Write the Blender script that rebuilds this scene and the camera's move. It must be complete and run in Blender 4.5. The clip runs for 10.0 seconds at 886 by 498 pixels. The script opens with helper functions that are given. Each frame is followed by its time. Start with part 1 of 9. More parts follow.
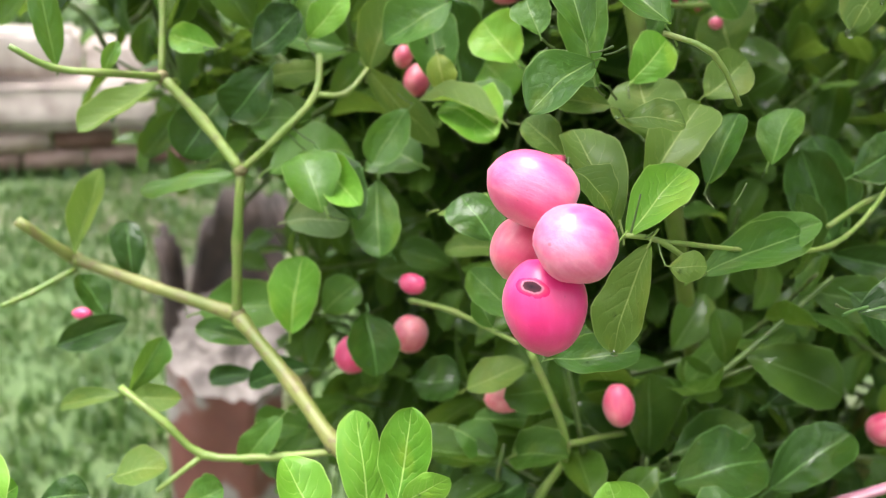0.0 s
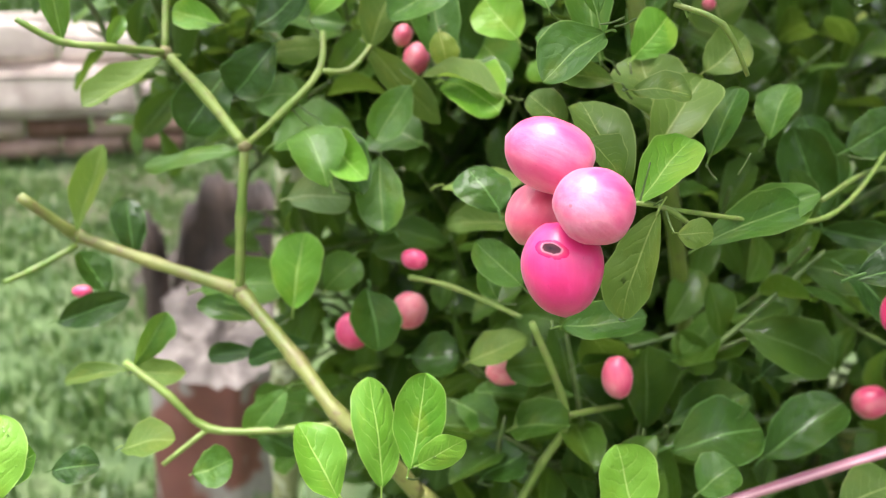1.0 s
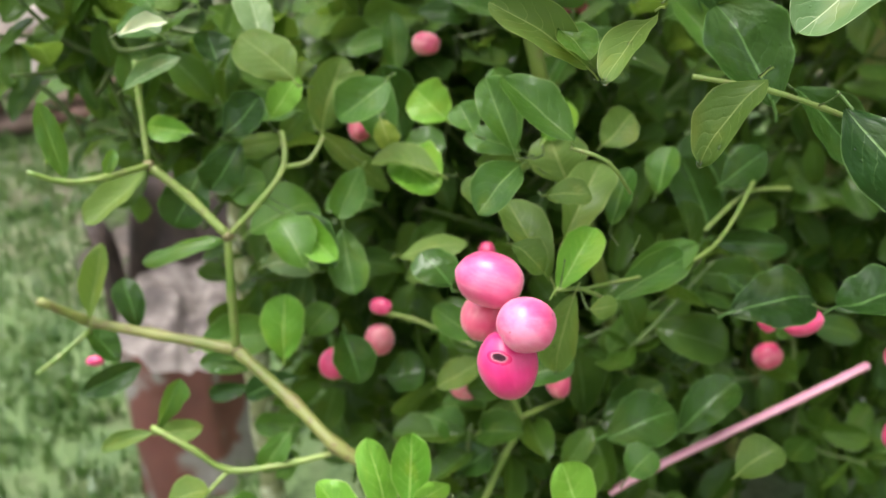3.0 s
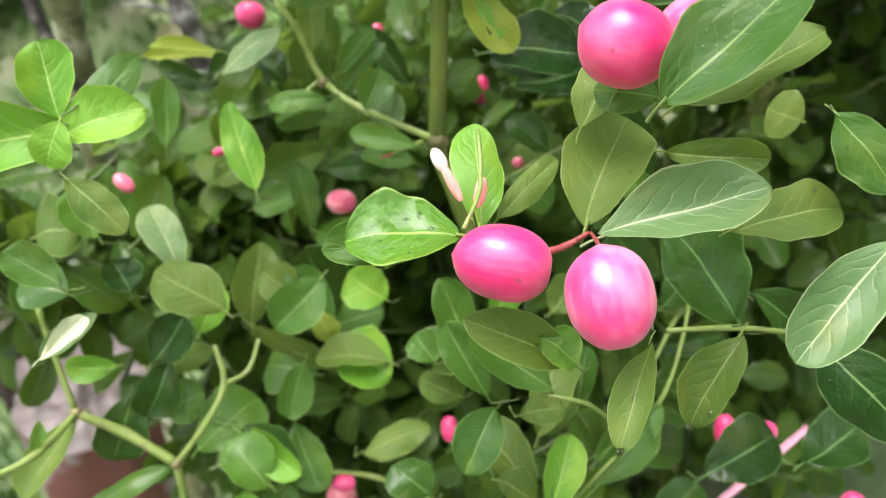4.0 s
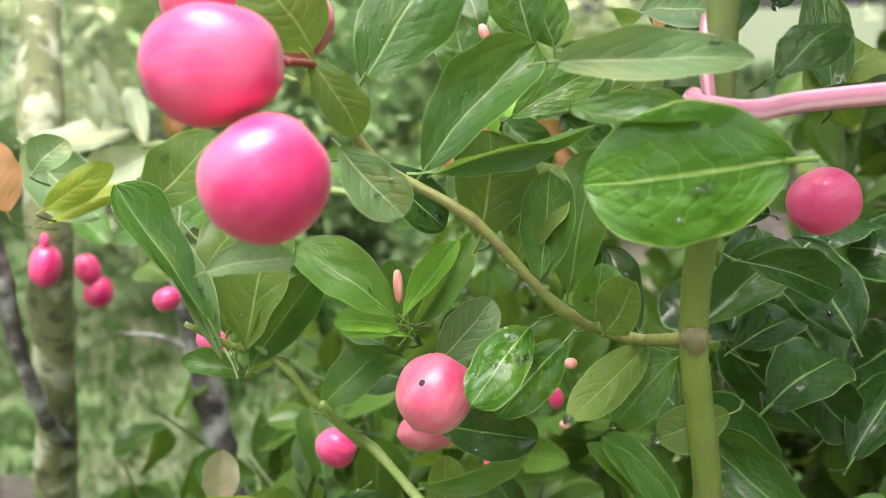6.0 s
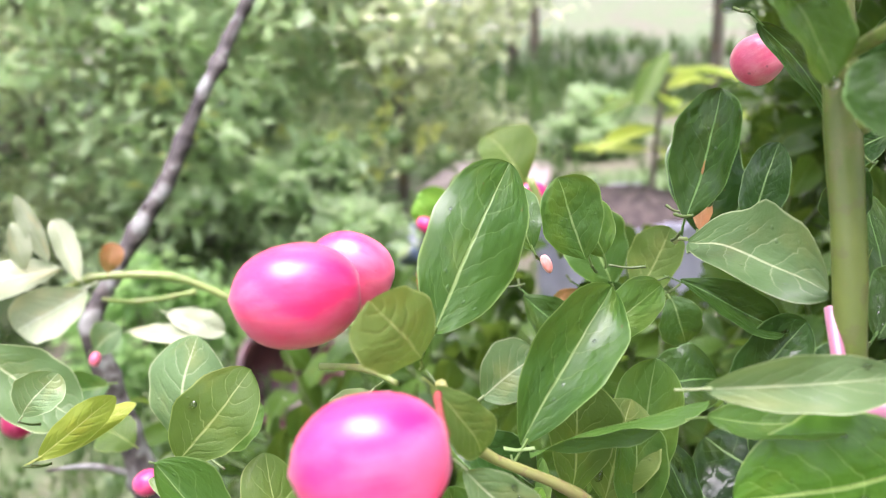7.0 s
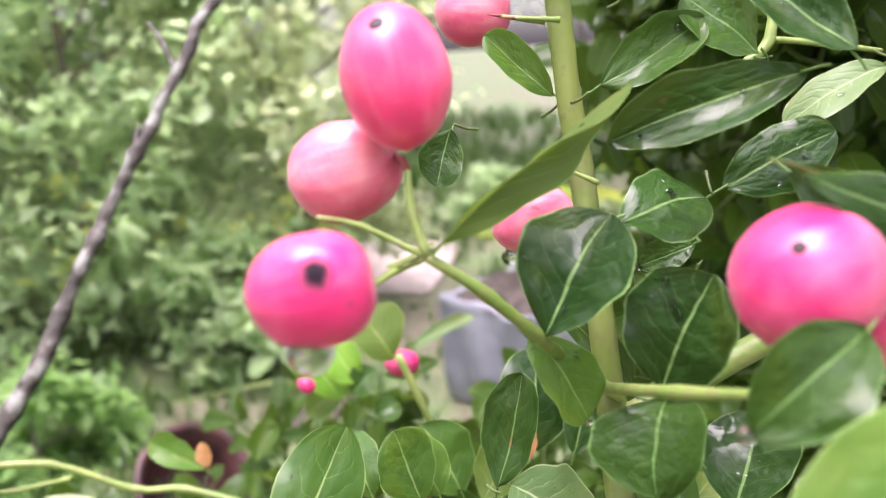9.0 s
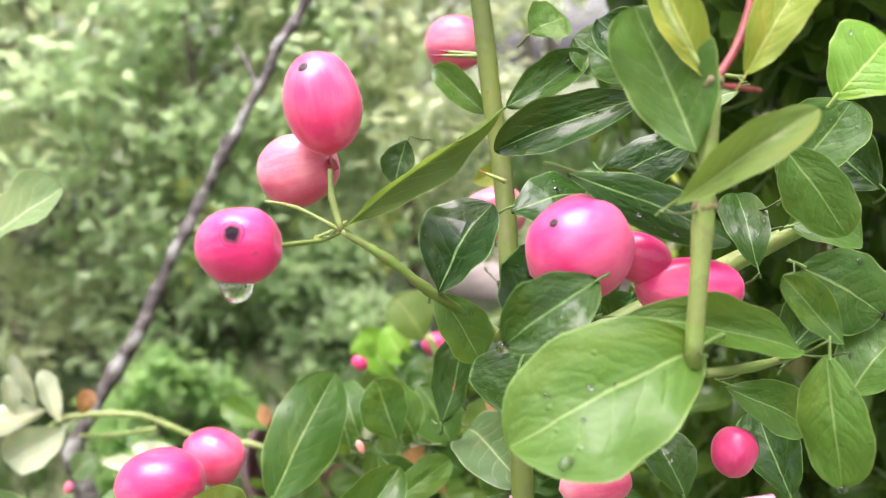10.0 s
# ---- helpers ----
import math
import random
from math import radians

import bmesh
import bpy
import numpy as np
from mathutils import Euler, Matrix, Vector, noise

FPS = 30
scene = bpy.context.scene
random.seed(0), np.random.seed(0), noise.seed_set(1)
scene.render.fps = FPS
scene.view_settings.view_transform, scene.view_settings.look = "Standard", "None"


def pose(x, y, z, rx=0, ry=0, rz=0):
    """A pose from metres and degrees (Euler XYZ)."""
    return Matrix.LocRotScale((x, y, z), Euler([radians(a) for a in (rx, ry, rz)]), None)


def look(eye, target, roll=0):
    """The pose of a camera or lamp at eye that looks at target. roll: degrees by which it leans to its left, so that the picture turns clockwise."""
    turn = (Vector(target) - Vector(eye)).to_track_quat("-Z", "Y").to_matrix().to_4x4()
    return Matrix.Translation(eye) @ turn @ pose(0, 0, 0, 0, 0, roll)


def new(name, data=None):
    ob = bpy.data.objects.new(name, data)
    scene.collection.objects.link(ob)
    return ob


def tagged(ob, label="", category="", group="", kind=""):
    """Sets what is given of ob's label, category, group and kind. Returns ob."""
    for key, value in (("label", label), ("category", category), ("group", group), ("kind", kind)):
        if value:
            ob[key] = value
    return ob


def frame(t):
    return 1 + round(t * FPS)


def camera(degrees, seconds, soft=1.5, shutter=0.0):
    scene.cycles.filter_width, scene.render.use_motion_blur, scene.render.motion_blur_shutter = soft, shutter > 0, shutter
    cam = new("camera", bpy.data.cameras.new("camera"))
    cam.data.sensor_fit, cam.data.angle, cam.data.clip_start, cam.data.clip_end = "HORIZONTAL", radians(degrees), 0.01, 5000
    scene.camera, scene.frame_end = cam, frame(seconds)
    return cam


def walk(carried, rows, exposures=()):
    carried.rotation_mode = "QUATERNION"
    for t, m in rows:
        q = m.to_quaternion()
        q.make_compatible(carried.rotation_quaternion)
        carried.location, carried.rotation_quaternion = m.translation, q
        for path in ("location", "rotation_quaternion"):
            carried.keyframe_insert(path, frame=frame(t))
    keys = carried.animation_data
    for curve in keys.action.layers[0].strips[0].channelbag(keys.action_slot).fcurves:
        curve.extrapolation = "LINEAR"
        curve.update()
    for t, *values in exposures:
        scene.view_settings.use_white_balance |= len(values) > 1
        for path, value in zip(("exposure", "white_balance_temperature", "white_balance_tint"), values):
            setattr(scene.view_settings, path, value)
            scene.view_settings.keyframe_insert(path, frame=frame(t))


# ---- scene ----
cam = camera(55.6, 10.0, soft=1.05)
cam.data.dof.use_dof, cam.data.dof.focus_distance, cam.data.dof.aperture_fstop = True, 0.205, 15.0
PATH = [
    (0.0, 0.0507, -0.0589, 0.5333, 70.63, -1.49, 11.71),
    (0.5, 0.0513, -0.0592, 0.5294, 70.46, -1.94, 10.00),
    (1.0, 0.0422, -0.0672, 0.5286, 70.07, -1.89, 10.18),
    (1.5, 0.0388, -0.0642, 0.5327, 70.09, -0.82, 9.73),
    (2.0, 0.0398, -0.0636, 0.5337, 69.88, -0.46, 8.65),
    (2.2, 0.0425, -0.0711, 0.5389, 69.35, -0.10, 7.89),
    (3.3, 0.0373, -0.1112, 0.6409, 62.73, 4.37, 0.96),
    (3.5, 0.0333, -0.0982, 0.6632, 61.53, 6.06, -1.28),
    (4.0, 0.0214, -0.0467, 0.6968, 59.52, 7.38, -7.97),
    (4.5, 0.0227, -0.0066, 0.7072, 62.42, 7.92, -9.88),
    (5.0, 0.0041, 0.0529, 0.7127, 65.74, 5.85, -8.55),
    (5.5, -0.0098, 0.0801, 0.7302, 70.00, 3.00, -8.00),
    (6.0, -0.0323, 0.1020, 0.7456, 74.52, 1.71, -10.05),
    (6.2, -0.0423, 0.1098, 0.7525, 75.70, 1.73, -11.10),
    (7.3, -0.0740, 0.1502, 0.8250, 71.52, 3.85, -23.37),
    (7.5, -0.0737, 0.1512, 0.8319, 72.35, 4.24, -24.44),
    (8.0, -0.0676, 0.1496, 0.8464, 74.52, 3.63, -26.22),
    (8.5, -0.0527, 0.1422, 0.8580, 76.24, 3.67, -27.15),
    (9.0, -0.0534, 0.1265, 0.8614, 76.65, 3.55, -26.77),
    (9.5, -0.0488, 0.0937, 0.8597, 77.57, 4.47, -20.97),
    (10.0, -0.0332, 0.0566, 0.8641, 77.72, 4.05, -18.70),
]
EXPOSURES = [(0.0, 2.0, 6380, 12), (1.1, 1.98, 6380, 14), (1.6, 1.64, 6380, 14), (2.2, 1.6, 6380, 12), (3.5, 1.78, 6380, 13), (4.5, 1.84, 6380, 17), (5.5, 1.7, 6380, 15), (6.2, 1.99, 6430, 15), (7.3, 2.21, 5930, 38), (9.0, 2.09, 6330, 33), (10.0, 1.99, 6380, 28)]
walk(cam, [(t, pose(x, y, z, rx, ry, rz)) for t, x, y, z, rx, ry, rz in PATH], EXPOSURES)

from mathutils.bvhtree import BVHTree

# ---- world, sun, exposure ----
world = bpy.data.worlds.new("overcast_sky")
scene.world = world
world.use_nodes = True
wn = world.node_tree
sky = wn.nodes.new("ShaderNodeTexSky")
sky.sky_type, sky.sun_disc = "NISHITA", False
sky.sun_elevation, sky.sun_rotation = radians(80), radians(225)
sky.air_density, sky.dust_density = 1.0, 5.0
grey = wn.nodes.new("ShaderNodeHueSaturation")
grey.inputs["Saturation"].default_value = 0.35
wn.links.new(sky.outputs["Color"], grey.inputs["Color"])
wn.links.new(grey.outputs["Color"], wn.nodes["Background"].inputs["Color"])
wn.nodes["Background"].inputs["Strength"].default_value = 0.135
sun = new("sun", bpy.data.lights.new("sun", "SUN"))
sun.data.energy, sun.data.angle, sun.data.color = 1.4, radians(48), (1.0, 0.97, 0.92)
sun.matrix_world = look((0, 0, 0), (0.10, 0.10, -0.99))

RNG = random.Random(7)


# ---- materials ----
def shader(name):
    m = bpy.data.materials.new(name)
    m.use_nodes = True
    t = m.node_tree
    return m, t, t.nodes["Principled BSDF"]


def put(t, kind, **values):
    n = t.nodes.new(kind)
    for key, value in values.items():
        n.inputs[key.replace("_", " ")].default_value = value
    return n


def noise_at(t, scale, detail=4.0, coords=None, kind="Object"):
    n = put(t, "ShaderNodeTexNoise", Scale=scale, Detail=detail)
    if coords is None:
        coords = t.nodes.new("ShaderNodeTexCoord").outputs[kind]
    t.links.new(coords, n.inputs["Vector"])
    return n.outputs["Fac"]


def ramp(t, fac, *stops):
    n = t.nodes.new("ShaderNodeValToRGB")
    while len(n.color_ramp.elements) < len(stops):
        n.color_ramp.elements.new(0.5)
    for e, (at, colour) in zip(n.color_ramp.elements, stops):
        e.position, e.color = at, (*colour, 1) if len(colour) == 3 else colour
    t.links.new(fac, n.inputs["Fac"])
    return n.outputs["Color"]


def maths(t, op, a, b=None):
    n = t.nodes.new("ShaderNodeMath")
    n.operation = op
    for k, v in enumerate((a, b)):
        if v is None:
            continue
        if isinstance(v, (int, float)):
            n.inputs[k].default_value = v
        else:
            t.links.new(v, n.inputs[k])
    return n.outputs["Value"]


def blend(t, fac, a, b, op="MIX"):
    n = t.nodes.new("ShaderNodeMix")
    n.data_type, n.blend_type = "RGBA", op
    for k, v in ((0, fac), (6, a), (7, b)):
        if isinstance(v, (int, float)):
            n.inputs[k].default_value = v
        elif isinstance(v, tuple):
            n.inputs[k].default_value = (*v, 1)
        else:
            t.links.new(v, n.inputs[k])
    return n.outputs[2]


def bump(t, bsdf, height, strength=0.3, distance=0.002):
    n = put(t, "ShaderNodeBump", Strength=strength, Distance=distance)
    t.links.new(height, n.inputs["Height"])
    t.links.new(n.outputs["Normal"], bsdf.inputs["Normal"])


def smooth(t, value, low, high):
    """0 below low, 1 above high, with a soft step between."""
    n = put(t, "ShaderNodeMapRange", From_Min=low, From_Max=high)
    n.interpolation_type = "SMOOTHSTEP"
    t.links.new(value, n.inputs["Value"])
    return n.outputs["Result"]


def leaf_material(name, dark, light, rib, gloss=0.28, through_light=0.25, island=False, veins=1.0, wet=0.0):
    """A rain-wet leaf: soft pale midrib, curved side veins, blotches, a waxy film of water and some light let through."""
    m, t, b = shader(name)
    uv = put(t, "ShaderNodeUVMap")
    sep = t.nodes.new("ShaderNodeSeparateXYZ")
    t.links.new(uv.outputs["UV"], sep.inputs[0])
    u, v = sep.outputs["X"], sep.outputs["Y"]
    if island:
        rnd = t.nodes.new("ShaderNodeNewGeometry").outputs["Random Per Island"]
    else:
        rnd = t.nodes.new("ShaderNodeObjectInfo").outputs["Random"]
    shift = t.nodes.new("ShaderNodeCombineXYZ")
    t.links.new(maths(t, "MULTIPLY", rnd, 37.0), shift.inputs[2])
    add = t.nodes.new("ShaderNodeVectorMath")
    t.links.new(uv.outputs["UV"], add.inputs[0])
    t.links.new(shift.outputs[0], add.inputs[1])
    own = add.outputs[0]
    wig = noise_at(t, 5.0, 2.0, own)
    bent = maths(t, "ADD", u, maths(t, "MULTIPLY", maths(t, "SUBTRACT", wig, 0.5), 0.035))
    side = maths(t, "ABSOLUTE", maths(t, "SUBTRACT", bent, 0.5))
    taper = maths(t, "SUBTRACT", 0.030, maths(t, "MULTIPLY", v, 0.021))
    midrib = maths(t, "SUBTRACT", 1.0, smooth(t, maths(t, "DIVIDE", side, taper), 0.45, 1.15))
    curve = maths(t, "ADD", maths(t, "MULTIPLY", side, 0.34), maths(t, "MULTIPLY", maths(t, "MULTIPLY", side, side), 0.75))
    slant = maths(t, "SUBTRACT", v, curve)
    wave = maths(t, "ABSOLUTE", maths(t, "SINE", maths(t, "ADD", maths(t, "MULTIPLY", slant, 21.0), maths(t, "MULTIPLY", wig, 3.4))))
    fade = maths(t, "SUBTRACT", 1.0, smooth(t, side, 0.20, 0.44))
    vein = maths(t, "MULTIPLY", maths(t, "SUBTRACT", 1.0, smooth(t, wave, 0.02, 0.16)), maths(t, "MULTIPLY", fade, 0.34 * veins))
    edge = maths(t, "MULTIPLY", smooth(t, side, 0.474, 0.492), 0.58)
    blotch = noise_at(t, 2.4, 5.0, own)
    fine = noise_at(t, 42.0, 3.0, own)
    mixed = maths(t, "ADD", maths(t, "MULTIPLY", rnd, 0.62), maths(t, "MULTIPLY", blotch, 0.46))
    base = ramp(t, mixed, (0.15, dark), (0.85, light))
    base = blend(t, maths(t, "MULTIPLY", fine, 0.22), base, dark)
    warm = maths(t, "MULTIPLY", smooth(t, noise_at(t, 1.7, 3.0, own), 0.50, 0.74), 0.38)
    base = blend(t, warm, base, (light[0] * 1.5 + 0.012, light[1] * 1.06, light[2] * 0.8))
    spot = maths(t, "MULTIPLY", smooth(t, noise_at(t, 13.0, 2.0, own), 0.745, 0.79), 0.65)
    base = blend(t, spot, base, (0.085, 0.055, 0.018))
    lines = maths(t, "MINIMUM", maths(t, "ADD", maths(t, "MULTIPLY", midrib, 0.72), maths(t, "ADD", vein, edge)), 0.9)
    base = blend(t, lines, base, rib)
    t.links.new(base, b.inputs["Base Color"])
    rough = maths(t, "ADD", gloss - 0.02, maths(t, "MULTIPLY", noise_at(t, 4.0, 3.0, own), 0.36))
    t.links.new(rough, b.inputs["Roughness"])
    b.inputs["IOR"].default_value, b.inputs["Specular IOR Level"].default_value = 1.40, 0.42 if wet < 0.4 else 0.20
    stretch = t.nodes.new("ShaderNodeVectorMath")
    stretch.operation = "MULTIPLY"
    stretch.inputs[1].default_value = (0.6, 1.0, 1.0)
    t.links.new(own, stretch.inputs[0])
    rain = put(t, "ShaderNodeTexVoronoi", Scale=19.0)
    t.links.new(stretch.outputs[0], rain.inputs["Vector"])
    pick = t.nodes.new("ShaderNodeSeparateColor")
    t.links.new(rain.outputs["Color"], pick.inputs[0])
    dome = maths(t, "MULTIPLY", maths(t, "MAXIMUM", maths(t, "SUBTRACT", 0.28, rain.outputs["Distance"]), 0.0), maths(t, "GREATER_THAN", pick.outputs[0], 0.88 - 0.14 * wet))
    puddle = maths(t, "MULTIPLY", smooth(t, noise_at(t, 2.2, 2.0, own), 0.52 - 0.10 * wet, 0.62 - 0.08 * wet), 0.22 + 0.50 * wet)
    t.links.new(maths(t, "MAXIMUM", puddle, maths(t, "MINIMUM", maths(t, "MULTIPLY", dome, 8.0), 1.0)), b.inputs["Coat Weight"])
    b.inputs["Coat Roughness"].default_value, b.inputs["Coat IOR"].default_value = 0.035, 1.42
    quilt = maths(t, "MULTIPLY", maths(t, "MINIMUM", wave, 0.7), maths(t, "ADD", fade, 0.25))
    height = maths(t, "ADD", maths(t, "MULTIPLY", quilt, 0.38 * veins), maths(t, "ADD", maths(t, "MULTIPLY", fine, 0.22), maths(t, "MULTIPLY", blotch, 1.7)))
    height = maths(t, "SUBTRACT", height, maths(t, "MULTIPLY", midrib, 0.5))
    film = noise_at(t, 4.5, 2.0, own)
    height = maths(t, "ADD", height, maths(t, "ADD", maths(t, "MULTIPLY", film, 0.8 + 3.6 * wet), maths(t, "MULTIPLY", dome, 4.0)))
    bump(t, b, height, 0.36, 0.0014 + 0.0006 * wet)
    tr = put(t, "ShaderNodeBsdfTranslucent")
    t.links.new(blend(t, 0.5, base, (0.30, 0.46, 0.05)), tr.inputs["Color"])
    mx = put(t, "ShaderNodeMixShader", Fac=through_light)
    out = t.nodes["Material Output"]
    t.links.new(b.outputs[0], mx.inputs[1])
    t.links.new(tr.outputs[0], mx.inputs[2])
    t.links.new(mx.outputs[0], out.inputs["Surface"])
    return m


# The dark and wetdark greens also carry painted shade, mostly on the right.
LEAF = {
    "dark": leaf_material("leaf_dark_shaded", (0.010, 0.033, 0.005), (0.030, 0.078, 0.009), (0.13, 0.25, 0.07), 0.26, 0.10, veins=0.45, wet=0.45),
    "mid": leaf_material("leaf_mid", (0.027, 0.088, 0.011), (0.076, 0.178, 0.021), (0.24, 0.36, 0.11), 0.30, 0.34, veins=0.6, wet=0.35),
    "bright": leaf_material("leaf_bright", (0.075, 0.220, 0.014), (0.170, 0.360, 0.036), (0.38, 0.53, 0.14), 0.30, 0.29),
    "olive": leaf_material("leaf_underside", (0.055, 0.110, 0.016), (0.120, 0.195, 0.035), (0.31, 0.38, 0.12), 0.45, 0.40),
    "pale": leaf_material("leaf_pale", (0.075, 0.150, 0.050), (0.165, 0.255, 0.100), (0.48, 0.55, 0.30), 0.30, 0.28),
    "white": leaf_material("leaf_whitish", (0.270, 0.330, 0.190), (0.430, 0.480, 0.310), (0.52, 0.56, 0.40), 0.45, 0.20),
    "yellow": leaf_material("leaf_yellowing", (0.130, 0.210, 0.018), (0.270, 0.330, 0.035), (0.50, 0.52, 0.16), 0.35, 0.35),
    "orange": leaf_material("leaf_young_orange", (0.250, 0.100, 0.038), (0.400, 0.195, 0.085), (0.46, 0.25, 0.12), 0.35, 0.35),
    "pink": leaf_material("leaf_greyish_pink", (0.240, 0.215, 0.150), (0.360, 0.320, 0.230), (0.42, 0.40, 0.28), 0.40, 0.30),
}
LEAF["wet"] = leaf_material("leaf_dripping_wet", (0.032, 0.118, 0.008), (0.080, 0.200, 0.016), (0.34, 0.48, 0.13), 0.24, 0.24, False, 0.7, 1.0)
LEAF["wetdark"] = leaf_material("leaf_wetdark_shaded", (0.008, 0.032, 0.005), (0.024, 0.072, 0.010), (0.20, 0.33, 0.11), 0.24, 0.10, False, 0.45, 0.6)
# Inner leaves: green darkened so that its colour carries the gaps' shade.
FILL_SHADED = leaf_material("leaf_inner_shaded", (0.017, 0.050, 0.007), (0.062, 0.128, 0.015), (0.15, 0.23, 0.07), 0.30, 0.32, True, 0.4, 0.45)


def bark_material(name, a, b_, scale=180.0, rough=0.6, speck=(0.16, 0.11, 0.055)):
    m, t, b = shader(name)
    n1, n2 = noise_at(t, scale, 6.0), noise_at(t, scale * 0.16, 4.0)
    c = ramp(t, n2, (0.32, a), (0.68, b_))
    c = blend(t, maths(t, "MULTIPLY", maths(t, "GREATER_THAN", n1, 0.585), 0.55), c, speck)
    c = blend(t, ramp(t, noise_at(t, scale * 0.42, 5.0), (0.50, (0, 0, 0)), (0.70, (0.55, 0.55, 0.55))), c, speck)
    t.links.new(c, b.inputs["Base Color"])
    b.inputs["Roughness"].default_value = rough
    bump(t, b, n1, 0.5, 0.0008)
    return m


STEM = bark_material("green_brown_stem", (0.130, 0.165, 0.034), (0.245, 0.250, 0.075), 260.0, 0.45)
TWIG = bark_material("green_twig", (0.120, 0.205, 0.034), (0.240, 0.310, 0.080), 330.0, 0.42, (0.19, 0.20, 0.07))
LEAF_STALK = bark_material("leaf_stalk_green", (0.050, 0.095, 0.018), (0.110, 0.165, 0.040), 330.0, 0.5, (0.07, 0.06, 0.03))
TRUNK = bark_material("olive_trunk", (0.074, 0.118, 0.016), (0.158, 0.208, 0.037), 210.0, 0.45, (0.115, 0.125, 0.035))
NODE = bark_material("red_brown_node", (0.090, 0.098, 0.032), (0.190, 0.165, 0.070), 420.0, 0.7)
m, t, b = shader("lichen_bark")
crust = noise_at(t, 55.0, 5.0)
c = ramp(t, noise_at(t, 22.0, 3.0), (0.35, (0.110, 0.125, 0.048)), (0.65, (0.210, 0.220, 0.100)))
c = blend(t, smooth(t, crust, 0.50, 0.60), c, (0.36, 0.38, 0.25))
c = blend(t, maths(t, "MULTIPLY", smooth(t, noise_at(t, 95.0, 4.0), 0.57, 0.68), 0.7), c, (0.045, 0.042, 0.024))
t.links.new(c, b.inputs["Base Color"])
b.inputs["Roughness"].default_value = 0.85
bump(t, b, crust, 0.9, 0.003)
LICHEN = m
m, t, b = shader("dark_wet_bark")
patch = noise_at(t, 75.0, 5.0)
t.links.new(ramp(t, patch, (0.36, (0.036, 0.031, 0.027)), (0.49, (0.090, 0.078, 0.067)), (0.56, (0.190, 0.192, 0.168)), (0.70, (0.300, 0.310, 0.275))), b.inputs["Base Color"])
b.inputs["Roughness"].default_value = 0.7
bump(t, b, noise_at(t, 150.0, 6.0), 0.9, 0.002)
DARK_BARK = m
GREY_BARK = bark_material("grey_brown_bark", (0.070, 0.060, 0.045), (0.190, 0.170, 0.130), 25.0, 0.85)


def fruit_material(name, low, high, blush):
    """Waxy skin that ripens unevenly: deep on one side, paler on the other, streaked, with a few dark specks."""
    m, t, b = shader(name)
    tc = t.nodes.new("ShaderNodeTexCoord")
    rnd = t.nodes.new("ShaderNodeObjectInfo").outputs["Random"]
    add = t.nodes.new("ShaderNodeVectorMath")
    t.links.new(tc.outputs["Object"], add.inputs[0])
    sh = t.nodes.new("ShaderNodeCombineXYZ")
    t.links.new(maths(t, "MULTIPLY", rnd, 31.0), sh.inputs[0])
    t.links.new(sh.outputs[0], add.inputs[1])
    own = add.outputs[0]
    big = noise_at(t, 1.1, 2.0, own)
    fine = noise_at(t, 14.0, 5.0, own)
    streak = put(t, "ShaderNodeTexNoise", Scale=7.0, Detail=4.0)
    sq = t.nodes.new("ShaderNodeVectorMath")
    sq.operation = "MULTIPLY"
    sq.inputs[1].default_value = (1.0, 1.0, 0.15)
    t.links.new(own, sq.inputs[0])
    t.links.new(sq.outputs[0], streak.inputs["Vector"])
    f = maths(t, "ADD", maths(t, "MULTIPLY", big, 0.60), maths(t, "ADD", maths(t, "MULTIPLY", streak.outputs["Fac"], 0.24), maths(t, "MULTIPLY", noise_at(t, 3.2, 5.0, own), 0.24)))
    c = ramp(t, f, (0.40, low), (0.52, high), (0.66, blush))
    c = blend(t, maths(t, "MULTIPLY", smooth(t, fine, 0.60, 0.75), 0.22), c, blush)
    c = blend(t, maths(t, "MULTIPLY", smooth(t, noise_at(t, 24.0, 1.0, own), 0.74, 0.80), 0.45), c, (0.30, 0.015, 0.06))
    c = blend(t, maths(t, "MULTIPLY", smooth(t, noise_at(t, 5.0, 1.0, own), 0.755, 0.79), 0.6), c, (0.20, 0.04, 0.06))
    t.links.new(c, b.inputs["Base Color"])
    t.links.new(maths(t, "ADD", 0.40, maths(t, "MULTIPLY", noise_at(t, 4.0, 4.0, own), 0.22)), b.inputs["Roughness"])
    b.inputs["Subsurface Weight"].default_value = 0.10
    b.inputs["Subsurface Radius"].default_value = (0.004, 0.001, 0.0015)
    b.inputs["IOR"].default_value, b.inputs["Specular IOR Level"].default_value = 1.5, 0.2
    b.inputs["Coat Weight"].default_value, b.inputs["Coat Roughness"].default_value, b.inputs["Coat IOR"].default_value = 0.70, 0.31, 1.66
    b.inputs["Sheen Weight"].default_value, b.inputs["Sheen Roughness"].default_value, b.inputs["Sheen Tint"].default_value = 0.16, 0.45, (1.0, 0.82, 0.88, 1)
    bump(t, b, maths(t, "ADD", maths(t, "MULTIPLY", fine, 0.7), maths(t, "ADD", maths(t, "MULTIPLY", big, 3.0), maths(t, "MULTIPLY", streak.outputs["Fac"], 1.2))), 0.22, 0.0010)
    return m


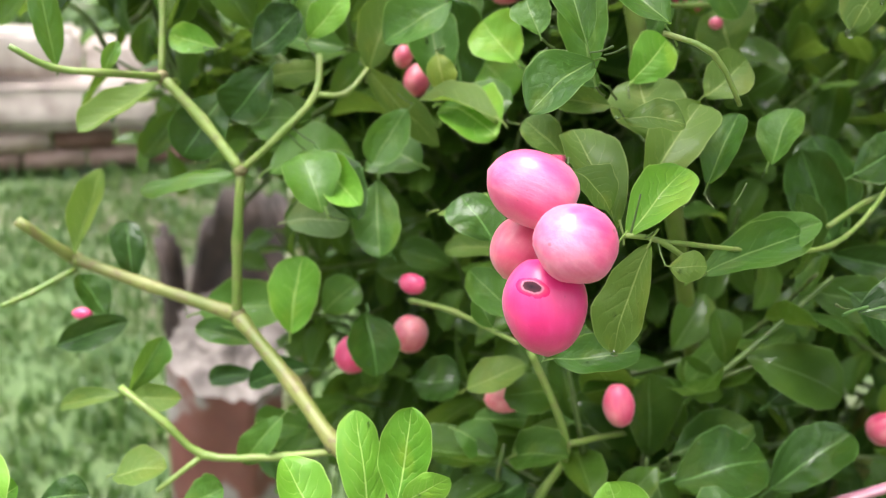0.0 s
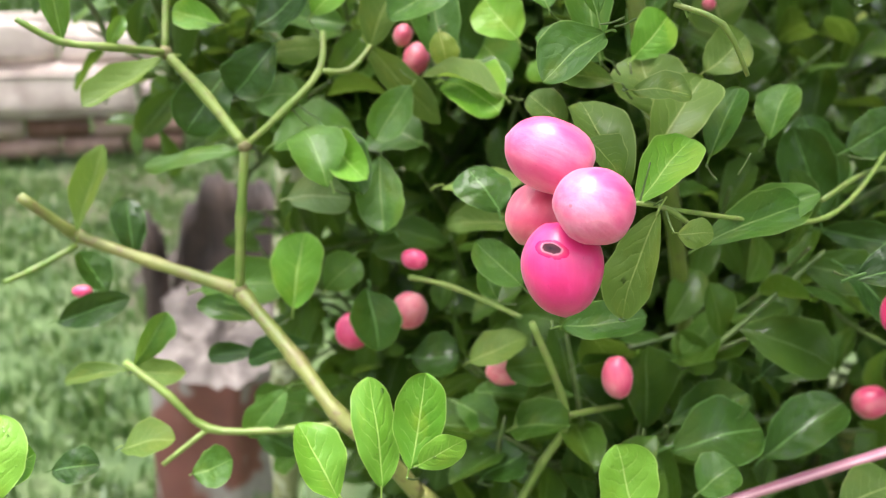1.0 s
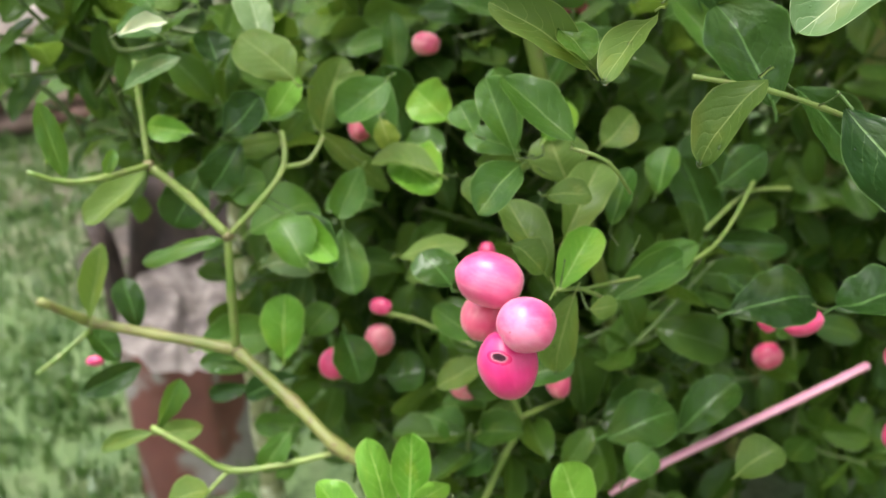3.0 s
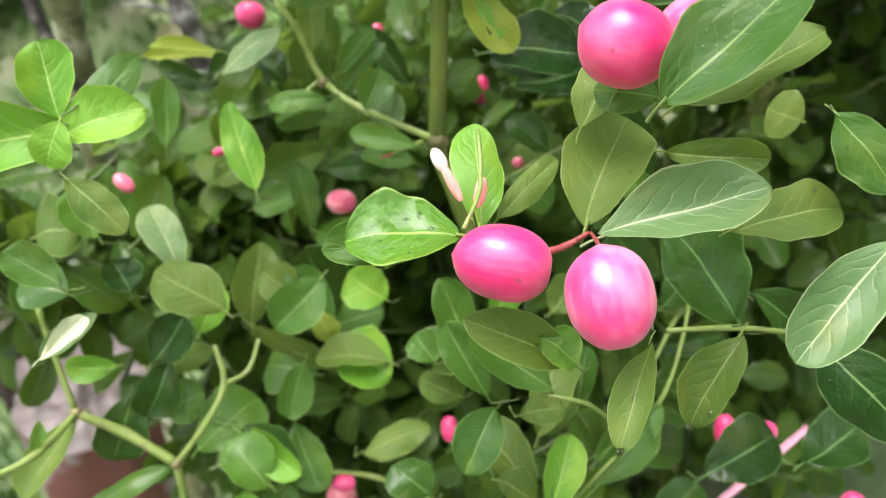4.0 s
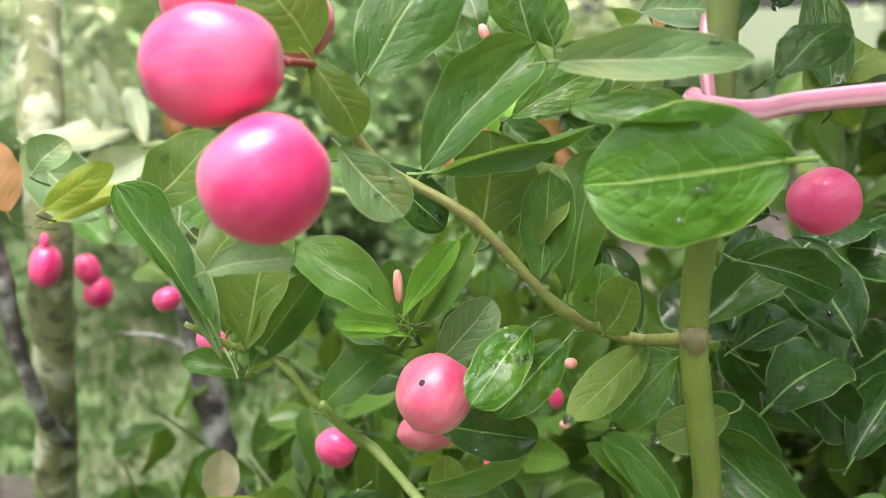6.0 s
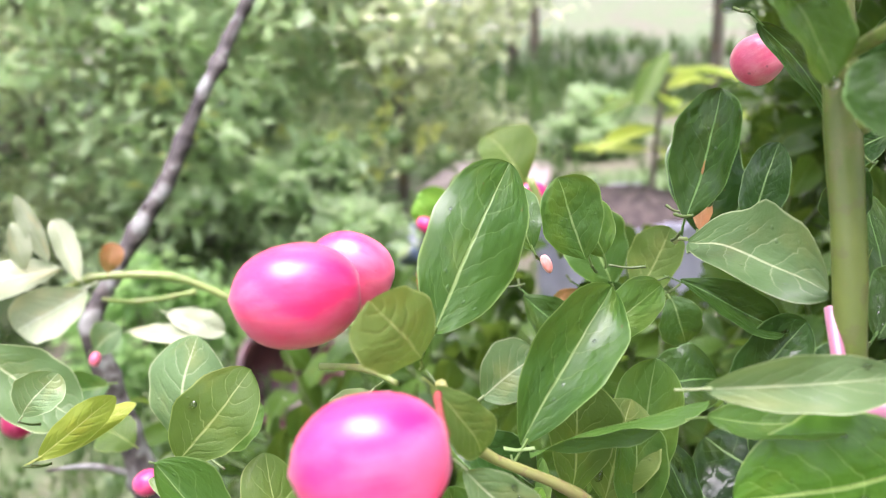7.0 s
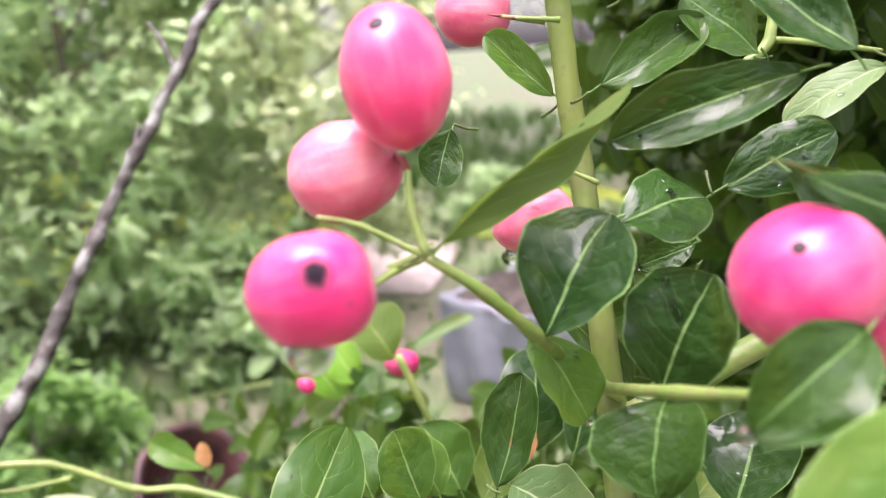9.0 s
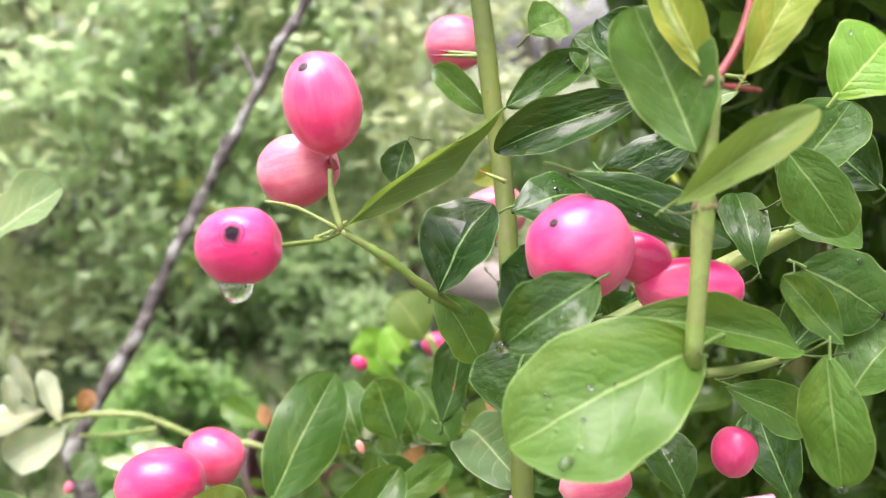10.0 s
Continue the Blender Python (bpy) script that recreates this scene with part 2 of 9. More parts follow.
FRUIT = {
    "pink": fruit_material("fruit_magenta", (0.55, 0.003, 0.100), (0.62, 0.012, 0.130), (0.71, 0.085, 0.210)),
    "pinkpale": fruit_material("fruit_pink_blush", (0.59, 0.010, 0.125), (0.66, 0.040, 0.175), (0.76, 0.180, 0.310)),
    "salmon": fruit_material("fruit_salmon", (0.54, 0.040, 0.125), (0.61, 0.105, 0.175), (0.69, 0.250, 0.280)),
    "red": fruit_material("fruit_red_pink", (0.50, 0.008, 0.090), (0.60, 0.020, 0.135), (0.68, 0.075, 0.200)),
}
FRUIT["deep"] = fruit_material("fruit_deep_magenta", (0.47, 0.002, 0.105), (0.54, 0.005, 0.130), (0.62, 0.030, 0.180))
FRUIT["rose"] = fruit_material("fruit_rose", (0.55, 0.008, 0.090), (0.63, 0.022, 0.120), (0.72, 0.110, 0.200))
FRUIT["blush"] = fruit_material("fruit_pale_blush", (0.60, 0.024, 0.160), (0.68, 0.085, 0.230), (0.77, 0.230, 0.370))
FRUIT["white"] = fruit_material("bud_white", (0.66, 0.50, 0.42), (0.74, 0.60, 0.52), (0.80, 0.70, 0.64))
FRUIT["bud"] = fruit_material("bud_coral", (0.68, 0.17, 0.14), (0.74, 0.28, 0.22), (0.78, 0.40, 0.34))
m, t, b = shader("dark_scar")
t.links.new(ramp(t, noise_at(t, 700.0), (0.3, (0.006, 0.003, 0.005)), (0.7, (0.035, 0.014, 0.02))), b.inputs["Base Color"])
b.inputs["Roughness"].default_value = 0.6
SCAR = m


def wound_material(name, *stops):
    """A withered patch that fades outwards into the skin."""
    m, t, b = shader(name)
    uv = put(t, "ShaderNodeUVMap")
    sx = t.nodes.new("ShaderNodeSeparateXYZ")
    t.links.new(uv.outputs["UV"], sx.inputs[0])
    q = maths(t, "ADD", sx.outputs["X"], maths(t, "MULTIPLY", maths(t, "SUBTRACT", noise_at(t, 9.0, 4.0), 0.5), 0.45))
    t.links.new(ramp(t, q, *stops), b.inputs["Base Color"])
    b.inputs["Roughness"].default_value, b.inputs["Specular IOR Level"].default_value = 0.6, 0.15
    return m


WOUND = wound_material("hole_scar", (0.0, (0.008, 0.004, 0.008)), (0.42, (0.020, 0.008, 0.016)), (0.58, (0.22, 0.035, 0.08)), (0.80, (0.48, 0.06, 0.15)), (0.98, (0.60, 0.018, 0.14)))
SLIT = wound_material("slit_scar", (0.0, (0.012, 0.004, 0.008)), (0.45, (0.06, 0.012, 0.022)), (0.57, (0.50, 0.20, 0.27)), (0.68, (0.54, 0.05, 0.13)), (0.98, (0.55, 0.008, 0.105)))
m, t, b = shader("red_stalk")
t.links.new(ramp(t, noise_at(t, 500.0), (0.3, (0.15, 0.020, 0.024)), (0.7, (0.30, 0.060, 0.050))), b.inputs["Base Color"])
b.inputs["Roughness"].default_value = 0.5
STALK = m
m, t, b = shader("water")
b.inputs["Transmission Weight"].default_value, b.inputs["Roughness"].default_value, b.inputs["IOR"].default_value = 1.0, 0.0, 1.33
WATER = m
m, t, b = shader("pink_plastic")
wv = put(t, "ShaderNodeUVMap")
sp = t.nodes.new("ShaderNodeSeparateXYZ")
t.links.new(wv.outputs["UV"], sp.inputs[0])
lines = maths(t, "SINE", maths(t, "MULTIPLY", sp.outputs["X"], 26.0))
t.links.new(ramp(t, lines, (0.1, (0.52, 0.20, 0.28)), (0.8, (0.80, 0.46, 0.54))), b.inputs["Base Color"])
b.inputs["Roughness"].default_value = 0.3
PINK_PLASTIC = m


# ---- building blocks ----
def mesh_of(name, bm, material=None, smooth=True):
    me = bpy.data.meshes.new(name)
    bm.to_mesh(me)
    bm.free()
    if material:
        me.materials.append(material)
    if smooth:
        for p in me.polygons:
            p.use_smooth = True
    return me


def part(name, bm, material, parent, label=""):
    ob = new(name, mesh_of(name, bm, material))
    ob.parent = parent
    if label:
        tagged(ob, label)
    return ob


def thing(name, place, label, category, group="", kind=""):
    ob = new(name)
    ob.location = place
    ob.empty_display_size = 0.05
    return tagged(ob, label, category, group, kind)


def tube(bm, points, radii, sides=10, knots=True, rng=RNG):
    """A closed, slightly uneven tube along a smooth line through the points."""
    pts = [Vector(p) for p in points]
    fine, rad = [], []
    n = len(pts)
    for i in range(n - 1):
        p0, p1, p2, p3 = pts[max(i - 1, 0)], pts[i], pts[i + 1], pts[min(i + 2, n - 1)]
        steps = max(3, min(10, int((p2 - p1).length / 0.006)))
        for k in range(steps):
            s = k / steps
            fine.append(0.5 * ((2 * p1) + (p2 - p0) * s + (2 * p0 - 5 * p1 + 4 * p2 - p3) * s * s + (3 * p1 - p0 - 3 * p2 + p3) * s**3))
            swell = 1.0 + (0.24 if knots and k == 0 and 0 < i else 0.10 if knots and rng.random() < 0.06 else 0.0)
            rad.append((radii[i] * (1 - s) + radii[i + 1] * s) * swell * rng.uniform(0.96, 1.05))
    fine.append(pts[-1])
    rad.append(radii[-1])
    rings, side = [], Vector((0.37, 0.61, 0.70))
    uvl = bm.loops.layers.uv.verify()
    for i, p in enumerate(fine):
        way = (fine[min(i + 1, len(fine) - 1)] - fine[max(i - 1, 0)]).normalized()
        a = (side - way * side.dot(way)).normalized()
        side = a
        b2 = way.cross(a)
        rings.append([bm.verts.new(p + (a * math.cos(6.28318 * k / sides) + b2 * math.sin(6.28318 * k / sides)) * rad[i]) for k in range(sides)])
    for i in range(len(rings) - 1):
        for k in range(sides):
            f = bm.faces.new((rings[i][k], rings[i][(k + 1) % sides], rings[i + 1][(k + 1) % sides], rings[i + 1][k]))
            for lp, (uu, vv) in zip(f.loops, ((k, i), (k + 1, i), (k + 1, i + 1), (k, i + 1))):
                lp[uvl].uv = (uu / sides, vv / max(1, len(rings) - 1))
    bm.faces.new(rings[0][::-1])
    bm.faces.new(rings[-1])


KINDS = 12


def leaf_outline(s, kind):
    """Half-width along the leaf, 0 at the base to 0 at the tip; blunt and widest past the middle."""
    widest = (0.53, 0.58, 0.49, 0.61, 0.55, 0.51, 0.63)[kind % 7]
    if s < widest:
        return 0.5 * math.sin(math.pi / 2 * (s / widest)) ** (0.66 + 0.08 * (kind % 3))
    q = (s - widest) / (1 - widest)
    return 0.5 * max(0.0, 1 - q ** (2.2 + 0.3 * (kind % 4))) ** 0.60


def leaf_point(s, q, kind):
    """A point of a leaf of length 1 along y and width 1 along x: cupped, folded at the midrib, wavy, bowed and twisted."""
    k = kind % KINDS
    fold = (0.16, 0.30, 0.08, 0.38, 0.22, 0.12, 0.26, 0.05, 0.34, 0.18, 0.10, 0.24)[k]
    cup = (0.30, 0.15, -0.35, 0.10, 0.45, 0.55, -0.20, 0.60, 0.20, -0.40, 0.35, 0.50)[k]
    bow = (0.22, -0.16, 0.34, 0.12, 0.28, 0.48, 0.55, -0.22, 0.40, 0.18, 0.30, -0.10)[k]
    twist = (0.25, -0.32, 0.12, 0.40, -0.20, 0.10, -0.45, 0.30, 0.18, -0.28, 0.36, -0.12)[k]
    h = max(leaf_outline(s, kind), 0.012)
    right = 1.0 if q > 0 else 0.0
    ripple = (0.036 * math.sin(7.0 * s + 2.1 * kind + 2.0 * right) + 0.020 * math.sin(17 * s + kind * 1.3 + 3.0 * right)) * q * q
    x = q * h * (1 + 0.06 * math.sin(5 * s + kind * 1.7 + 3 * right) + 0.025 * math.sin(21 * s + kind + q))
    z = fold * abs(x) * 0.8 + cup * x * x - bow * (s - 0.4) ** 2 * 1.2 + ripple + twist * x * (s - 0.3)
    z += 0.014 * math.sin(11 * s + kind) * (1 - abs(q))
    return Vector((x + (0.03 + 0.012 * (k % 3)) * math.sin(3 * s + kind), s, z))


def leaf_geometry(bm, kind, rows, cols, m=None, stalk=True):
    """One leaf with its own UVs, and a short stalk where wanted."""
    uvl = bm.loops.layers.uv.verify()
    grid = []
    for r in range(rows + 1):
        s = r / rows
        s = 0.5 - 0.5 * math.cos(math.pi * (0.03 + 0.97 * s)) if rows > 5 else s
        line = []
        for c in range(cols + 1):
            q = 2 * c / cols - 1
            co = leaf_point(s, q, kind)
            line.append((bm.verts.new(m @ co if m else co), (0.5 + 0.5 * q, s)))
        grid.append(line)
    for r in range(rows):
        for c in range(cols):
            quad = (grid[r][c], grid[r][c + 1], grid[r + 1][c + 1], grid[r + 1][c])
            f = bm.faces.new([v for v, _ in quad])
            for lp, (_, co) in zip(f.loops, quad):
                lp[uvl].uv = co
    if stalk:
        ring = []
        for (y, z, w) in ((0.04, 0.0, 0.022), (-0.06, -0.03, 0.020), (-0.13, -0.09, 0.024)):
            ring.append([bm.verts.new((m @ Vector((w * math.cos(a), y, z + w * math.sin(a)))) if m else Vector((w * math.cos(a), y, z + w * math.sin(a)))) for a in (0, 1.57, 3.14, 4.71)])
        for i in range(2):
            for k in range(4):
                f = bm.faces.new((ring[i][k], ring[i][(k + 1) % 4], ring[i + 1][(k + 1) % 4], ring[i + 1][k]))
                for lp in f.loops:
                    lp[uvl].uv = (0.5, 0.3)


def frame_of(base, tip, face):
    """The turn that lays y along base to tip and z towards face."""
    y = (Vector(tip) - Vector(base)).normalized()
    z = Vector(face) - y * Vector(face).dot(y)
    z.normalize()
    x = y.cross(z)
    return Matrix((x, y, z)).transposed()


LEAF_MESH = {}
for tone, mat in LEAF.items():
    for kind in range(KINDS):
        bm = bmesh.new()
        leaf_geometry(bm, kind, 22, 10)
        LEAF_MESH[tone, kind] = mesh_of("leaf", bm, mat)


def fruit_mesh(material, kind):
    """A plum-shaped berry of length 1 along z and width 1, with a shallow dent at the stalk and a nipple at the tip."""
    bm = bmesh.new()
    rings, seg = 18, 26
    rows = []
    for r in range(rings + 1):
        a = math.pi * r / rings
        rad = 0.5 * math.sin(a) ** (0.92 if kind else 0.98) * (1 + 0.05 * math.cos(a) * (1 if kind == 1 else -0.6))
        z = 0.5 * math.cos(a)
        z -= 0.045 * math.exp(-((a / 0.22) ** 2))
        z -= 0.022 * math.exp(-(((math.pi - a) / 0.12) ** 2))
        line = []
        for k in range(seg):
            q = 6.28318 * k / seg
            lump = 1 + 0.030 * math.sin(3 * q + kind) * math.sin(a) + 0.020 * math.sin(5 * q + 2 * a) + 0.028 * math.cos(q + 2 * kind) * math.cos(1.3 * a) + 0.012 * math.sin(2 * q + 5 * a + kind)
            line.append(bm.verts.new((rad * lump * math.cos(q), rad * lump * math.sin(q), z)))
        rows.append(line)
    for r in range(rings):
        for k in range(seg):
            bm.faces.new((rows[r][k], rows[r + 1][k], rows[r + 1][(k + 1) % seg], rows[r][(k + 1) % seg]))
    bmesh.ops.remove_doubles(bm, verts=bm.verts, dist=0.004)
    return mesh_of("fruit", bm, material)


FRUIT_MESH = {(tone, k): fruit_mesh(mat, k) for tone, mat in FRUIT.items() for k in range(3)}

# ---- ground ----
m, t, b = shader("wet_soil_and_moss")
tc = t.nodes.new("ShaderNodeTexCoord")
n1, n2, n3 = (noise_at(t, s, 6.0, tc.outputs["Object"]) for s in (1.3, 9.0, 70.0))
soil = ramp(t, n3, (0.3, (0.060, 0.048, 0.034)), (0.7, (0.190, 0.160, 0.115)))
moss = ramp(t, n2, (0.3, (0.048, 0.088, 0.027)), (0.7, (0.108, 0.164, 0.055)))
cover = ramp(t, maths(t, "ADD", n1, maths(t, "MULTIPLY", n2, 0.3)), (0.58, (0, 0, 0)), (0.80, (1, 1, 1)))
t.links.new(blend(t, cover, moss, soil), b.inputs["Base Color"])
b.inputs["Roughness"].default_value = 0.85
bump(t, b, n3, 0.8, 0.01)
SOIL = m


def span(a, b_, n, power):
    """Steps that are fine in the middle and coarse at the ends."""
    return [(a + b_) / 2 + (b_ - a) / 2 * math.copysign(abs(2 * i / n - 1) ** power, 2 * i / n - 1) for i in range(n + 1)]


def ground_height(x, y):
    """Gently uneven soil, lower on the side of the old stump."""
    d = math.hypot(x, y - 1)
    a, c = min(1.0, max(0.0, (-0.10 - x) / 0.35)), min(1.0, max(0.0, (4.4 - y) / 1.2))
    sunk = 0.27 * a * a * (3 - 2 * a) * c * c * (3 - 2 * c)
    return -sunk + 0.018 * noise.noise(Vector((x * 2.1, y * 2.1, 0))) + 0.05 * noise.noise(Vector((x * 0.5, y * 0.5, 3.0))) * min(1.0, d / 2) - 0.02


bm = bmesh.new()
xs, ys = span(-300, 300, 110, 4.2), span(-298, 302, 110, 4.2)
rows = [[bm.verts.new((x, y, ground_height(x, y))) for x in xs] for y in ys]
for j in range(len(ys) - 1):
    for i in range(len(xs) - 1):
        bm.faces.new((rows[j][i], rows[j][i + 1], rows[j + 1][i + 1], rows[j + 1][i]))
ground = tagged(new("ground", mesh_of("ground", bm, SOIL)), "wet mossy garden soil with patches of grass", "ground", kind="structure")

m, t, b = shader("grass_blade")
rnd = t.nodes.new("ShaderNodeNewGeometry").outputs["Random Per Island"]
t.links.new(ramp(t, rnd, (0.0, (0.024, 0.062, 0.012)), (0.6, (0.054, 0.112, 0.024)), (1.0, (0.125, 0.165, 0.055))), b.inputs["Base Color"])
b.inputs["Roughness"].default_value = 0.45
tr = put(t, "ShaderNodeBsdfTranslucent", Color=(0.13, 0.25, 0.05, 1))
mx = put(t, "ShaderNodeMixShader", Fac=0.3)
t.links.new(b.outputs[0], mx.inputs[1])
t.links.new(tr.outputs[0], mx.inputs[2])
t.links.new(mx.outputs[0], t.nodes["Material Output"].inputs["Surface"])
GRASS = m


def blades(name, count, x0, x1, y0, y1, low, high, seed, label, wide=0.0035, gap=0.42):
    """A sward: bent, tapering blades in tufts, thinner where the noise leaves bare patches."""
    r = random.Random(seed)
    verts, faces = [], []
    while len(faces) < count * 2:
        cx, cy = r.uniform(x0, x1), r.uniform(y0, y1)
        if math.hypot(cx - 1.015, cy - 1.88) < 0.24 or math.hypot(cx - 1.18, cy - 3.10) < 0.36:
            continue
        if noise.noise(Vector((cx * 1.7, cy * 1.7, seed))) * 0.5 + 0.5 < gap * r.uniform(0.6, 1.1):
            continue
        for _ in range(r.randint(3, 8)):
            x, y = cx + r.gauss(0, 0.02), cy + r.gauss(0, 0.02)
            z, h, a, lean = ground_height(x, y), r.uniform(low, high), r.uniform(0, 6.283), r.uniform(0.1, 0.8)
            w = wide * r.uniform(0.6, 1.5)
            dx, dy = math.cos(a), math.sin(a)
            n = len(verts)
            for s, k in ((0, 1.0), (0.55, 0.8)):
                px, py, pz = x + dx * lean * h * s * s, y + dy * lean * h * s * s, z + h * s
                verts += [(px - dy * w * k, py + dx * w * k, pz), (px + dy * w * k, py - dx * w * k, pz)]
            verts.append((x + dx * lean * h, y + dy * lean * h, z + h * (1 - 0.3 * lean)))
            faces += [(n, n + 1, n + 3, n + 2), (n + 2, n + 3, n + 4)]
    me = bpy.data.meshes.new(name)
    me.from_pydata(verts, [], faces)
    me.materials.append(GRASS)
    return tagged(new(name, me), label, "grass", kind="stuff")


blades("grass", 30000, -2.7, 0.1, 0.75, 3.4, 0.018, 0.060, 3, "short bright green wet grass round the stump", 0.0030, 0.30)
blades("grass", 9000, -3.6, 0.0, 2.6, 5.0, 0.03, 0.09, 4, "short green grass behind the low wall", 0.005, 0.35)
blades("grass", 9000, 0.0, 3.4, 1.7, 7.0, 0.05, 0.15, 5, "mixed green grass and weeds beside the path", 0.005, 0.5)
blades("grass", 6000, -5.0, 5.5, 4.4, 10.0, 0.10, 0.30, 6, "tall rough grass under the far trees", 0.010, 0.4)
blades("grass", 26000, -6.0, 6.0, -5.0, 6.0, 0.02, 0.07, 7, "thin rough grass over the garden soil", 0.006, 0.45)


# ---- background trees ----
def crown_material(name, dark, light, gloss=0.4):
    m, t, b = shader(name)
    rnd = t.nodes.new("ShaderNodeNewGeometry").outputs["Random Per Island"]
    n = noise_at(t, 2.5, 3.0)
    f = maths(t, "ADD", maths(t, "MULTIPLY", rnd, 0.6), maths(t, "MULTIPLY", n, 0.4))
    t.links.new(ramp(t, f, (0.2, dark), (0.75, light), (0.98, (0.43, 0.46, 0.18))), b.inputs["Base Color"])
    b.inputs["Roughness"].default_value = gloss
    tr = put(t, "ShaderNodeBsdfTranslucent", Color=(*(min(0.8, 1.8 * c) for c in light), 1))
    mx = put(t, "ShaderNodeMixShader", Fac=0.58)
    t.links.new(b.outputs[0], mx.inputs[1])
    t.links.new(tr.outputs[0], mx.inputs[2])
    t.links.new(mx.outputs[0], t.nodes["Material Output"].inputs["Surface"])
    return m


BRIGHT = crown_material("young_shrub_leaf", (0.085, 0.180, 0.050), (0.210, 0.340, 0.110))
# These three leaf greens are paled and greyed to paint in haze.
CITRUS = crown_material("citrus_leaf_hazed", (0.125, 0.200, 0.100), (0.410, 0.500, 0.270))
HEDGE = crown_material("hedge_leaf_hazed", (0.120, 0.200, 0.100), (0.320, 0.420, 0.220))
FAR = crown_material("far_leaf_hazed", (0.180, 0.235, 0.140), (0.400, 0.460, 0.300), 0.5)


def leafy(verts, faces, centre, spread, count, size, r):
    """A loose clump of small folded leaves."""
    for _ in range(count):
        p = Vector(centre) + Vector((r.gauss(0, 1), r.gauss(0, 1), r.gauss(0, 0.8))) * spread
        d = Vector((r.gauss(0, 1), r.gauss(0, 1), r.gauss(-0.1, 0.7))).normalized()
        s = d.cross(Vector((r.gauss(0, 0.4), r.gauss(0, 0.4), 1))).normalized()
        up = s.cross(d)
        ln = size * r.uniform(0.6, 1.3)
        w = ln * r.uniform(0.22, 0.32)
        n = len(verts)
        verts += [tuple(p), tuple(p + d * ln * 0.5 + s * w + up * w * 0.3), tuple(p + d * ln), tuple(p + d * ln * 0.5 - s * w + up * w * 0.3)]
        faces += [(n, n + 1, n + 2), (n, n + 2, n + 3)]


def tree(name, place, height, reach, low, clumps, per, size, leaf_mat, bark, seed, label, category="tree", girth=0.02, group=""):
    r = random.Random(seed)
    x, y, z = place[0], place[1], ground_height(place[0], place[1]) - 0.02
    ob = thing(name, (x, y, z), label, category, group)
    bm = bmesh.new()
    top = Vector((r.uniform(-0.1, 0.1) * height, r.uniform(-0.1, 0.1) * height, height * 0.8))
    line = [Vector((0, 0, 0)), top * 0.33 + Vector((r.gauss(0, 0.015), r.gauss(0, 0.015), 0)) * height, top * 0.66, top]
    tube(bm, line, [girth * 1.3, girth, girth * 0.7, girth * 0.25], 8, rng=r)
    part("trunk", bm, bark, ob)
    verts, faces = [], []
    clumps, per = int(clumps * 0.85), int(per * 1.65)
    for k in range(clumps):
        h = low + (height - low) * r.random() ** 0.9
        a, q = r.uniform(0, 6.283), math.sqrt(r.random())
        bulge = math.sin(math.pi * min(0.98, 0.18 + 0.8 * (h - low) / max(0.01, height - low))) ** 0.6
        c = Vector((math.cos(a) * reach * q * bulge, math.sin(a) * reach * q * bulge, h)) + top * 0.2 * h / height
        leafy(verts, faces, c, reach * r.uniform(0.09, 0.15), per, size, r)
        if k % 5 == 0:
            bm = bmesh.new()
            st = top * min(0.95, max(0.15, (h - 0.3 * reach) / top.z))
            tube(bm, [st, (st + c) / 2 + Vector((0, 0, -0.05 * reach)), c], [girth * 0.5, girth * 0.33, girth * 0.12], 5, rng=r)
            part("limb", bm, bark, ob)
    me = bpy.data.meshes.new("crown")
    me.from_pydata(verts, [], faces)
    me.materials.append(leaf_mat)
    cr = new("crown", me)
    cr.parent = ob
    return ob


citrus = tree("citrus_tree", (0.75, 2.88), 1.55, 0.50, 0.20, 120, 46, 0.060, CITRUS, GREY_BARK, 11, "small citrus tree with unripe fruit, its leaf green paled for haze", girth=0.018, group="citrus trees")
bushy = tree("citrus_tree", (0.10, 3.05), 1.7, 0.62, 0.06, 120, 42, 0.066, HEDGE, GREY_BARK, 12, "bushy citrus tree, its dark leaf green paled for haze", girth=0.02, group="citrus trees")
tree("citrus_tree", (-0.42, 3.55), 1.8, 0.60, 0.10, 110, 42, 0.070, CITRUS, GREY_BARK, 17, "leafy citrus tree, its leaf green paled for haze", girth=0.02, group="citrus trees")
tree("citrus_tree", (0.48, 3.80), 1.9, 0.62, 0.15, 110, 42, 0.075, HEDGE, GREY_BARK, 18, "leafy citrus tree, its leaf green greyed for haze", girth=0.02, group="citrus trees")
tree("shrub", (-0.13, 2.12), 0.22, 0.21, 0.02, 30, 55, 0.042, BRIGHT, GREY_BARK, 13, "low bright green shrub on the grass", "shrub", 0.008, "low shrubs in the grass")
tree("shrub", (0.40, 2.55), 0.34, 0.25, 0.03, 34, 55, 0.050, HEDGE, GREY_BARK, 14, "low dark green shrub under the citrus tree", "shrub", 0.008, "low shrubs in the grass")
tree("shrub", (-1.6, 4.2), 0.55, 0.42, 0.03, 45, 55, 0.055, HEDGE, GREY_BARK, 15, "leafy green shrub in the grass", "shrub", 0.010, "low shrubs in the grass")
tree("shrub", (2.00, 3.7), 0.26, 0.22, 0.02, 26, 50, 0.050, HEDGE, GREY_BARK, 16, "green shrub beside the concrete slab", "shrub", 0.010, "low shrubs in the grass")
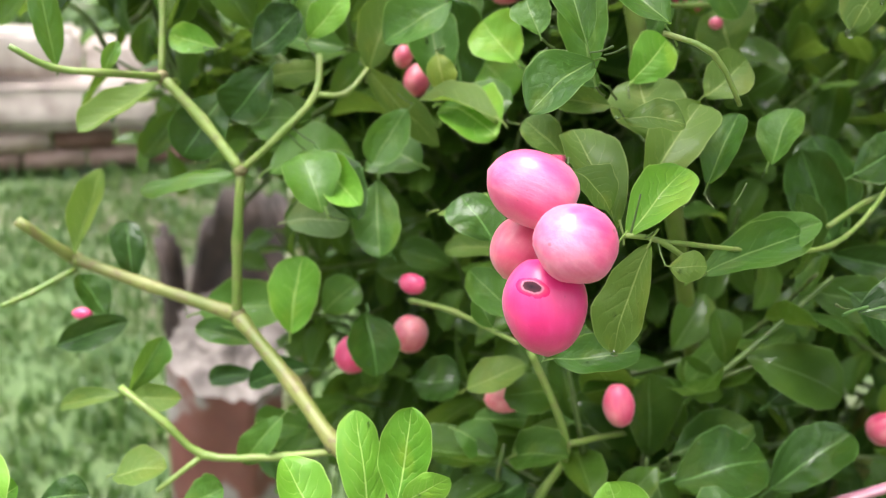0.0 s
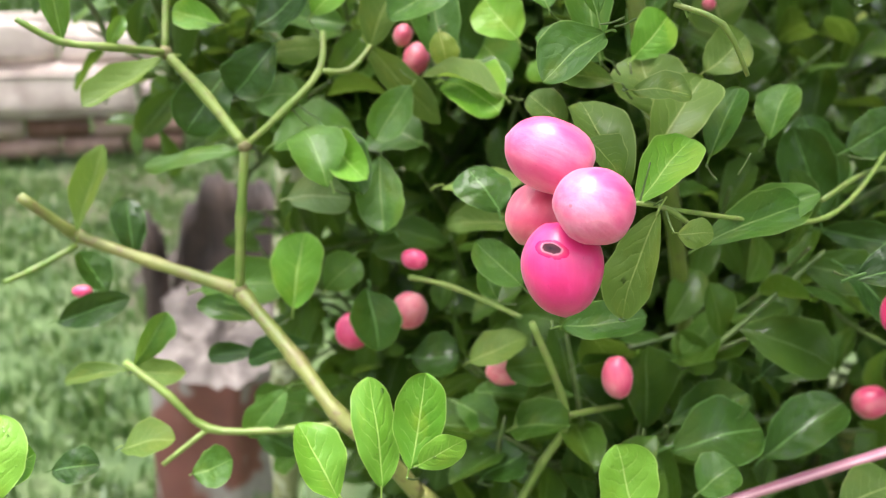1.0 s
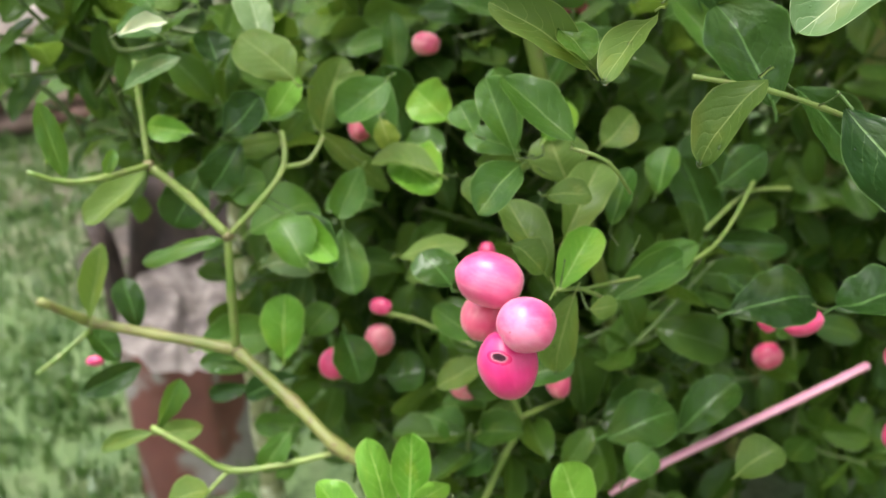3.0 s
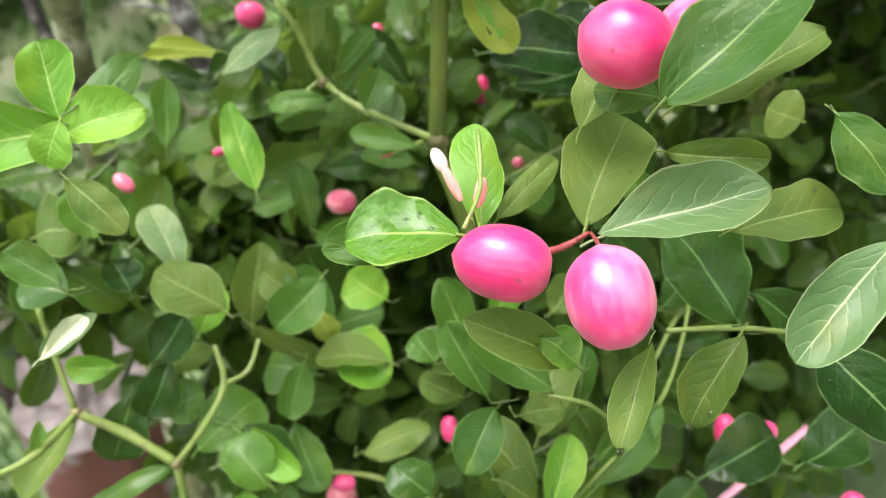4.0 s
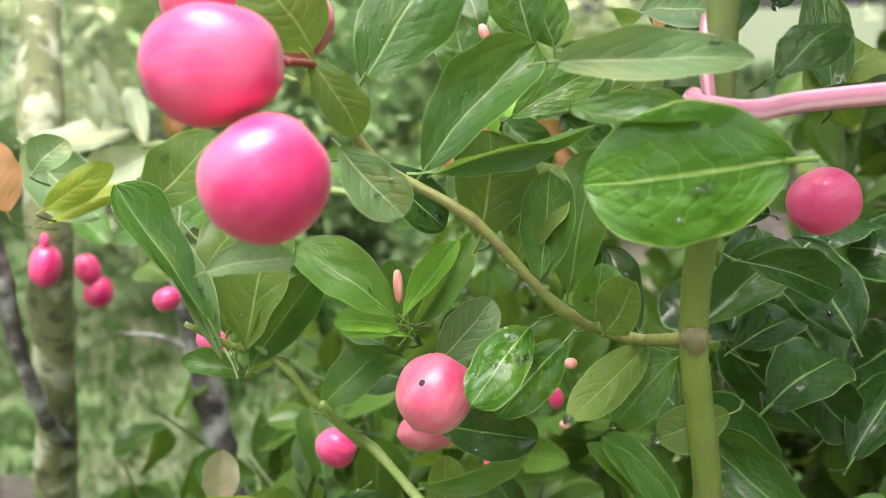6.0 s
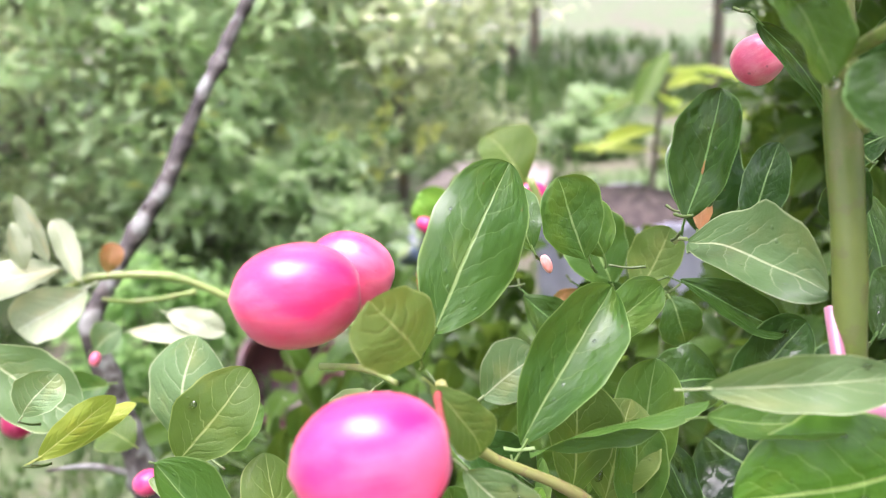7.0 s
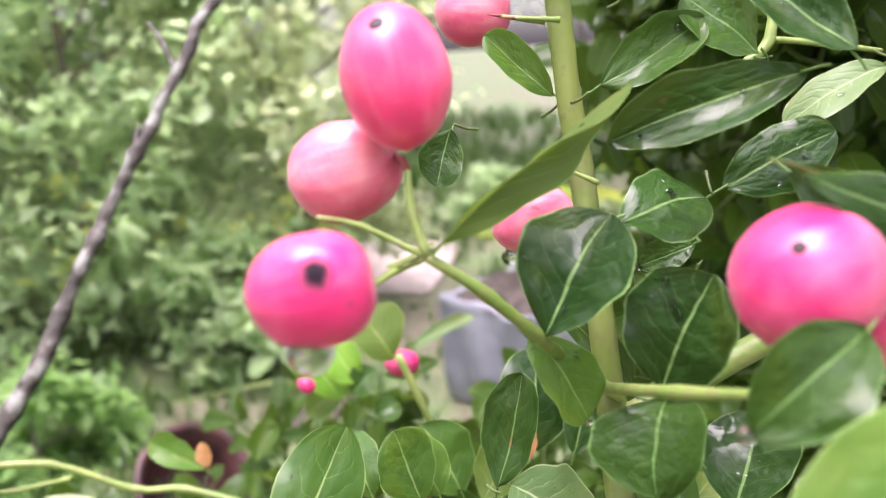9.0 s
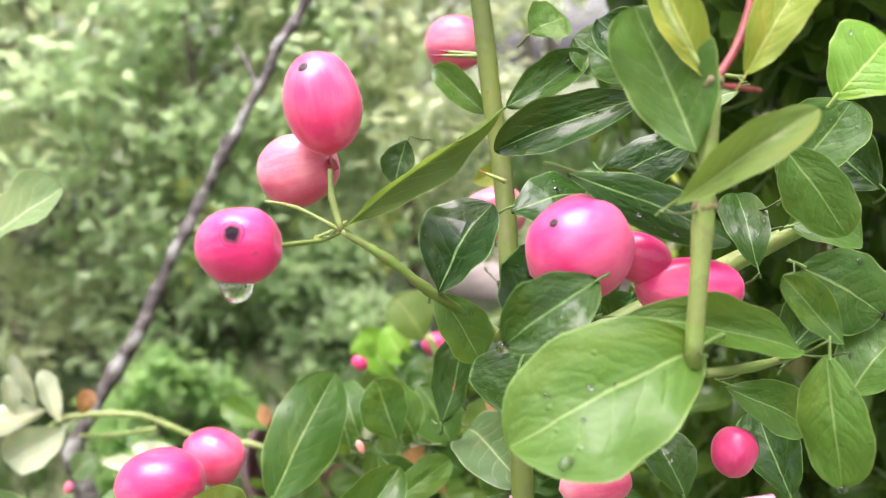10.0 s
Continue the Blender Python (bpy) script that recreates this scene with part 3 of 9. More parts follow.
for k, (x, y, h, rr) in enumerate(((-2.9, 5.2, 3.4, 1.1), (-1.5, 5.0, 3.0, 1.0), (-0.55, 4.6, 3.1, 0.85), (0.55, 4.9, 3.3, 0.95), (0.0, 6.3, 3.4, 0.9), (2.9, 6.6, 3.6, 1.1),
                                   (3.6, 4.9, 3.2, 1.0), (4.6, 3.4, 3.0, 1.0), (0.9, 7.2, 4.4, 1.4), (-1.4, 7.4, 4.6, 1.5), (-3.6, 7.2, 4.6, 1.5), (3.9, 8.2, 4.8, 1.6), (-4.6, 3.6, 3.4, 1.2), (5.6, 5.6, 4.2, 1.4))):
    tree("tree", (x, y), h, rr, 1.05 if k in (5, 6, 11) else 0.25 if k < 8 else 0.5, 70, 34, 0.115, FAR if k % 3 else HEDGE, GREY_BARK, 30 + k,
         ("leafy garden tree with a grey-brown trunk", "green tree at the edge of the garden, haze put into its leaf colour", "tall tree behind the garden, its leaf green paled for haze")[k % 3], girth=0.035 + 0.012 * (k > 7), group="garden trees")
# Unseen trees added behind and beside the camera, for leaves to reflect.
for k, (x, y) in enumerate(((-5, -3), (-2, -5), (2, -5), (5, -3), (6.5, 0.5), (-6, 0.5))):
    tree("tree", (x, y), 4.5, 1.6, 0.4, 60, 30, 0.16, FAR, GREY_BARK, 60 + k, "tall tree behind the garden, its leaf green paled for haze", girth=0.05, group="garden trees")


def ball(bm, centre, rad, seg=14, squash=1.0):
    m4 = Matrix.Translation(centre) @ Matrix.Diagonal((rad, rad, rad * squash, 1))
    bmesh.ops.create_uvsphere(bm, u_segments=seg, v_segments=seg // 2 + 2, radius=1, matrix=m4)


m, t, b = shader("green_citrus_skin")
t.links.new(ramp(t, noise_at(t, 20.0), (0.3, (0.09, 0.18, 0.05)), (0.7, (0.20, 0.29, 0.10))), b.inputs["Base Color"])
b.inputs["Roughness"].default_value = 0.4
bump(t, b, noise_at(t, 300.0), 0.3, 0.001)
CITRUS_SKIN = m
YOUNG = crown_material("young_leaf", (0.230, 0.320, 0.085), (0.430, 0.480, 0.150))


def citrus_details(owner, fruits, sprays, seed):
    """Round green fruits and yellow-green young shoots on the side of a citrus tree."""
    r = random.Random(seed)
    for p in fruits:
        bm = bmesh.new()
        ball(bm, p, r.uniform(0.028, 0.034), 14, 0.95)
        part("citrus_fruit", bm, CITRUS_SKIN, owner, "round unripe green citrus fruit")
    for p in sprays:
        verts, faces = [], []
        leafy(verts, faces, p, r.uniform(0.022, 0.036), 11, 0.055, r)
        me = bpy.data.meshes.new("young_shoot")
        me.from_pydata(verts, [], faces)
        me.materials.append(YOUNG)
        ob = new("young_shoot", me)
        ob.parent = owner
        tagged(ob, "yellow-green young shoot", kind="stuff")


citrus_details(citrus, ((-0.35, -0.07, 0.43), (-0.19, -0.28, 0.40), (-0.11, -0.33, 0.41), (-0.09, -0.37, 0.33), (0.04, -0.36, 0.34), (-0.26, -0.32, 0.29)),
               ((-0.22, -0.32, 0.44), (-0.03, -0.41, 0.43), (-0.29, -0.30, 0.37), (-0.19, -0.39, 0.32), (-0.09, -0.35, 0.54), (-0.44, -0.17, 0.41)), 91)
citrus_details(bushy, ((0.02, -0.40, 0.50), (0.01, -0.38, 0.44), (0.14, -0.50, 0.34)), ((-0.04, -0.39, 0.51), (-0.07, -0.32, 0.61), (-0.11, -0.40, 0.41)), 92)

# pale weed beside the small pot
weed = thing("weed", (0.48, 2.25, ground_height(0.48, 2.25)), "pale green broad-leaved weed with a trailing stem", "weed")
bm = bmesh.new()
tube(bm, [(0.02, 0.02, -0.02), (0.0, 0.0, 0.07), (-0.01, 0.0, 0.13)], [0.006, 0.005, 0.004], 6)
part("stem", bm, TWIG, weed)
bm = bmesh.new()
tube(bm, [(0.09, -0.10, 0.01), (-0.02, -0.06, 0.05), (-0.13, -0.03, 0.05), (-0.30, 0.02, 0.03)], [0.004, 0.0045, 0.004, 0.002], 6)
part("trailing_stem", bm, TWIG, weed)
for k, tip in enumerate(((-0.05, 0.05, 0.24), (-0.10, -0.02, 0.07), (0.09, -0.03, 0.15), (0.05, -0.07, 0.07), (-0.09, 0.03, 0.16))):
    bm = bmesh.new()
    b0, t0 = Vector((-0.01, 0.0, 0.125)), Vector(tip)
    ln = (t0 - b0).length
    leaf_geometry(bm, k, 10, 4, Matrix.LocRotScale(b0, frame_of(b0, t0, (-0.3, -0.7, 0.7)).to_quaternion(), (ln * 0.5, ln, ln * 0.6)), False)
    part("leaf", bm, LEAF["pale"], weed)

# sapling with lichen bark, and the dark twigs near it
sapling = thing("sapling", (-0.20, 0.63, 0.0), "slender sapling with grey-green lichen on its bark", "tree")
bm = bmesh.new()
tube(bm, [(-0.05, 0.04, -0.14), (-0.03, 0.02, 0.20), (-0.01, 0.0, 0.40), (0.006, -0.02, 0.50), (0.022, -0.04, 0.60), (0.028, -0.042, 0.65), (0.026, -0.015, 0.70), (0.018, 0.04, 0.75), (0.01, 0.10, 0.80), (0.02, 0.20, 1.15), (0.0, 0.24, 1.6)],
     [0.016, 0.014, 0.0130, 0.0126, 0.0122, 0.0120, 0.0118, 0.0116, 0.0112, 0.009, 0.006], 16, False)
for v in bm.verts:
    v.co += Vector((noise.noise(v.co * 34), noise.noise(v.co * 34 + Vector((9, 0, 0))), 0)) * 0.0035
part("trunk", bm, LICHEN, sapling)
bm = bmesh.new()
tube(bm, [(0.016, -0.030, 0.50), (0.0125, -0.050, 0.525), (0.0105, -0.056, 0.545), (0.006, -0.058, 0.578), (0.005, -0.058, 0.612), (0.001, -0.058, 0.655), (0.000, -0.056, 0.696), (0.005, -0.056, 0.749), (-0.06, 0.0, 0.95), (-0.10, 0.04, 1.2)], [0.0042, 0.0040, 0.0042, 0.0044, 0.0048, 0.0052, 0.0052, 0.0052, 0.005, 0.003], 8)
part("limb", bm, DARK_BARK, sapling, "dark wet limb along the trunk")
for k in range(3):
    verts, faces = [], []
    for j in range(14):
        r = random.Random(200 + 20 * k + j)
        leafy(verts, faces, (r.uniform(-0.3, 0.25), 0.2 + r.uniform(-0.1, 0.3), 1.25 + 0.15 * k + r.uniform(0, 0.3)), 0.06, 16, 0.05, r)
    me = bpy.data.meshes.new("crown")
    me.from_pydata(verts, [], faces)
    me.materials.append(CITRUS)
    cr = new("crown", me)
    cr.parent = sapling

leaning = thing("leaning_branch", (-0.08, 0.60, 0.0), "bare leaning branch with dark wet bark and pale lichen", "branch")
bm = bmesh.new()
LINE = [(0.01, 0.0, -0.03), (-0.005, -0.015, 0.30), (-0.012, -0.025, 0.50), (-0.030, -0.013, 0.649), (0.044, 0.016, 0.757), (0.093, 0.035, 0.829), (0.142, 0.054, 0.900), (0.20, 0.07, 1.00), (0.25, 0.08, 1.2)]
GIRTH = [0.012, 0.011, 0.0090, 0.0048, 0.0037, 0.0035, 0.0031, 0.0028, 0.002]
r = random.Random(5)
pts, rads = [], []
for i in range(len(LINE) - 1):
    for k in range(5):
        w = Vector((r.gauss(0, 1), r.gauss(0, 1), r.gauss(0, 1))) * 0.0011
        pts.append(Vector(LINE[i]).lerp(Vector(LINE[i + 1]), k / 5) + w)
        rads.append((GIRTH[i] + (GIRTH[i + 1] - GIRTH[i]) * k / 5) * r.uniform(0.85, 1.2))
tube(bm, pts + [Vector(LINE[-1])], rads + [GIRTH[-1]], 10)
part("stem", bm, DARK_BARK, leaning)
for k, (i, ln) in enumerate(((12, 0.05), (17, 0.016), (21, 0.012), (24, 0.018), (27, 0.035), (31, 0.02), (35, 0.09))):
    bm = bmesh.new()
    out = Vector((r.uniform(-1, 1), r.uniform(-0.6, 0.6), r.uniform(0.1, 1.0))).normalized() * ln
    tube(bm, [pts[i], pts[i] + out * 0.5 + Vector((0, 0, 0.1 * ln)), pts[i] + out], [0.0022, 0.0016, 0.0008], 6)
    part("side_twig", bm, DARK_BARK, leaning)

# pale thick trunk far behind
pale = thing("pale_tree", (-0.85, 5.7, 0.0), "tree with a thick pale grey trunk", "tree")
bm = bmesh.new()
tube(bm, [(0, 0, -0.05), (0.02, 0, 0.6), (-0.02, 0, 1.3), (0.1, 0, 2.6)], [0.16, 0.13, 0.12, 0.09], 14)
part("trunk", bm, bark_material("pale_bark", (0.20, 0.19, 0.16), (0.40, 0.38, 0.33), 14.0, 0.85), pale)

# ---- things on the ground ----
def wood(name, stops, scale=30.0):
    m, t, b = shader(name)
    n1 = noise_at(t, scale, 6.0)
    c = ramp(t, n1, *stops)
    t.links.new(blend(t, maths(t, "MULTIPLY", noise_at(t, scale * 5, 4.0), 0.45), c, (0.05, 0.04, 0.035)), b.inputs["Base Color"])
    b.inputs["Roughness"].default_value = 0.75
    bump(t, b, n1, 0.9, 0.006)
    return m


OUTER = wood("peeling_bark", ((0.36, (0.10, 0.026, 0.018)), (0.50, (0.13, 0.040, 0.028)), (0.56, (0.22, 0.20, 0.185)), (0.68, (0.31, 0.29, 0.275))), 14.0)
CUT = wood("weathered_cut_wood", ((0.34, (0.045, 0.034, 0.030)), (0.50, (0.12, 0.10, 0.088)), (0.66, (0.25, 0.215, 0.195))), 42.0)
SHARD = wood("dark_rotten_bark", ((0.30, (0.014, 0.009, 0.008)), (0.55, (0.040, 0.025, 0.020)), (0.75, (0.075, 0.046, 0.036))), 40.0)
stump = thing("tree_stump", (-0.443, 0.937, -0.26), "rotten tree stump with dark bark shards and rust-red sides", "stump")
stump.scale = (1.474, 1.474, 1.474)
BACK = 2.02


def rim(a):
    return 0.185 + 0.030 * math.cos(a - BACK) + 0.012 * noise.noise(Vector((a * 1.8, 4.0, 0))) + 0.010 * noise.noise(Vector((a * 7.0, 2.0, 0)))


def girth_at(a, z):
    return 0.064 + 0.05 * max(0.0, 0.10 - z) + 0.012 * noise.noise(Vector((math.cos(a) * 2.0, math.sin(a) * 2.0, z * 8))) + 0.005 * noise.noise(Vector((math.cos(a) * 7.0, math.sin(a) * 7.0, z * 6)))


bm = bmesh.new()
angles = [6.28318 * k / 48 for k in range(48)]
rings = [[bm.verts.new((girth_at(a, z) * math.cos(a), girth_at(a, z) * math.sin(a), z)) for a in angles for z in [-0.03 + (rim(a) + 0.03) * j / 12]] for j in range(13)]
for j in range(12):
    for k in range(48):
        bm.faces.new((rings[j][k], rings[j][(k + 1) % 48], rings[j + 1][(k + 1) % 48], rings[j + 1][k]))
part("bark", bm, OUTER, stump, "peeling rust-red and grey bark")
bm = bmesh.new()
rings = [[bm.verts.new((girth_at(a, 0.18) * q * math.cos(a), girth_at(a, 0.18) * q * math.sin(a), 0.186 + (rim(a) - 0.186) * q + 0.034 * noise.noise(Vector((q * 3 * math.cos(a), q * 3 * math.sin(a), 7))) * (1 - q * q))) for a in angles] for q in (0.02, 0.15, 0.3, 0.45, 0.6, 0.75, 0.9, 1.0)]
for j in range(7):
    for k in range(48):
        bm.faces.new((rings[j][k], rings[j + 1][k], rings[j + 1][(k + 1) % 48], rings[j][(k + 1) % 48]))
bm.faces.new(rings[0])
part("cut_top", bm, CUT, stump, "pale weathered cut wood")
for a0, a1, top, lean, seed in ((2.72, 3.36, 0.282, -0.012, 1.0), (0.50, 2.62, 0.316, -0.012, 5.0)):
    bm = bmesh.new()
    n = 22
    cols = []
    for k in range(n + 1):
        a = a0 + (a1 - a0) * k / n
        peak = top + lean * max(0.0, k / n - 0.45) / 0.55 + 0.020 * noise.noise(Vector((k * 0.30, seed, 0))) + 0.012 * noise.noise(Vector((k * 1.3, seed, 2))) - 0.10 * (abs(2 * k / n - 1) ** 6)
        col = []
        for j in range(9):
            z = 0.10 + (peak - 0.10) * j / 8
            ro = girth_at(a, z) + 0.006 + 0.008 * noise.noise(Vector((k * 0.5, j * 0.6, seed)))
            col.append([bm.verts.new((r0 * math.cos(a), r0 * math.sin(a), z)) for r0 in (ro, ro - 0.013 * (1 - 0.5 * j / 8))])
        cols.append(col)
    for k in range(n):
        for j in range(8):
            for s in (0, 1):
                bm.faces.new((cols[k][j][s], cols[k + 1][j][s], cols[k + 1][j + 1][s], cols[k][j + 1][s]))
        bm.faces.new((cols[k][8][0], cols[k + 1][8][0], cols[k + 1][8][1], cols[k][8][1]))
    for k in (0, n):
        for j in range(8):
            bm.faces.new((cols[k][j][0], cols[k][j][1], cols[k][j + 1][1], cols[k][j + 1][0]))
    bmesh.ops.recalc_face_normals(bm, faces=bm.faces)
    part("bark_shard", bm, SHARD, stump, "dark jagged shard of rotten bark")

m, t, b = shader("weathered_brick")
oi = t.nodes.new("ShaderNodeObjectInfo").outputs["Random"]
n1 = noise_at(t, 14.0, 6.0)
c = ramp(t, maths(t, "ADD", maths(t, "MULTIPLY", oi, 0.5), maths(t, "MULTIPLY", n1, 0.5)), (0.25, (0.15, 0.075, 0.055)), (0.6, (0.36, 0.25, 0.21)), (0.85, (0.48, 0.38, 0.34)))
t.links.new(c, b.inputs["Base Color"])
b.inputs["Roughness"].default_value = 0.8
bump(t, b, n1, 0.6, 0.006)
BRICK = m


def box(bm, centre, size, bevel=0.006, turn=0.0):
    m4 = Matrix.Translation(centre) @ Matrix.Rotation(turn, 4, "Z") @ Matrix.Diagonal((*size, 1))
    made = bmesh.ops.create_cube(bm, size=1, matrix=m4)["verts"]
    edges = {e for v in made for e in v.link_edges}
    bmesh.ops.bevel(bm, geom=list(edges), offset=bevel, segments=2, affect="EDGES")


m, t, b = shader("weathered_stone")
n1 = noise_at(t, 9.0, 7.0)
c = ramp(t, n1, (0.28, (0.31, 0.25, 0.22)), (0.55, (0.54, 0.46, 0.42)), (0.8, (0.68, 0.60, 0.56)))
t.links.new(blend(t, maths(t, "MULTIPLY", noise_at(t, 60.0, 4.0), 0.4), c, (0.17, 0.12, 0.10)), b.inputs["Base Color"])
b.inputs["Roughness"].default_value = 0.75
bump(t, b, n1, 0.7, 0.012)
SLAB = m
low_wall = thing("low_stone_wall", (-2.02, 2.72, -0.27), "low wall of pinkish weathered stone blocks on dark red bricks", "wall")
low_wall.rotation_euler = (0, 0, radians(30))
bm = bmesh.new()
box(bm, (0, 0, 0), (0.215, 0.105, 0.068), 0.007)
brick_me = mesh_of("brick", bm, BRICK)
for course in range(2):
    for k in range(7):
        o = new("brick", brick_me)
        o.parent = low_wall
        o.location = (-0.90 + 0.226 * k + (0.11 if course % 2 else 0.0), RNG.uniform(-0.02, 0.012), 0.030 + 0.076 * course)
        o.rotation_euler = (0, 0, RNG.uniform(-0.08, 0.08))
for x, y, z, w, d, h, a in ((-0.62, 0.03, 0.235, 0.60, 0.24, 0.16, 0.03), (0.05, 0.02, 0.245, 0.70, 0.26, 0.18, -0.04), (0.51, 0.05, 0.22, 0.18, 0.22, 0.12, 0.08),
                            (-0.80, 0.08, 0.41, 0.50, 0.22, 0.18, -0.05), (-0.20, 0.06, 0.425, 0.66, 0.22, 0.17, 0.04), (0.33, 0.07, 0.40, 0.34, 0.20, 0.13, -0.06)):
    bm = bmesh.new()
    box(bm, (0, 0, 0), (w, d, h), 0.018)
    bmesh.ops.subdivide_edges(bm, edges=bm.edges, cuts=4, use_grid_fill=True)
    for v in bm.verts:
        v.co += v.normal * 0.022 * noise.noise(v.co * 8 + Vector((x * 30, 0, 0)))
    o = part("block", bm, SLAB, low_wall)
    o.location, o.rotation_euler = (x, y, z), (0, 0, a)

slab = thing("concrete_slab", (1.24, 3.30, 0.0), "pinkish concrete slab lying in the grass", "slab")
bm = bmesh.new()
box(bm, (0, 0, -0.008), (0.50, 0.78, 0.05), 0.02, radians(-38))
part("slab", bm, SLAB, slab)

m, t, b = shader("grey_blue_fabric")
n1 = noise_at(t, 6.0, 6.0)
t.links.new(ramp(t, n1, (0.3, (0.135, 0.14, 0.165)), (0.7, (0.235, 0.24, 0.275))), b.inputs["Base Color"])
b.inputs["Roughness"].default_value = 0.5
bump(t, b, noise_at(t, 25.0, 5.0), 0.5, 0.01)
GROW = m
m, t, b = shader("dark_mulch")
n1 = noise_at(t, 35.0, 6.0)
t.links.new(ramp(t, n1, (0.3, (0.016, 0.012, 0.010)), (0.75, (0.085, 0.064, 0.052))), b.inputs["Base Color"])
b.inputs["Roughness"].default_value = 0.9
bump(t, b, n1, 1.0, 0.02)
for x, y, rad, hh in ((-0.83, 1.85, 0.32, 0.09), (0.52, 2.12, 0.20, 0.05)):
    bm = bmesh.new()
    rows = []
    for j in range(9):
        q = j / 8
        rows.append([bm.verts.new((rad * q * math.cos(a) * (1 + 0.2 * noise.noise(Vector((math.cos(a), math.sin(a), x)))), rad * q * math.sin(a),
                                   hh * (1 - q * q) - 0.03 + 0.03 * noise.noise(Vector((q * 5 * math.cos(a), q * 5 * math.sin(a), x))))) for a in [6.28318 * k / 28 for k in range(28)]])
    for j in range(8):
        for k in range(28):
            bm.faces.new((rows[j][k], rows[j + 1][k], rows[j + 1][(k + 1) % 28], rows[j][(k + 1) % 28]))
    bmesh.ops.remove_doubles(bm, verts=bm.verts, dist=0.0001)
    mound = tagged(new("soil_mound", mesh_of("soil_mound", bm, m)), "heap of dark wet soil and mulch", "mound")
    mound.location = (x, y, ground_height(x, y))

MULCH = m
GX, GY = 1.035, 1.88
grow_bag = thing("grow_bag", (GX, GY, 0.0), "grey-blue fabric grow bag filled with dark soil", "planter")
bm = bmesh.new()
outline = [(0.02, 0.0), (0.90, 0.0), (0.97, 0.04), (1.0, 0.30), (0.98, 0.62), (1.01, 0.95), (1.03, 1.0), (1.0, 1.01), (0.96, 0.97), (0.93, 0.80)]
rows = []
for j, (q, h) in enumerate(outline):
    line = []
    for k in range(96):
        a = 6.28318 * k / 96
        sq = 0.178 * q / max(abs(math.cos(a)), abs(math.sin(a))) ** 0.7
        sq *= 1 + 0.14 * noise.noise(Vector((math.cos(a) * 2.2, math.sin(a) * 2.2, h * 3)))
        sq *= 1 + (0.016 * math.sin(11 * a + 2 * h) + 0.012 * math.sin(17 * a + 1.3)) * (0.3 + 0.7 * h)
        line.append(bm.verts.new((sq * math.cos(a + 0.5), sq * math.sin(a + 0.5), 0.27 * h + 0.035 * noise.noise(Vector((math.cos(a) * 2, math.sin(a) * 2, 9))) * h - 0.015)))
    rows.append(line)
for j in range(len(rows) - 1):
    for k in range(96):
        bm.faces.new((rows[j][k], rows[j][(k + 1) % 96], rows[j + 1][(k + 1) % 96], rows[j + 1][k]))
part("fabric", bm, GROW, grow_bag)
bm = bmesh.new()
rows = [[bm.verts.new((0.182 * q * math.cos(a), 0.182 * q * math.sin(a), 0.245 + 0.055 * (1 - q * q) + 0.016 * noise.noise(Vector((q * 6 * math.cos(a), q * 6 * math.sin(a), 1))))) for a in [6.28318 * k / 30 for k in range(30)]] for q in (0.02, 0.25, 0.5, 0.75, 1.0)]
for j in range(4):
    for k in range(30):
        bm.faces.new((rows[j][k], rows[j + 1][k], rows[j + 1][(k + 1) % 30], rows[j][(k + 1) % 30]))
bm.faces.new(rows[0])
part("soil", bm, MULCH, grow_bag, "dark wet soil and mulch")

young = thing("young_plant", (GX + 0.05, GY - 0.01, 0.26), "young plant with long yellow-green leaves in the grow bag", "plant")
bm = bmesh.new()
tube(bm, [(0, 0, -0.03), (0.012, 0.0, 0.09), (0.03, 0.01, 0.2), (0.06, 0.02, 0.34)], [0.008, 0.007, 0.006, 0.004], 8)
part("stem", bm, GREY_BARK, young)
r = random.Random(77)
for k in range(13):
    a, h = 2.4 * k, 0.10 + 0.022 * k
    ln = r.uniform(0.18, 0.27)
    bm = bmesh.new()
    at = Vector((0.03 * h / 0.2, 0.01, h))
    out = Vector((math.cos(a), math.sin(a), r.uniform(-0.75, 0.15))).normalized()
    leaf_geometry(bm, k, 10, 4, Matrix.LocRotScale(at, frame_of(at, at + out, (0.0, -0.5, 1.0)).to_quaternion(), (ln * 0.26, ln, ln * 0.5)), False)
    part("leaf", bm, LEAF["yellow" if k % 3 else "olive"], young)

m, t, b = shader("maroon_clay")
n1 = noise_at(t, 25.0, 5.0)
t.links.new(ramp(t, n1, (0.3, (0.026, 0.010, 0.010)), (0.7, (0.075, 0.026, 0.023))), b.inputs["Base Color"])
b.inputs["Roughness"].default_value = 0.45
bump(t, b, n1, 0.3, 0.003)
CLAY = m


def pot(name, place, rad, height, tilt, label, mat):
    """A thrown bowl or pot with a rolled rim and a real hollow."""
    ob = thing(name, place, label, "pot")
    ob.rotation_euler = tilt
    bm = bmesh.new()
    outline = [(0.001, 0.0), (0.55, 0.0), (0.72, 0.25), (0.88, 0.65), (0.96, 0.95), (1.04, 0.97), (1.05, 1.03), (0.98, 1.06), (0.90, 1.0), (0.80, 0.66), (0.62, 0.30), (0.45, 0.12), (0.001, 0.10)]
    rows = [[bm.verts.new((rad * q * math.cos(6.28318 * k / 36), rad * q * math.sin(6.28318 * k / 36), height * h)) for k in range(36)] for q, h in outline]
    for j in range(len(rows) - 1):
        for k in range(36):
            bm.faces.new((rows[j][k], rows[j][(k + 1) % 36], rows[j + 1][(k + 1) % 36], rows[j + 1][k]))
    part("bowl", bm, mat, ob)
    return ob


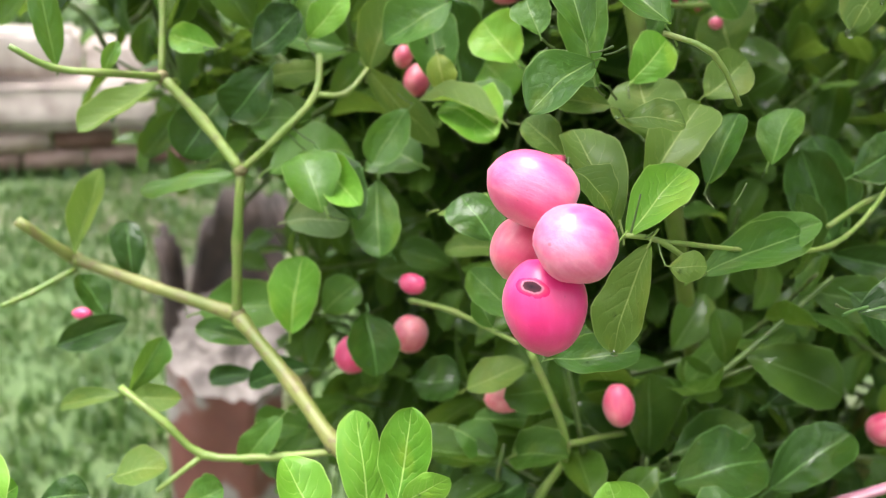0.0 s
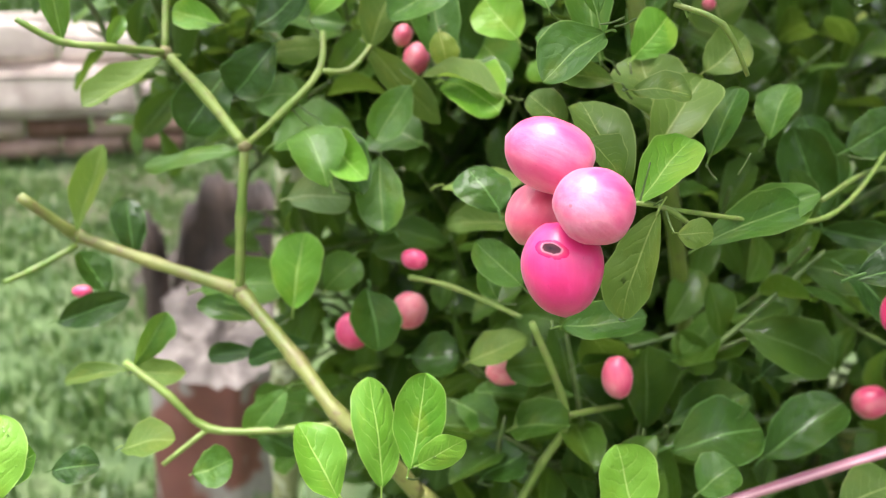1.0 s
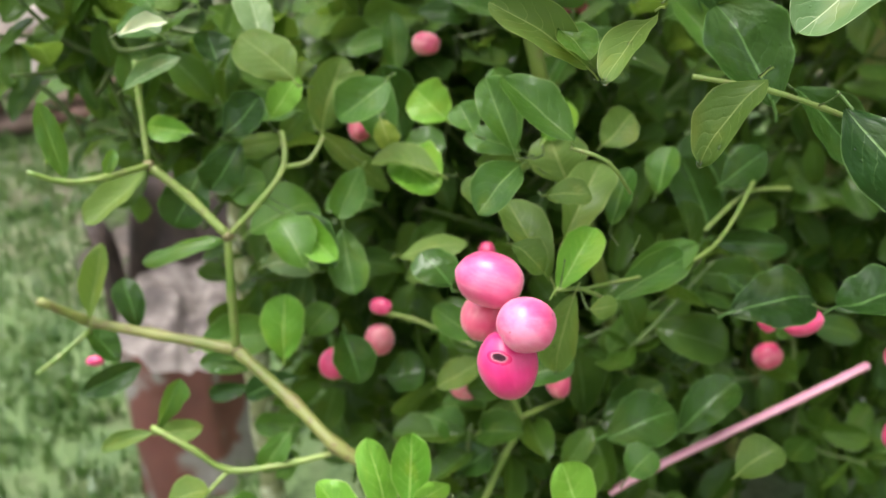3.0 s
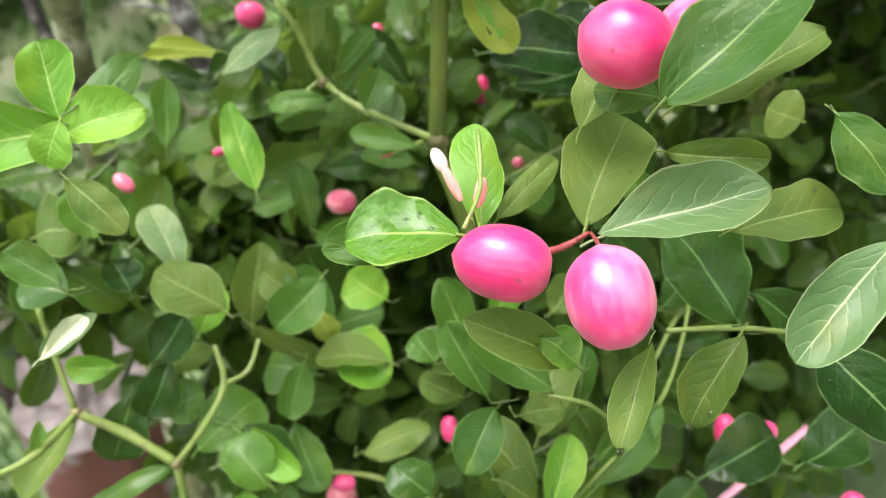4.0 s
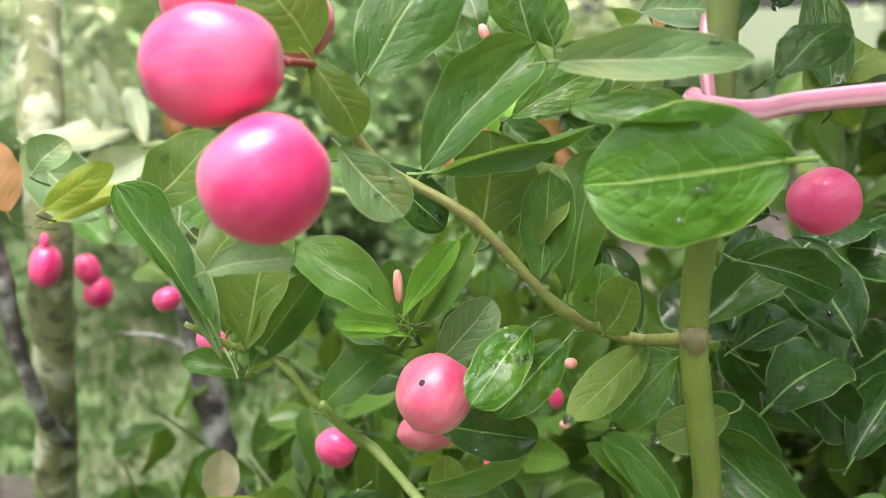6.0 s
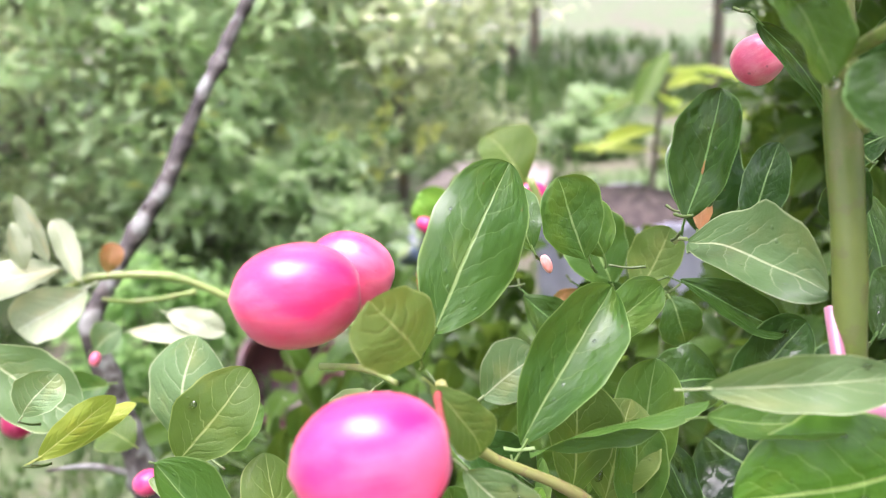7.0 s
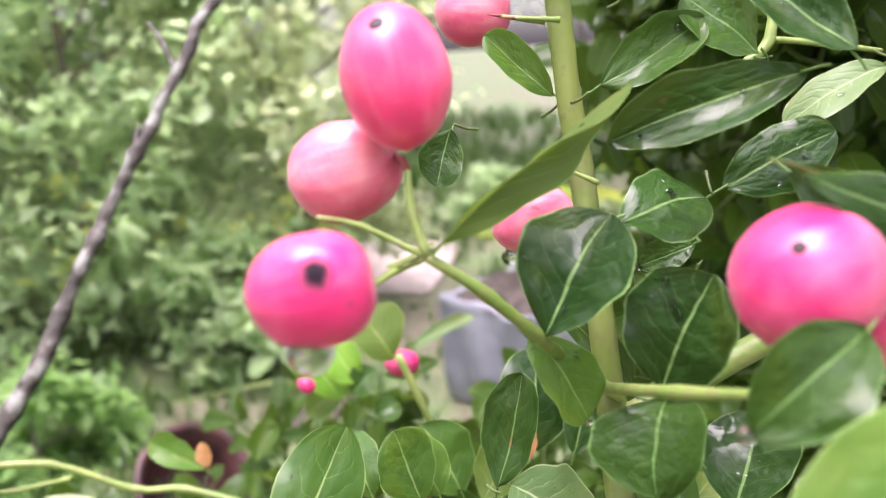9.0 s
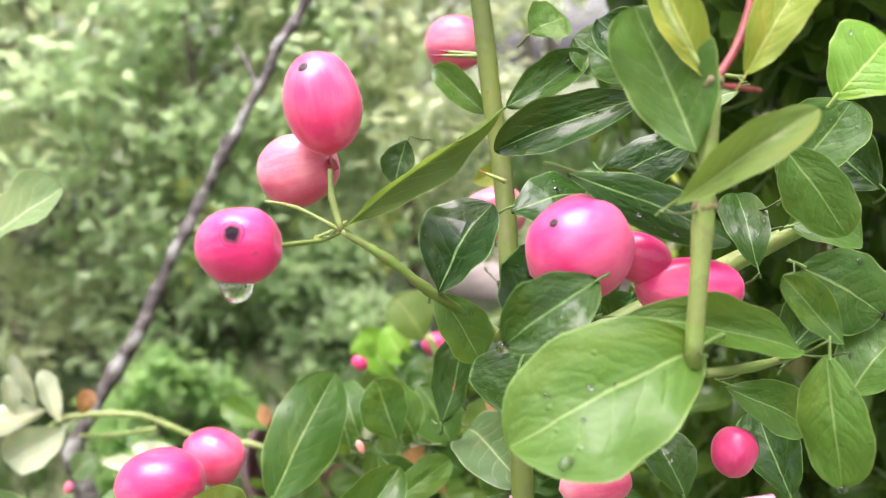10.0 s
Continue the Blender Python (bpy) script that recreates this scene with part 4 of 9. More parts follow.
pot("clay_bowl", (0.10, 1.74, 0.02), 0.115, 0.12, (radians(52), radians(12), radians(15)), "dark maroon clay pot tipped on the ground", CLAY)
pot("flower_pot", (0.56, 2.48, -0.01), 0.055, 0.10, (0, 0, 0), "small maroon plant pot on the ground", CLAY)
m, t, b = shader("white_blue_bag")
t.links.new(ramp(t, noise_at(t, 12.0, 2.0), (0.45, (0.42, 0.43, 0.50)), (0.55, (0.14, 0.19, 0.30))), b.inputs["Base Color"])
b.inputs["Roughness"].default_value = 0.4
bag = thing("plastic_bag", (0.63, 2.50, 0.0), "crumpled white and blue plastic bag beside the pot", "bag")
bm = bmesh.new()
bmesh.ops.create_icosphere(bm, subdivisions=4, radius=0.062)
for v in bm.verts:
    v.co *= 1 + 0.35 * noise.noise(v.co * 22)
    v.co.z = max(v.co.z, -0.05) + 0.055
part("film", bm, m, bag)

# ---- the fruiting shrub ----
shrub = thing("karanda_shrub", (0.10, 0.45, 0.0), "dense thorny shrub with glossy wet leaves and pink berries", "shrub")
ORIGIN = Vector((0.10, 0.45, 0.0))
counter = {"leaf": 0, "fruit": 0}


def leaf(base, tip, width, face, tone):
    """One leaf from its base to its tip, with its upper side towards face."""
    b0, t0 = Vector(base), Vector(tip)
    counter["leaf"] += 1
    kind = counter["leaf"] * 7 % KINDS
    ln = (t0 - b0).length
    ob = new("leaf", LEAF_MESH[tone, kind])
    ob.parent = shrub
    turn = frame_of(b0, t0, face).to_quaternion()
    ob.matrix_basis = Matrix.LocRotScale(b0 - ORIGIN, turn, (width, ln, (width + ln) / 2))
    return ob


bm = bmesh.new()
bmesh.ops.create_uvsphere(bm, u_segments=10, v_segments=7, radius=1)
BEAD = mesh_of("water_bead", bm, WATER)


def beads(owner, count, hang=False):
    """Drops of rain lying on a leaf."""
    r = random.Random(counter["leaf"])
    kind = counter["leaf"] * 7 % KINDS
    w, ln, h = owner.scale
    if hang:
        rad = r.uniform(0.0009, 0.0015)
        ob = new("water_bead", BEAD)
        ob.parent = owner
        ob.matrix_basis = Matrix.LocRotScale(leaf_point(1.0, 0.0, kind) - Vector((0, 0, 0.2 * rad / h)), None, (rad / w, rad / ln, rad / h))
    for _ in range(count):
        at = leaf_point(r.uniform(0.2, 0.9), r.uniform(-0.75, 0.75), kind) + Vector((0, 0, 0.006))
        rad = r.uniform(0.0003, 0.0007) * (1.8 if r.random() < 0.2 else 1.0)
        ob = new("water_bead", BEAD)
        ob.parent = owner
        ob.matrix_basis = Matrix.LocRotScale(at, None, (rad / w, rad * r.uniform(0.9, 1.6) / ln, 0.5 * rad / h))
    return owner


def branch(points, r0, r1, kind):
    bm = bmesh.new()
    pts = [Vector(p) - ORIGIN for p in points]
    n = len(pts)
    tube(bm, pts, [r0 + (r1 - r0) * i / (n - 1) for i in range(n)], 12 if r0 > 0.002 else 8, kind != "trunk")
    return part({"stem": "branch", "trunk": "main_stem", "red": "stalk"}.get(kind, "twig"), bm, {"stem": STEM, "twig": TWIG, "trunk": TRUNK, "red": STALK}[kind], shrub)


def stalklet(base, joint, rad):
    """A thin, slightly sagging leaf stalk that runs back towards the wood."""
    b0, j0 = Vector(base) - ORIGIN, Vector(joint) - ORIGIN
    if (j0 - b0).length > 0.014:
        j0 = b0 + (j0 - b0).normalized() * 0.007
    bm = bmesh.new()
    tube(bm, [b0, b0.lerp(j0, 0.5) + Vector((0, 0, -0.06 * (b0 - j0).length)), j0], [rad * 0.50, rad * 0.55, rad * 0.75], 6, False)
    return part("leaf_stalk", bm, LEAF_STALK, shrub)


def fruit(place, axis, length, width, tone):
    """A berry whose long axis points along axis."""
    counter["fruit"] += 1
    ob = new("flower_bud" if tone in ("white", "bud") else "fruit", FRUIT_MESH[tone, counter["fruit"] % 3])
    ob.parent = shrub
    turn = Vector(axis).to_track_quat("Z", "Y")
    ob.matrix_basis = Matrix.LocRotScale(Vector(place) - ORIGIN, turn, (width, width, length))
    return tagged(ob, {"pink": "deep pink glossy berry", "deep": "deep magenta wet berry with a slit", "rose": "rose-pink waxy berry", "pinkpale": "pink berry with a pale blush", "salmon": "salmon-pink berry", "blush": "pale pink berry with a whitish blush", "red": "reddish pink berry", "white": "white flower bud", "bud": "coral-pink flower bud"}[tone])


def scar(owner, place, way, rad, mat=SCAR, wide=1.0):
    """A dark withered scar lying on the skin of a berry, ragged at its rim."""
    bm = bmesh.new()
    uvl = bm.loops.layers.uv.verify()
    back = owner.matrix_basis.inverted()
    turn = Vector(way).to_track_quat("Z", "Y")
    mid = Vector(place) - ORIGIN
    skin = BVHTree.FromPolygons([v.co for v in owner.data.vertices], [p.vertices for p in owner.data.polygons])
    steps, seg = (0.02, 0.2, 0.4, 0.55, 0.7, 0.85, 1.0), 20
    rows = []
    for q in steps:
        line = []
        for k in range(seg):
            a = 6.28318 * k / seg
            rr = rad * q * (1 + 0.16 * noise.noise(Vector((math.cos(a) * 1.6, math.sin(a) * 1.6, rad * 900))))
            p = back @ (mid + turn @ Vector((rr * wide * math.cos(a), rr / wide * math.sin(a), 0)))
            hit = skin.ray_cast(p.normalized() * 2, -p.normalized())[0]
            line.append((bm.verts.new(hit * (1.022 - 0.02 * q * q + (0.016 if 0.5 < q < 0.6 else 0.0))), q))
        rows.append(line)
    for j in range(len(rows) - 1):
        for k in range(seg):
            quad = (rows[j][k], rows[j + 1][k], rows[j + 1][(k + 1) % seg], rows[j][(k + 1) % seg])
            f = bm.faces.new([v for v, _ in quad])
            for lp, (_, q) in zip(f.loops, quad):
                lp[uvl].uv = (q, 0.5)
    bm.faces.new([v for v, _ in rows[0]])
    return part("scar", bm, mat, owner, "dark withered flower scar")


def drop(owner, place, rad):
    """A hanging drop of water, round below and drawn out above."""
    bm = bmesh.new()
    bmesh.ops.create_uvsphere(bm, u_segments=16, v_segments=12, radius=1)
    for v in bm.verts:
        if v.co.z > 0:
            v.co.z *= 0.7
    m4 = Matrix.LocRotScale(Vector(place) - ORIGIN, None, (rad, rad, rad))
    bm.transform(owner.matrix_basis.inverted() @ m4)
    return part("water_drop", bm, WATER, owner, "clear hanging water drop")


def node(place, rad):
    """A swollen, scaly joint of the stem with old leaf scars."""
    bm = bmesh.new()
    bmesh.ops.create_icosphere(bm, subdivisions=3, radius=rad)
    for v in bm.verts:
        v.co *= 1 + 0.30 * noise.noise(v.co * (1.7 / rad) + Vector(place) * 50) + 0.10 * noise.noise(v.co * (5 / rad))
    bm.transform(Matrix.Translation(Vector(place) - ORIGIN))
    return part("node", bm, NODE, shrub)


def thorn(base, tip, rad):
    """A straight green thorn with a red-brown point."""
    bm = bmesh.new()
    b0, t0 = Vector(base) - ORIGIN, Vector(tip) - ORIGIN
    tube(bm, [b0, b0.lerp(t0, 0.4), b0.lerp(t0, 0.75)], [rad, rad * 0.75, rad * 0.5], 8, False)
    ob = part("thorn", bm, TWIG, shrub)
    bm = bmesh.new()
    tube(bm, [b0.lerp(t0, 0.74), b0.lerp(t0, 0.88), t0], [rad * 0.5, rad * 0.3, rad * 0.05], 8, False)
    part("point", bm, STALK, ob, "red-brown thorn point")
    return ob


# main stem and its nodes
bm = bmesh.new()
tube(bm, [Vector(p) - ORIGIN for p in ((0.17, 0.40, -0.03), (0.13, 0.36, 0.20), (0.088, 0.305, 0.40), (0.062, 0.272, 0.488), (0.0490, 0.2684, 0.5423), (0.0465, 0.272, 0.563), (0.053, 0.258, 0.628), (0.047, 0.257, 0.679),
                                       (0.0465, 0.252, 0.715), (0.048, 0.254, 0.735), (0.0505, 0.259, 0.756), (0.0545, 0.267, 0.777), (0.0555, 0.272, 0.80), (0.060, 0.284, 0.83), (0.060, 0.291, 0.863), (0.060, 0.30, 0.95), (0.075, 0.31, 1.06))],
     [0.0046, 0.0044, 0.0040, 0.0036, 0.0034, 0.0034, 0.0033, 0.0030, 0.0030, 0.0031, 0.0032, 0.0034, 0.0031, 0.0030, 0.0029, 0.0026, 0.0022], 14, False)
part("main_stem", bm, TRUNK, shrub, "olive-green main stem")
branch([(0.22, 0.50, -0.03), (0.24, 0.48, 0.25), (0.30, 0.46, 0.55), (0.36, 0.47, 0.85), (0.40, 0.50, 1.02)], 0.011, 0.004, "stem")
branch([(0.17, 0.55, -0.03), (0.08, 0.56, 0.25), (0.02, 0.54, 0.42), (-0.04, 0.52, 0.55)], 0.009, 0.003, "stem")
branch([(0.13, 0.42, -0.03), (0.04, 0.32, 0.18), (-0.0136, 0.2233, 0.3124)], 0.006, 0.0042, "stem")
branch([(0.0545, 0.267, 0.777), (0.10, 0.25, 0.80), (0.13, 0.23, 0.82)], 0.0032, 0.0022, "twig")

# branches and twigs
branch([(-0.1726, 0.2140, 0.4307), (-0.1623, 0.2280, 0.4127), (-0.1604, 0.2296, 0.4105), (-0.1309, 0.2350, 0.3998), (-0.0966, 0.2364, 0.3911), (-0.0937, 0.2365, 0.3902), (-0.0908, 0.2350, 0.3882), (-0.0644, 0.2218, 0.3695), (-0.0428, 0.2083, 0.3544), (-0.0271, 0.2103, 0.3399), (-0.0136, 0.2233, 0.3124)], 0.0021, 0.0035, "stem")
branch([(-0.0937, 0.2365, 0.3902), (-0.0901, 0.2334, 0.4233), (-0.0873, 0.2341, 0.4526)], 0.0020, 0.0018, "twig")
branch([(-0.0873, 0.2341, 0.4526), (-0.1043, 0.2385, 0.4703), (-0.1191, 0.2371, 0.4862)], 0.0021, 0.0019, "twig")
branch([(-0.1191, 0.2371, 0.4862), (-0.1217, 0.2474, 0.5142), (-0.1209, 0.2484, 0.5307)], 0.0014, 0.0011, "twig")
branch([(-0.1191, 0.2371, 0.4862), (-0.1257, 0.2109, 0.4906), (-0.1380, 0.1994, 0.4931), (-0.1466, 0.1904, 0.5008)], 0.0015, 0.0010, "twig")
branch([(-0.0873, 0.2341, 0.4526), (-0.0716, 0.2365, 0.4673), (-0.0598, 0.2437, 0.4820), (-0.0617, 0.2539, 0.4953)], 0.0014, 0.0012, "twig")
branch([(-0.0598, 0.2437, 0.4820), (-0.0500, 0.2504, 0.4818), (-0.0441, 0.2599, 0.4904)], 0.0011, 0.0009, "twig")
branch([(-0.1255, 0.1984, 0.3726), (-0.1073, 0.1966, 0.3612), (-0.0929, 0.1987, 0.3473), (-0.0666, 0.2026, 0.3480), (-0.0433, 0.2070, 0.3512)], 0.0014, 0.0014, "twig")
branch([(-0.0929, 0.1987, 0.3473), (-0.1070, 0.1871, 0.3362)], 0.0012, 0.0009, "twig")
branch([(-0.1602, 0.2283, 0.4070), (-0.1709, 0.2136, 0.4006), (-0.1753, 0.2018, 0.3995)], 0.0014, 0.0010, "twig")
branch([(0.0248, 0.2335, 0.2968), (0.0361, 0.2354, 0.3260), (0.0446, 0.2351, 0.3507), (0.0284, 0.2277, 0.3936)], 0.0019, 0.0014, "twig")
branch([(0.0446, 0.2351, 0.3507), (0.0748, 0.2683, 0.3418), (0.1083, 0.2920, 0.3353)], 0.0013, 0.0012, "twig")
branch([(-0.0310, 0.2811, 0.3855), (-0.0092, 0.2688, 0.3879), (0.0234, 0.2369, 0.3914)], 0.0013, 0.0009, "twig")
branch([(0.0568, 0.1562, 0.4648), (0.0667, 0.1619, 0.4620), (0.0798, 0.1703, 0.4510)], 0.0007, 0.0008, "twig")
branch([(0.0667, 0.1619, 0.4620), (0.1267, 0.2283, 0.4448), (0.1633, 0.2848, 0.4665)], 0.0007, 0.0009, "twig")
branch([(0.1298, 0.2502, 0.4446), (0.1550, 0.2779, 0.4515), (0.1828, 0.3006, 0.4442)], 0.0009, 0.0010, "twig")
branch([(0.0962, 0.1480, 0.5417), (0.1189, 0.1494, 0.5366), (0.1369, 0.1503, 0.5301), (0.1556, 0.1556, 0.5216)], 0.0008, 0.0008, "twig")
branch([(0.0389, 0.1362, 0.5948), (0.0461, 0.1498, 0.5989), (0.0493, 0.1663, 0.6077)], 0.0006, 0.0006, "twig")
branch([(0.0587, 0.1322, 0.5861), (0.0638, 0.1340, 0.5857), (0.0706, 0.1357, 0.5874)], 0.0011, 0.0006, "red")
branch([(0.0682, 0.1174, 0.5936), (0.0698, 0.1261, 0.5907), (0.0711, 0.1356, 0.5873)], 0.0005, 0.0005, "red")
branch([(0.0462, 0.2710, 0.5625), (0.0198, 0.2796, 0.5770), (0.0045, 0.2919, 0.5885), (-0.0007, 0.2906, 0.6089), (-0.0068, 0.2875, 0.6251)], 0.0015, 0.0012, "twig")
branch([(-0.0068, 0.2875, 0.6251), (-0.0176, 0.3149, 0.6292), (-0.0260, 0.3095, 0.6397), (-0.0312, 0.3037, 0.6501)], 0.0015, 0.0010, "twig")
thorn((0.0408, 0.2727, 0.5625), (0.0216, 0.2543, 0.5662), 0.0013)
branch([(0.0531, 0.2545, 0.6276), (0.0734, 0.2524, 0.6277), (0.0928, 0.2455, 0.6337), (0.1080, 0.2475, 0.6415), (0.1227, 0.2504, 0.6513), (0.1420, 0.2530, 0.6650), (0.1650, 0.2600, 0.6800)], 0.0014, 0.0010, "twig")
branch([(0.0928, 0.2455, 0.6337), (0.1014, 0.2500, 0.6455), (0.1063, 0.2550, 0.6577)], 0.0007, 0.0005, "twig")
branch([(0.0593, 0.3001, 0.5161), (0.0816, 0.3197, 0.5158), (0.1147, 0.3394, 0.5183)], 0.0011, 0.0009, "twig")
branch([(0.0027, 0.2922, 0.5887), (-0.0071, 0.2910, 0.5839), (-0.0198, 0.2922, 0.5835)], 0.0009, 0.0007, "twig")
branch([(-0.0398, 0.3239, 0.6544), (-0.0541, 0.3180, 0.6628), (-0.0639, 0.3118, 0.6721)], 0.0012, 0.0008, "twig")
branch([(-0.0264, 0.2761, 0.7371), (-0.0170, 0.2847, 0.7166), (0.0042, 0.2802, 0.7022), (0.0251, 0.2797, 0.6791), (0.0416, 0.2786, 0.6707), (0.0448, 0.2550, 0.6794)], 0.0011, 0.0013, "stem")
branch([(-0.0205, 0.3155, 0.6303), (-0.0334, 0.3165, 0.6451), (-0.0395, 0.3152, 0.6556), (-0.0498, 0.3192, 0.6638)], 0.0014, 0.0010, "twig")
branch([(-0.0331, 0.2557, 0.7387), (-0.0288, 0.2713, 0.7374), (-0.0256, 0.2765, 0.7353)], 0.0007, 0.0007, "red")
branch([(-0.1139, 0.5369, 0.6850), (-0.1019, 0.5442, 0.6871), (-0.0663, 0.5395, 0.6826), (-0.0316, 0.5299, 0.6635), (-0.0095, 0.5202, 0.6614), (0.0185, 0.5050, 0.6508)], 0.0019, 0.0017, "twig")
branch([(-0.0579, 0.5336, 0.6757), (-0.0829, 0.5426, 0.6725), (-0.0990, 0.5396, 0.6776)], 0.0013, 0.0010, "twig")
branch([(-0.0433, 0.3035, 0.7326), (-0.0359, 0.2954, 0.7340), (-0.0315, 0.2876, 0.7331)], 0.0008, 0.0006, "twig")
branch([(0.0900, 0.4786, 0.7214), (0.0976, 0.4730, 0.6985), (0.1022, 0.4716, 0.6841)], 0.0020, 0.0016, "twig")
branch([(0.0547, 0.2652, 0.7850), (0.0419, 0.2627, 0.7954), (0.0252, 0.2520, 0.8094), (0.0149, 0.2509, 0.8193), (0.0046, 0.2523, 0.8274)], 0.0016, 0.0009, "twig")
branch([(0.0046, 0.2523, 0.8274), (-0.0005, 0.2543, 0.8254), (-0.0136, 0.2324, 0.8298)], 0.0007, 0.0005, "twig")
branch([(0.0046, 0.2523, 0.8274), (-0.0044, 0.2583, 0.8332), (-0.0119, 0.2591, 0.8356)], 0.0006, 0.0004, "twig")
branch([(0.0046, 0.2523, 0.8274), (0.0036, 0.2550, 0.8354), (0.0041, 0.2564, 0.8420)], 0.0009, 0.0006, "twig")
branch([(0.0472, 0.2642, 0.7892), (0.0340, 0.2234, 0.8056), (0.0340, 0.2023, 0.8126)], 0.0013, 0.0008, "twig")
thorn((0.0619, 0.3003, 0.8664), (0.0498, 0.3068, 0.8689), 0.0009)
branch([(0.0825, 0.2719, 0.8403), (0.0925, 0.2702, 0.8521), (0.1008, 0.2680, 0.8591), (0.1030, 0.2705, 0.8727)], 0.0014, 0.0010, "twig")
branch([(0.1008, 0.2680, 0.8591), (0.1095, 0.2634, 0.8578), (0.1229, 0.2562, 0.8550)], 0.0008, 0.0006, "twig")
branch([(0.0069, 0.2632, 0.8410), (0.0064, 0.2638, 0.8426), (0.0066, 0.2697, 0.8436)], 0.0008, 0.0007, "red")
branch([(0.0537, 0.1822, 0.8067), (0.0579, 0.1846, 0.8324), (0.0611, 0.1860, 0.8575)], 0.0018, 0.0016, "twig")
branch([(0.0611, 0.1860, 0.8575), (0.0687, 0.1877, 0.8660), (0.0743, 0.1910, 0.8790)], 0.0009, 0.0007, "red")
branch([(0.0611, 0.1860, 0.8575), (0.0667, 0.1873, 0.8566), (0.0730, 0.1882, 0.8556)], 0.0006, 0.0005, "red")
node((0.0610, 0.1861, 0.8577), 0.0021)
node((0.0587, 0.1851, 0.8359), 0.0022)
branch([(0.0617, 0.1858, 0.8574), (0.0564, 0.1897, 0.8668), (0.0540, 0.1928, 0.8769)], 0.0011, 0.0008, "twig")
branch([(0.0589, 0.1852, 0.8036), (0.0734, 0.1905, 0.8003), (0.0904, 0.1955, 0.7987)], 0.0009, 0.0008, "twig")
thorn((0.0534, 0.2819, 0.8661), (0.0410, 0.2861, 0.8673), 0.0007)
thorn((0.0562, 0.2730, 0.8313), (0.0496, 0.2760, 0.8349), 0.0007)
thorn((0.0912, 0.2796, 0.8638), (0.0835, 0.2825, 0.8605), 0.0006)
node((0.0532, 0.2547, 0.6279), 0.0037)
node((0.0462, 0.2705, 0.5625), 0.0039)
node((0.0044, 0.2918, 0.5882), 0.0025)
node((0.0930, 0.2455, 0.6336), 0.0017)
node((0.0461, 0.2547, 0.6793), 0.0031)
node((-0.0937, 0.2365, 0.3902), 0.0036)
node((-0.0873, 0.2341, 0.4526), 0.0027)
node((-0.1191, 0.2371, 0.4862), 0.0026)
node((-0.0428, 0.2081, 0.3538), 0.0038)
node((-0.1604, 0.2298, 0.4109), 0.0026)
node((0.0446, 0.2351, 0.3507), 0.0019)
branch([(0.0610, 0.1587, 0.5164), (0.0730, 0.1556, 0.5124), (0.0813, 0.1593, 0.4998)], 0.0007, 0.0006, "twig")
stalklet((0.0014, 0.1296, 0.3867), (0.0108, 0.1530, 0.3716), 0.0006)
stalklet((-0.0059, 0.1303, 0.3770), (0.0068, 0.1540, 0.3619), 0.0006)
stalklet((0.0035, 0.1275, 0.3919), (0.0053, 0.1582, 0.3800), 0.0006)
stalklet((-0.0153, 0.1244, 0.3789), (0.0029, 0.1493, 0.3656), 0.0006)
stalklet((0.0696, 0.1428, 0.3683), (0.0810, 0.1685, 0.3536), 0.0006)
stalklet((-0.1005, 0.0969, 0.3801), (-0.0843, 0.1187, 0.3655), 0.0006)
stalklet((-0.1142, 0.1069, 0.3832), (-0.1086, 0.1287, 0.3743), 0.0006)
stalklet((0.0608, 0.1887, 0.4667), (0.0742, 0.1702, 0.4599), 0.0005)
stalklet((0.0772, 0.1778, 0.4461), (0.0782, 0.1693, 0.4524), 0.0005)
stalklet((0.0638, 0.1565, 0.4661), (0.0617, 0.1590, 0.4634), 0.0005)
stalklet((0.0377, 0.1643, 0.4222), (0.0350, 0.1904, 0.4165), 0.0006)
stalklet((0.0679, 0.1550, 0.4577), (0.0655, 0.1612, 0.4624), 0.0005)
stalklet((0.0274, 0.1946, 0.4204), (0.0350, 0.1904, 0.4165), 0.0006)
stalklet((0.0181, 0.2010, 0.4124), (0.0350, 0.1904, 0.4165), 0.0006)
stalklet((-0.0623, 0.2423, 0.4594), (-0.0701, 0.2374, 0.4691), 0.0005)
stalklet((-0.0816, 0.2388, 0.4514), (-0.0853, 0.2344, 0.4544), 0.0005)
stalklet((-0.0711, 0.2361, 0.3812), (-0.0776, 0.2284, 0.3789), 0.0005)
stalklet((-0.1240, 0.2504, 0.3810), (-0.1180, 0.2355, 0.3965), 0.0005)
stalklet((-0.0884, 0.2421, 0.3748), (-0.0875, 0.2334, 0.3859), 0.0005)
stalklet((-0.1400, 0.2044, 0.4901), (-0.1365, 0.2008, 0.4928), 0.0005)
stalklet((-0.1583, 0.2245, 0.4104), (-0.1611, 0.2290, 0.4113), 0.0005)
stalklet((-0.1463, 0.2468, 0.3938), (-0.1420, 0.2330, 0.4038), 0.0005)
stalklet((-0.1283, 0.2052, 0.3633), (-0.1232, 0.1982, 0.3712), 0.0005)
stalklet((-0.1264, 0.2011, 0.3656), (-0.1232, 0.1982, 0.3712), 0.0005)
stalklet((-0.0626, 0.2095, 0.3646), (-0.0563, 0.2167, 0.3638), 0.0005)
stalklet((-0.0522, 0.2752, 0.4912), (-0.0448, 0.2587, 0.4893), 0.0005)
stalklet((-0.0489, 0.2731, 0.4844), (-0.0448, 0.2587, 0.4893), 0.0005)
stalklet((0.0448, 0.2093, 0.4954), (0.0577, 0.2336, 0.4795), 0.0006)
stalklet((0.0486, 0.2202, 0.4943), (0.0577, 0.2336, 0.4795), 0.0006)
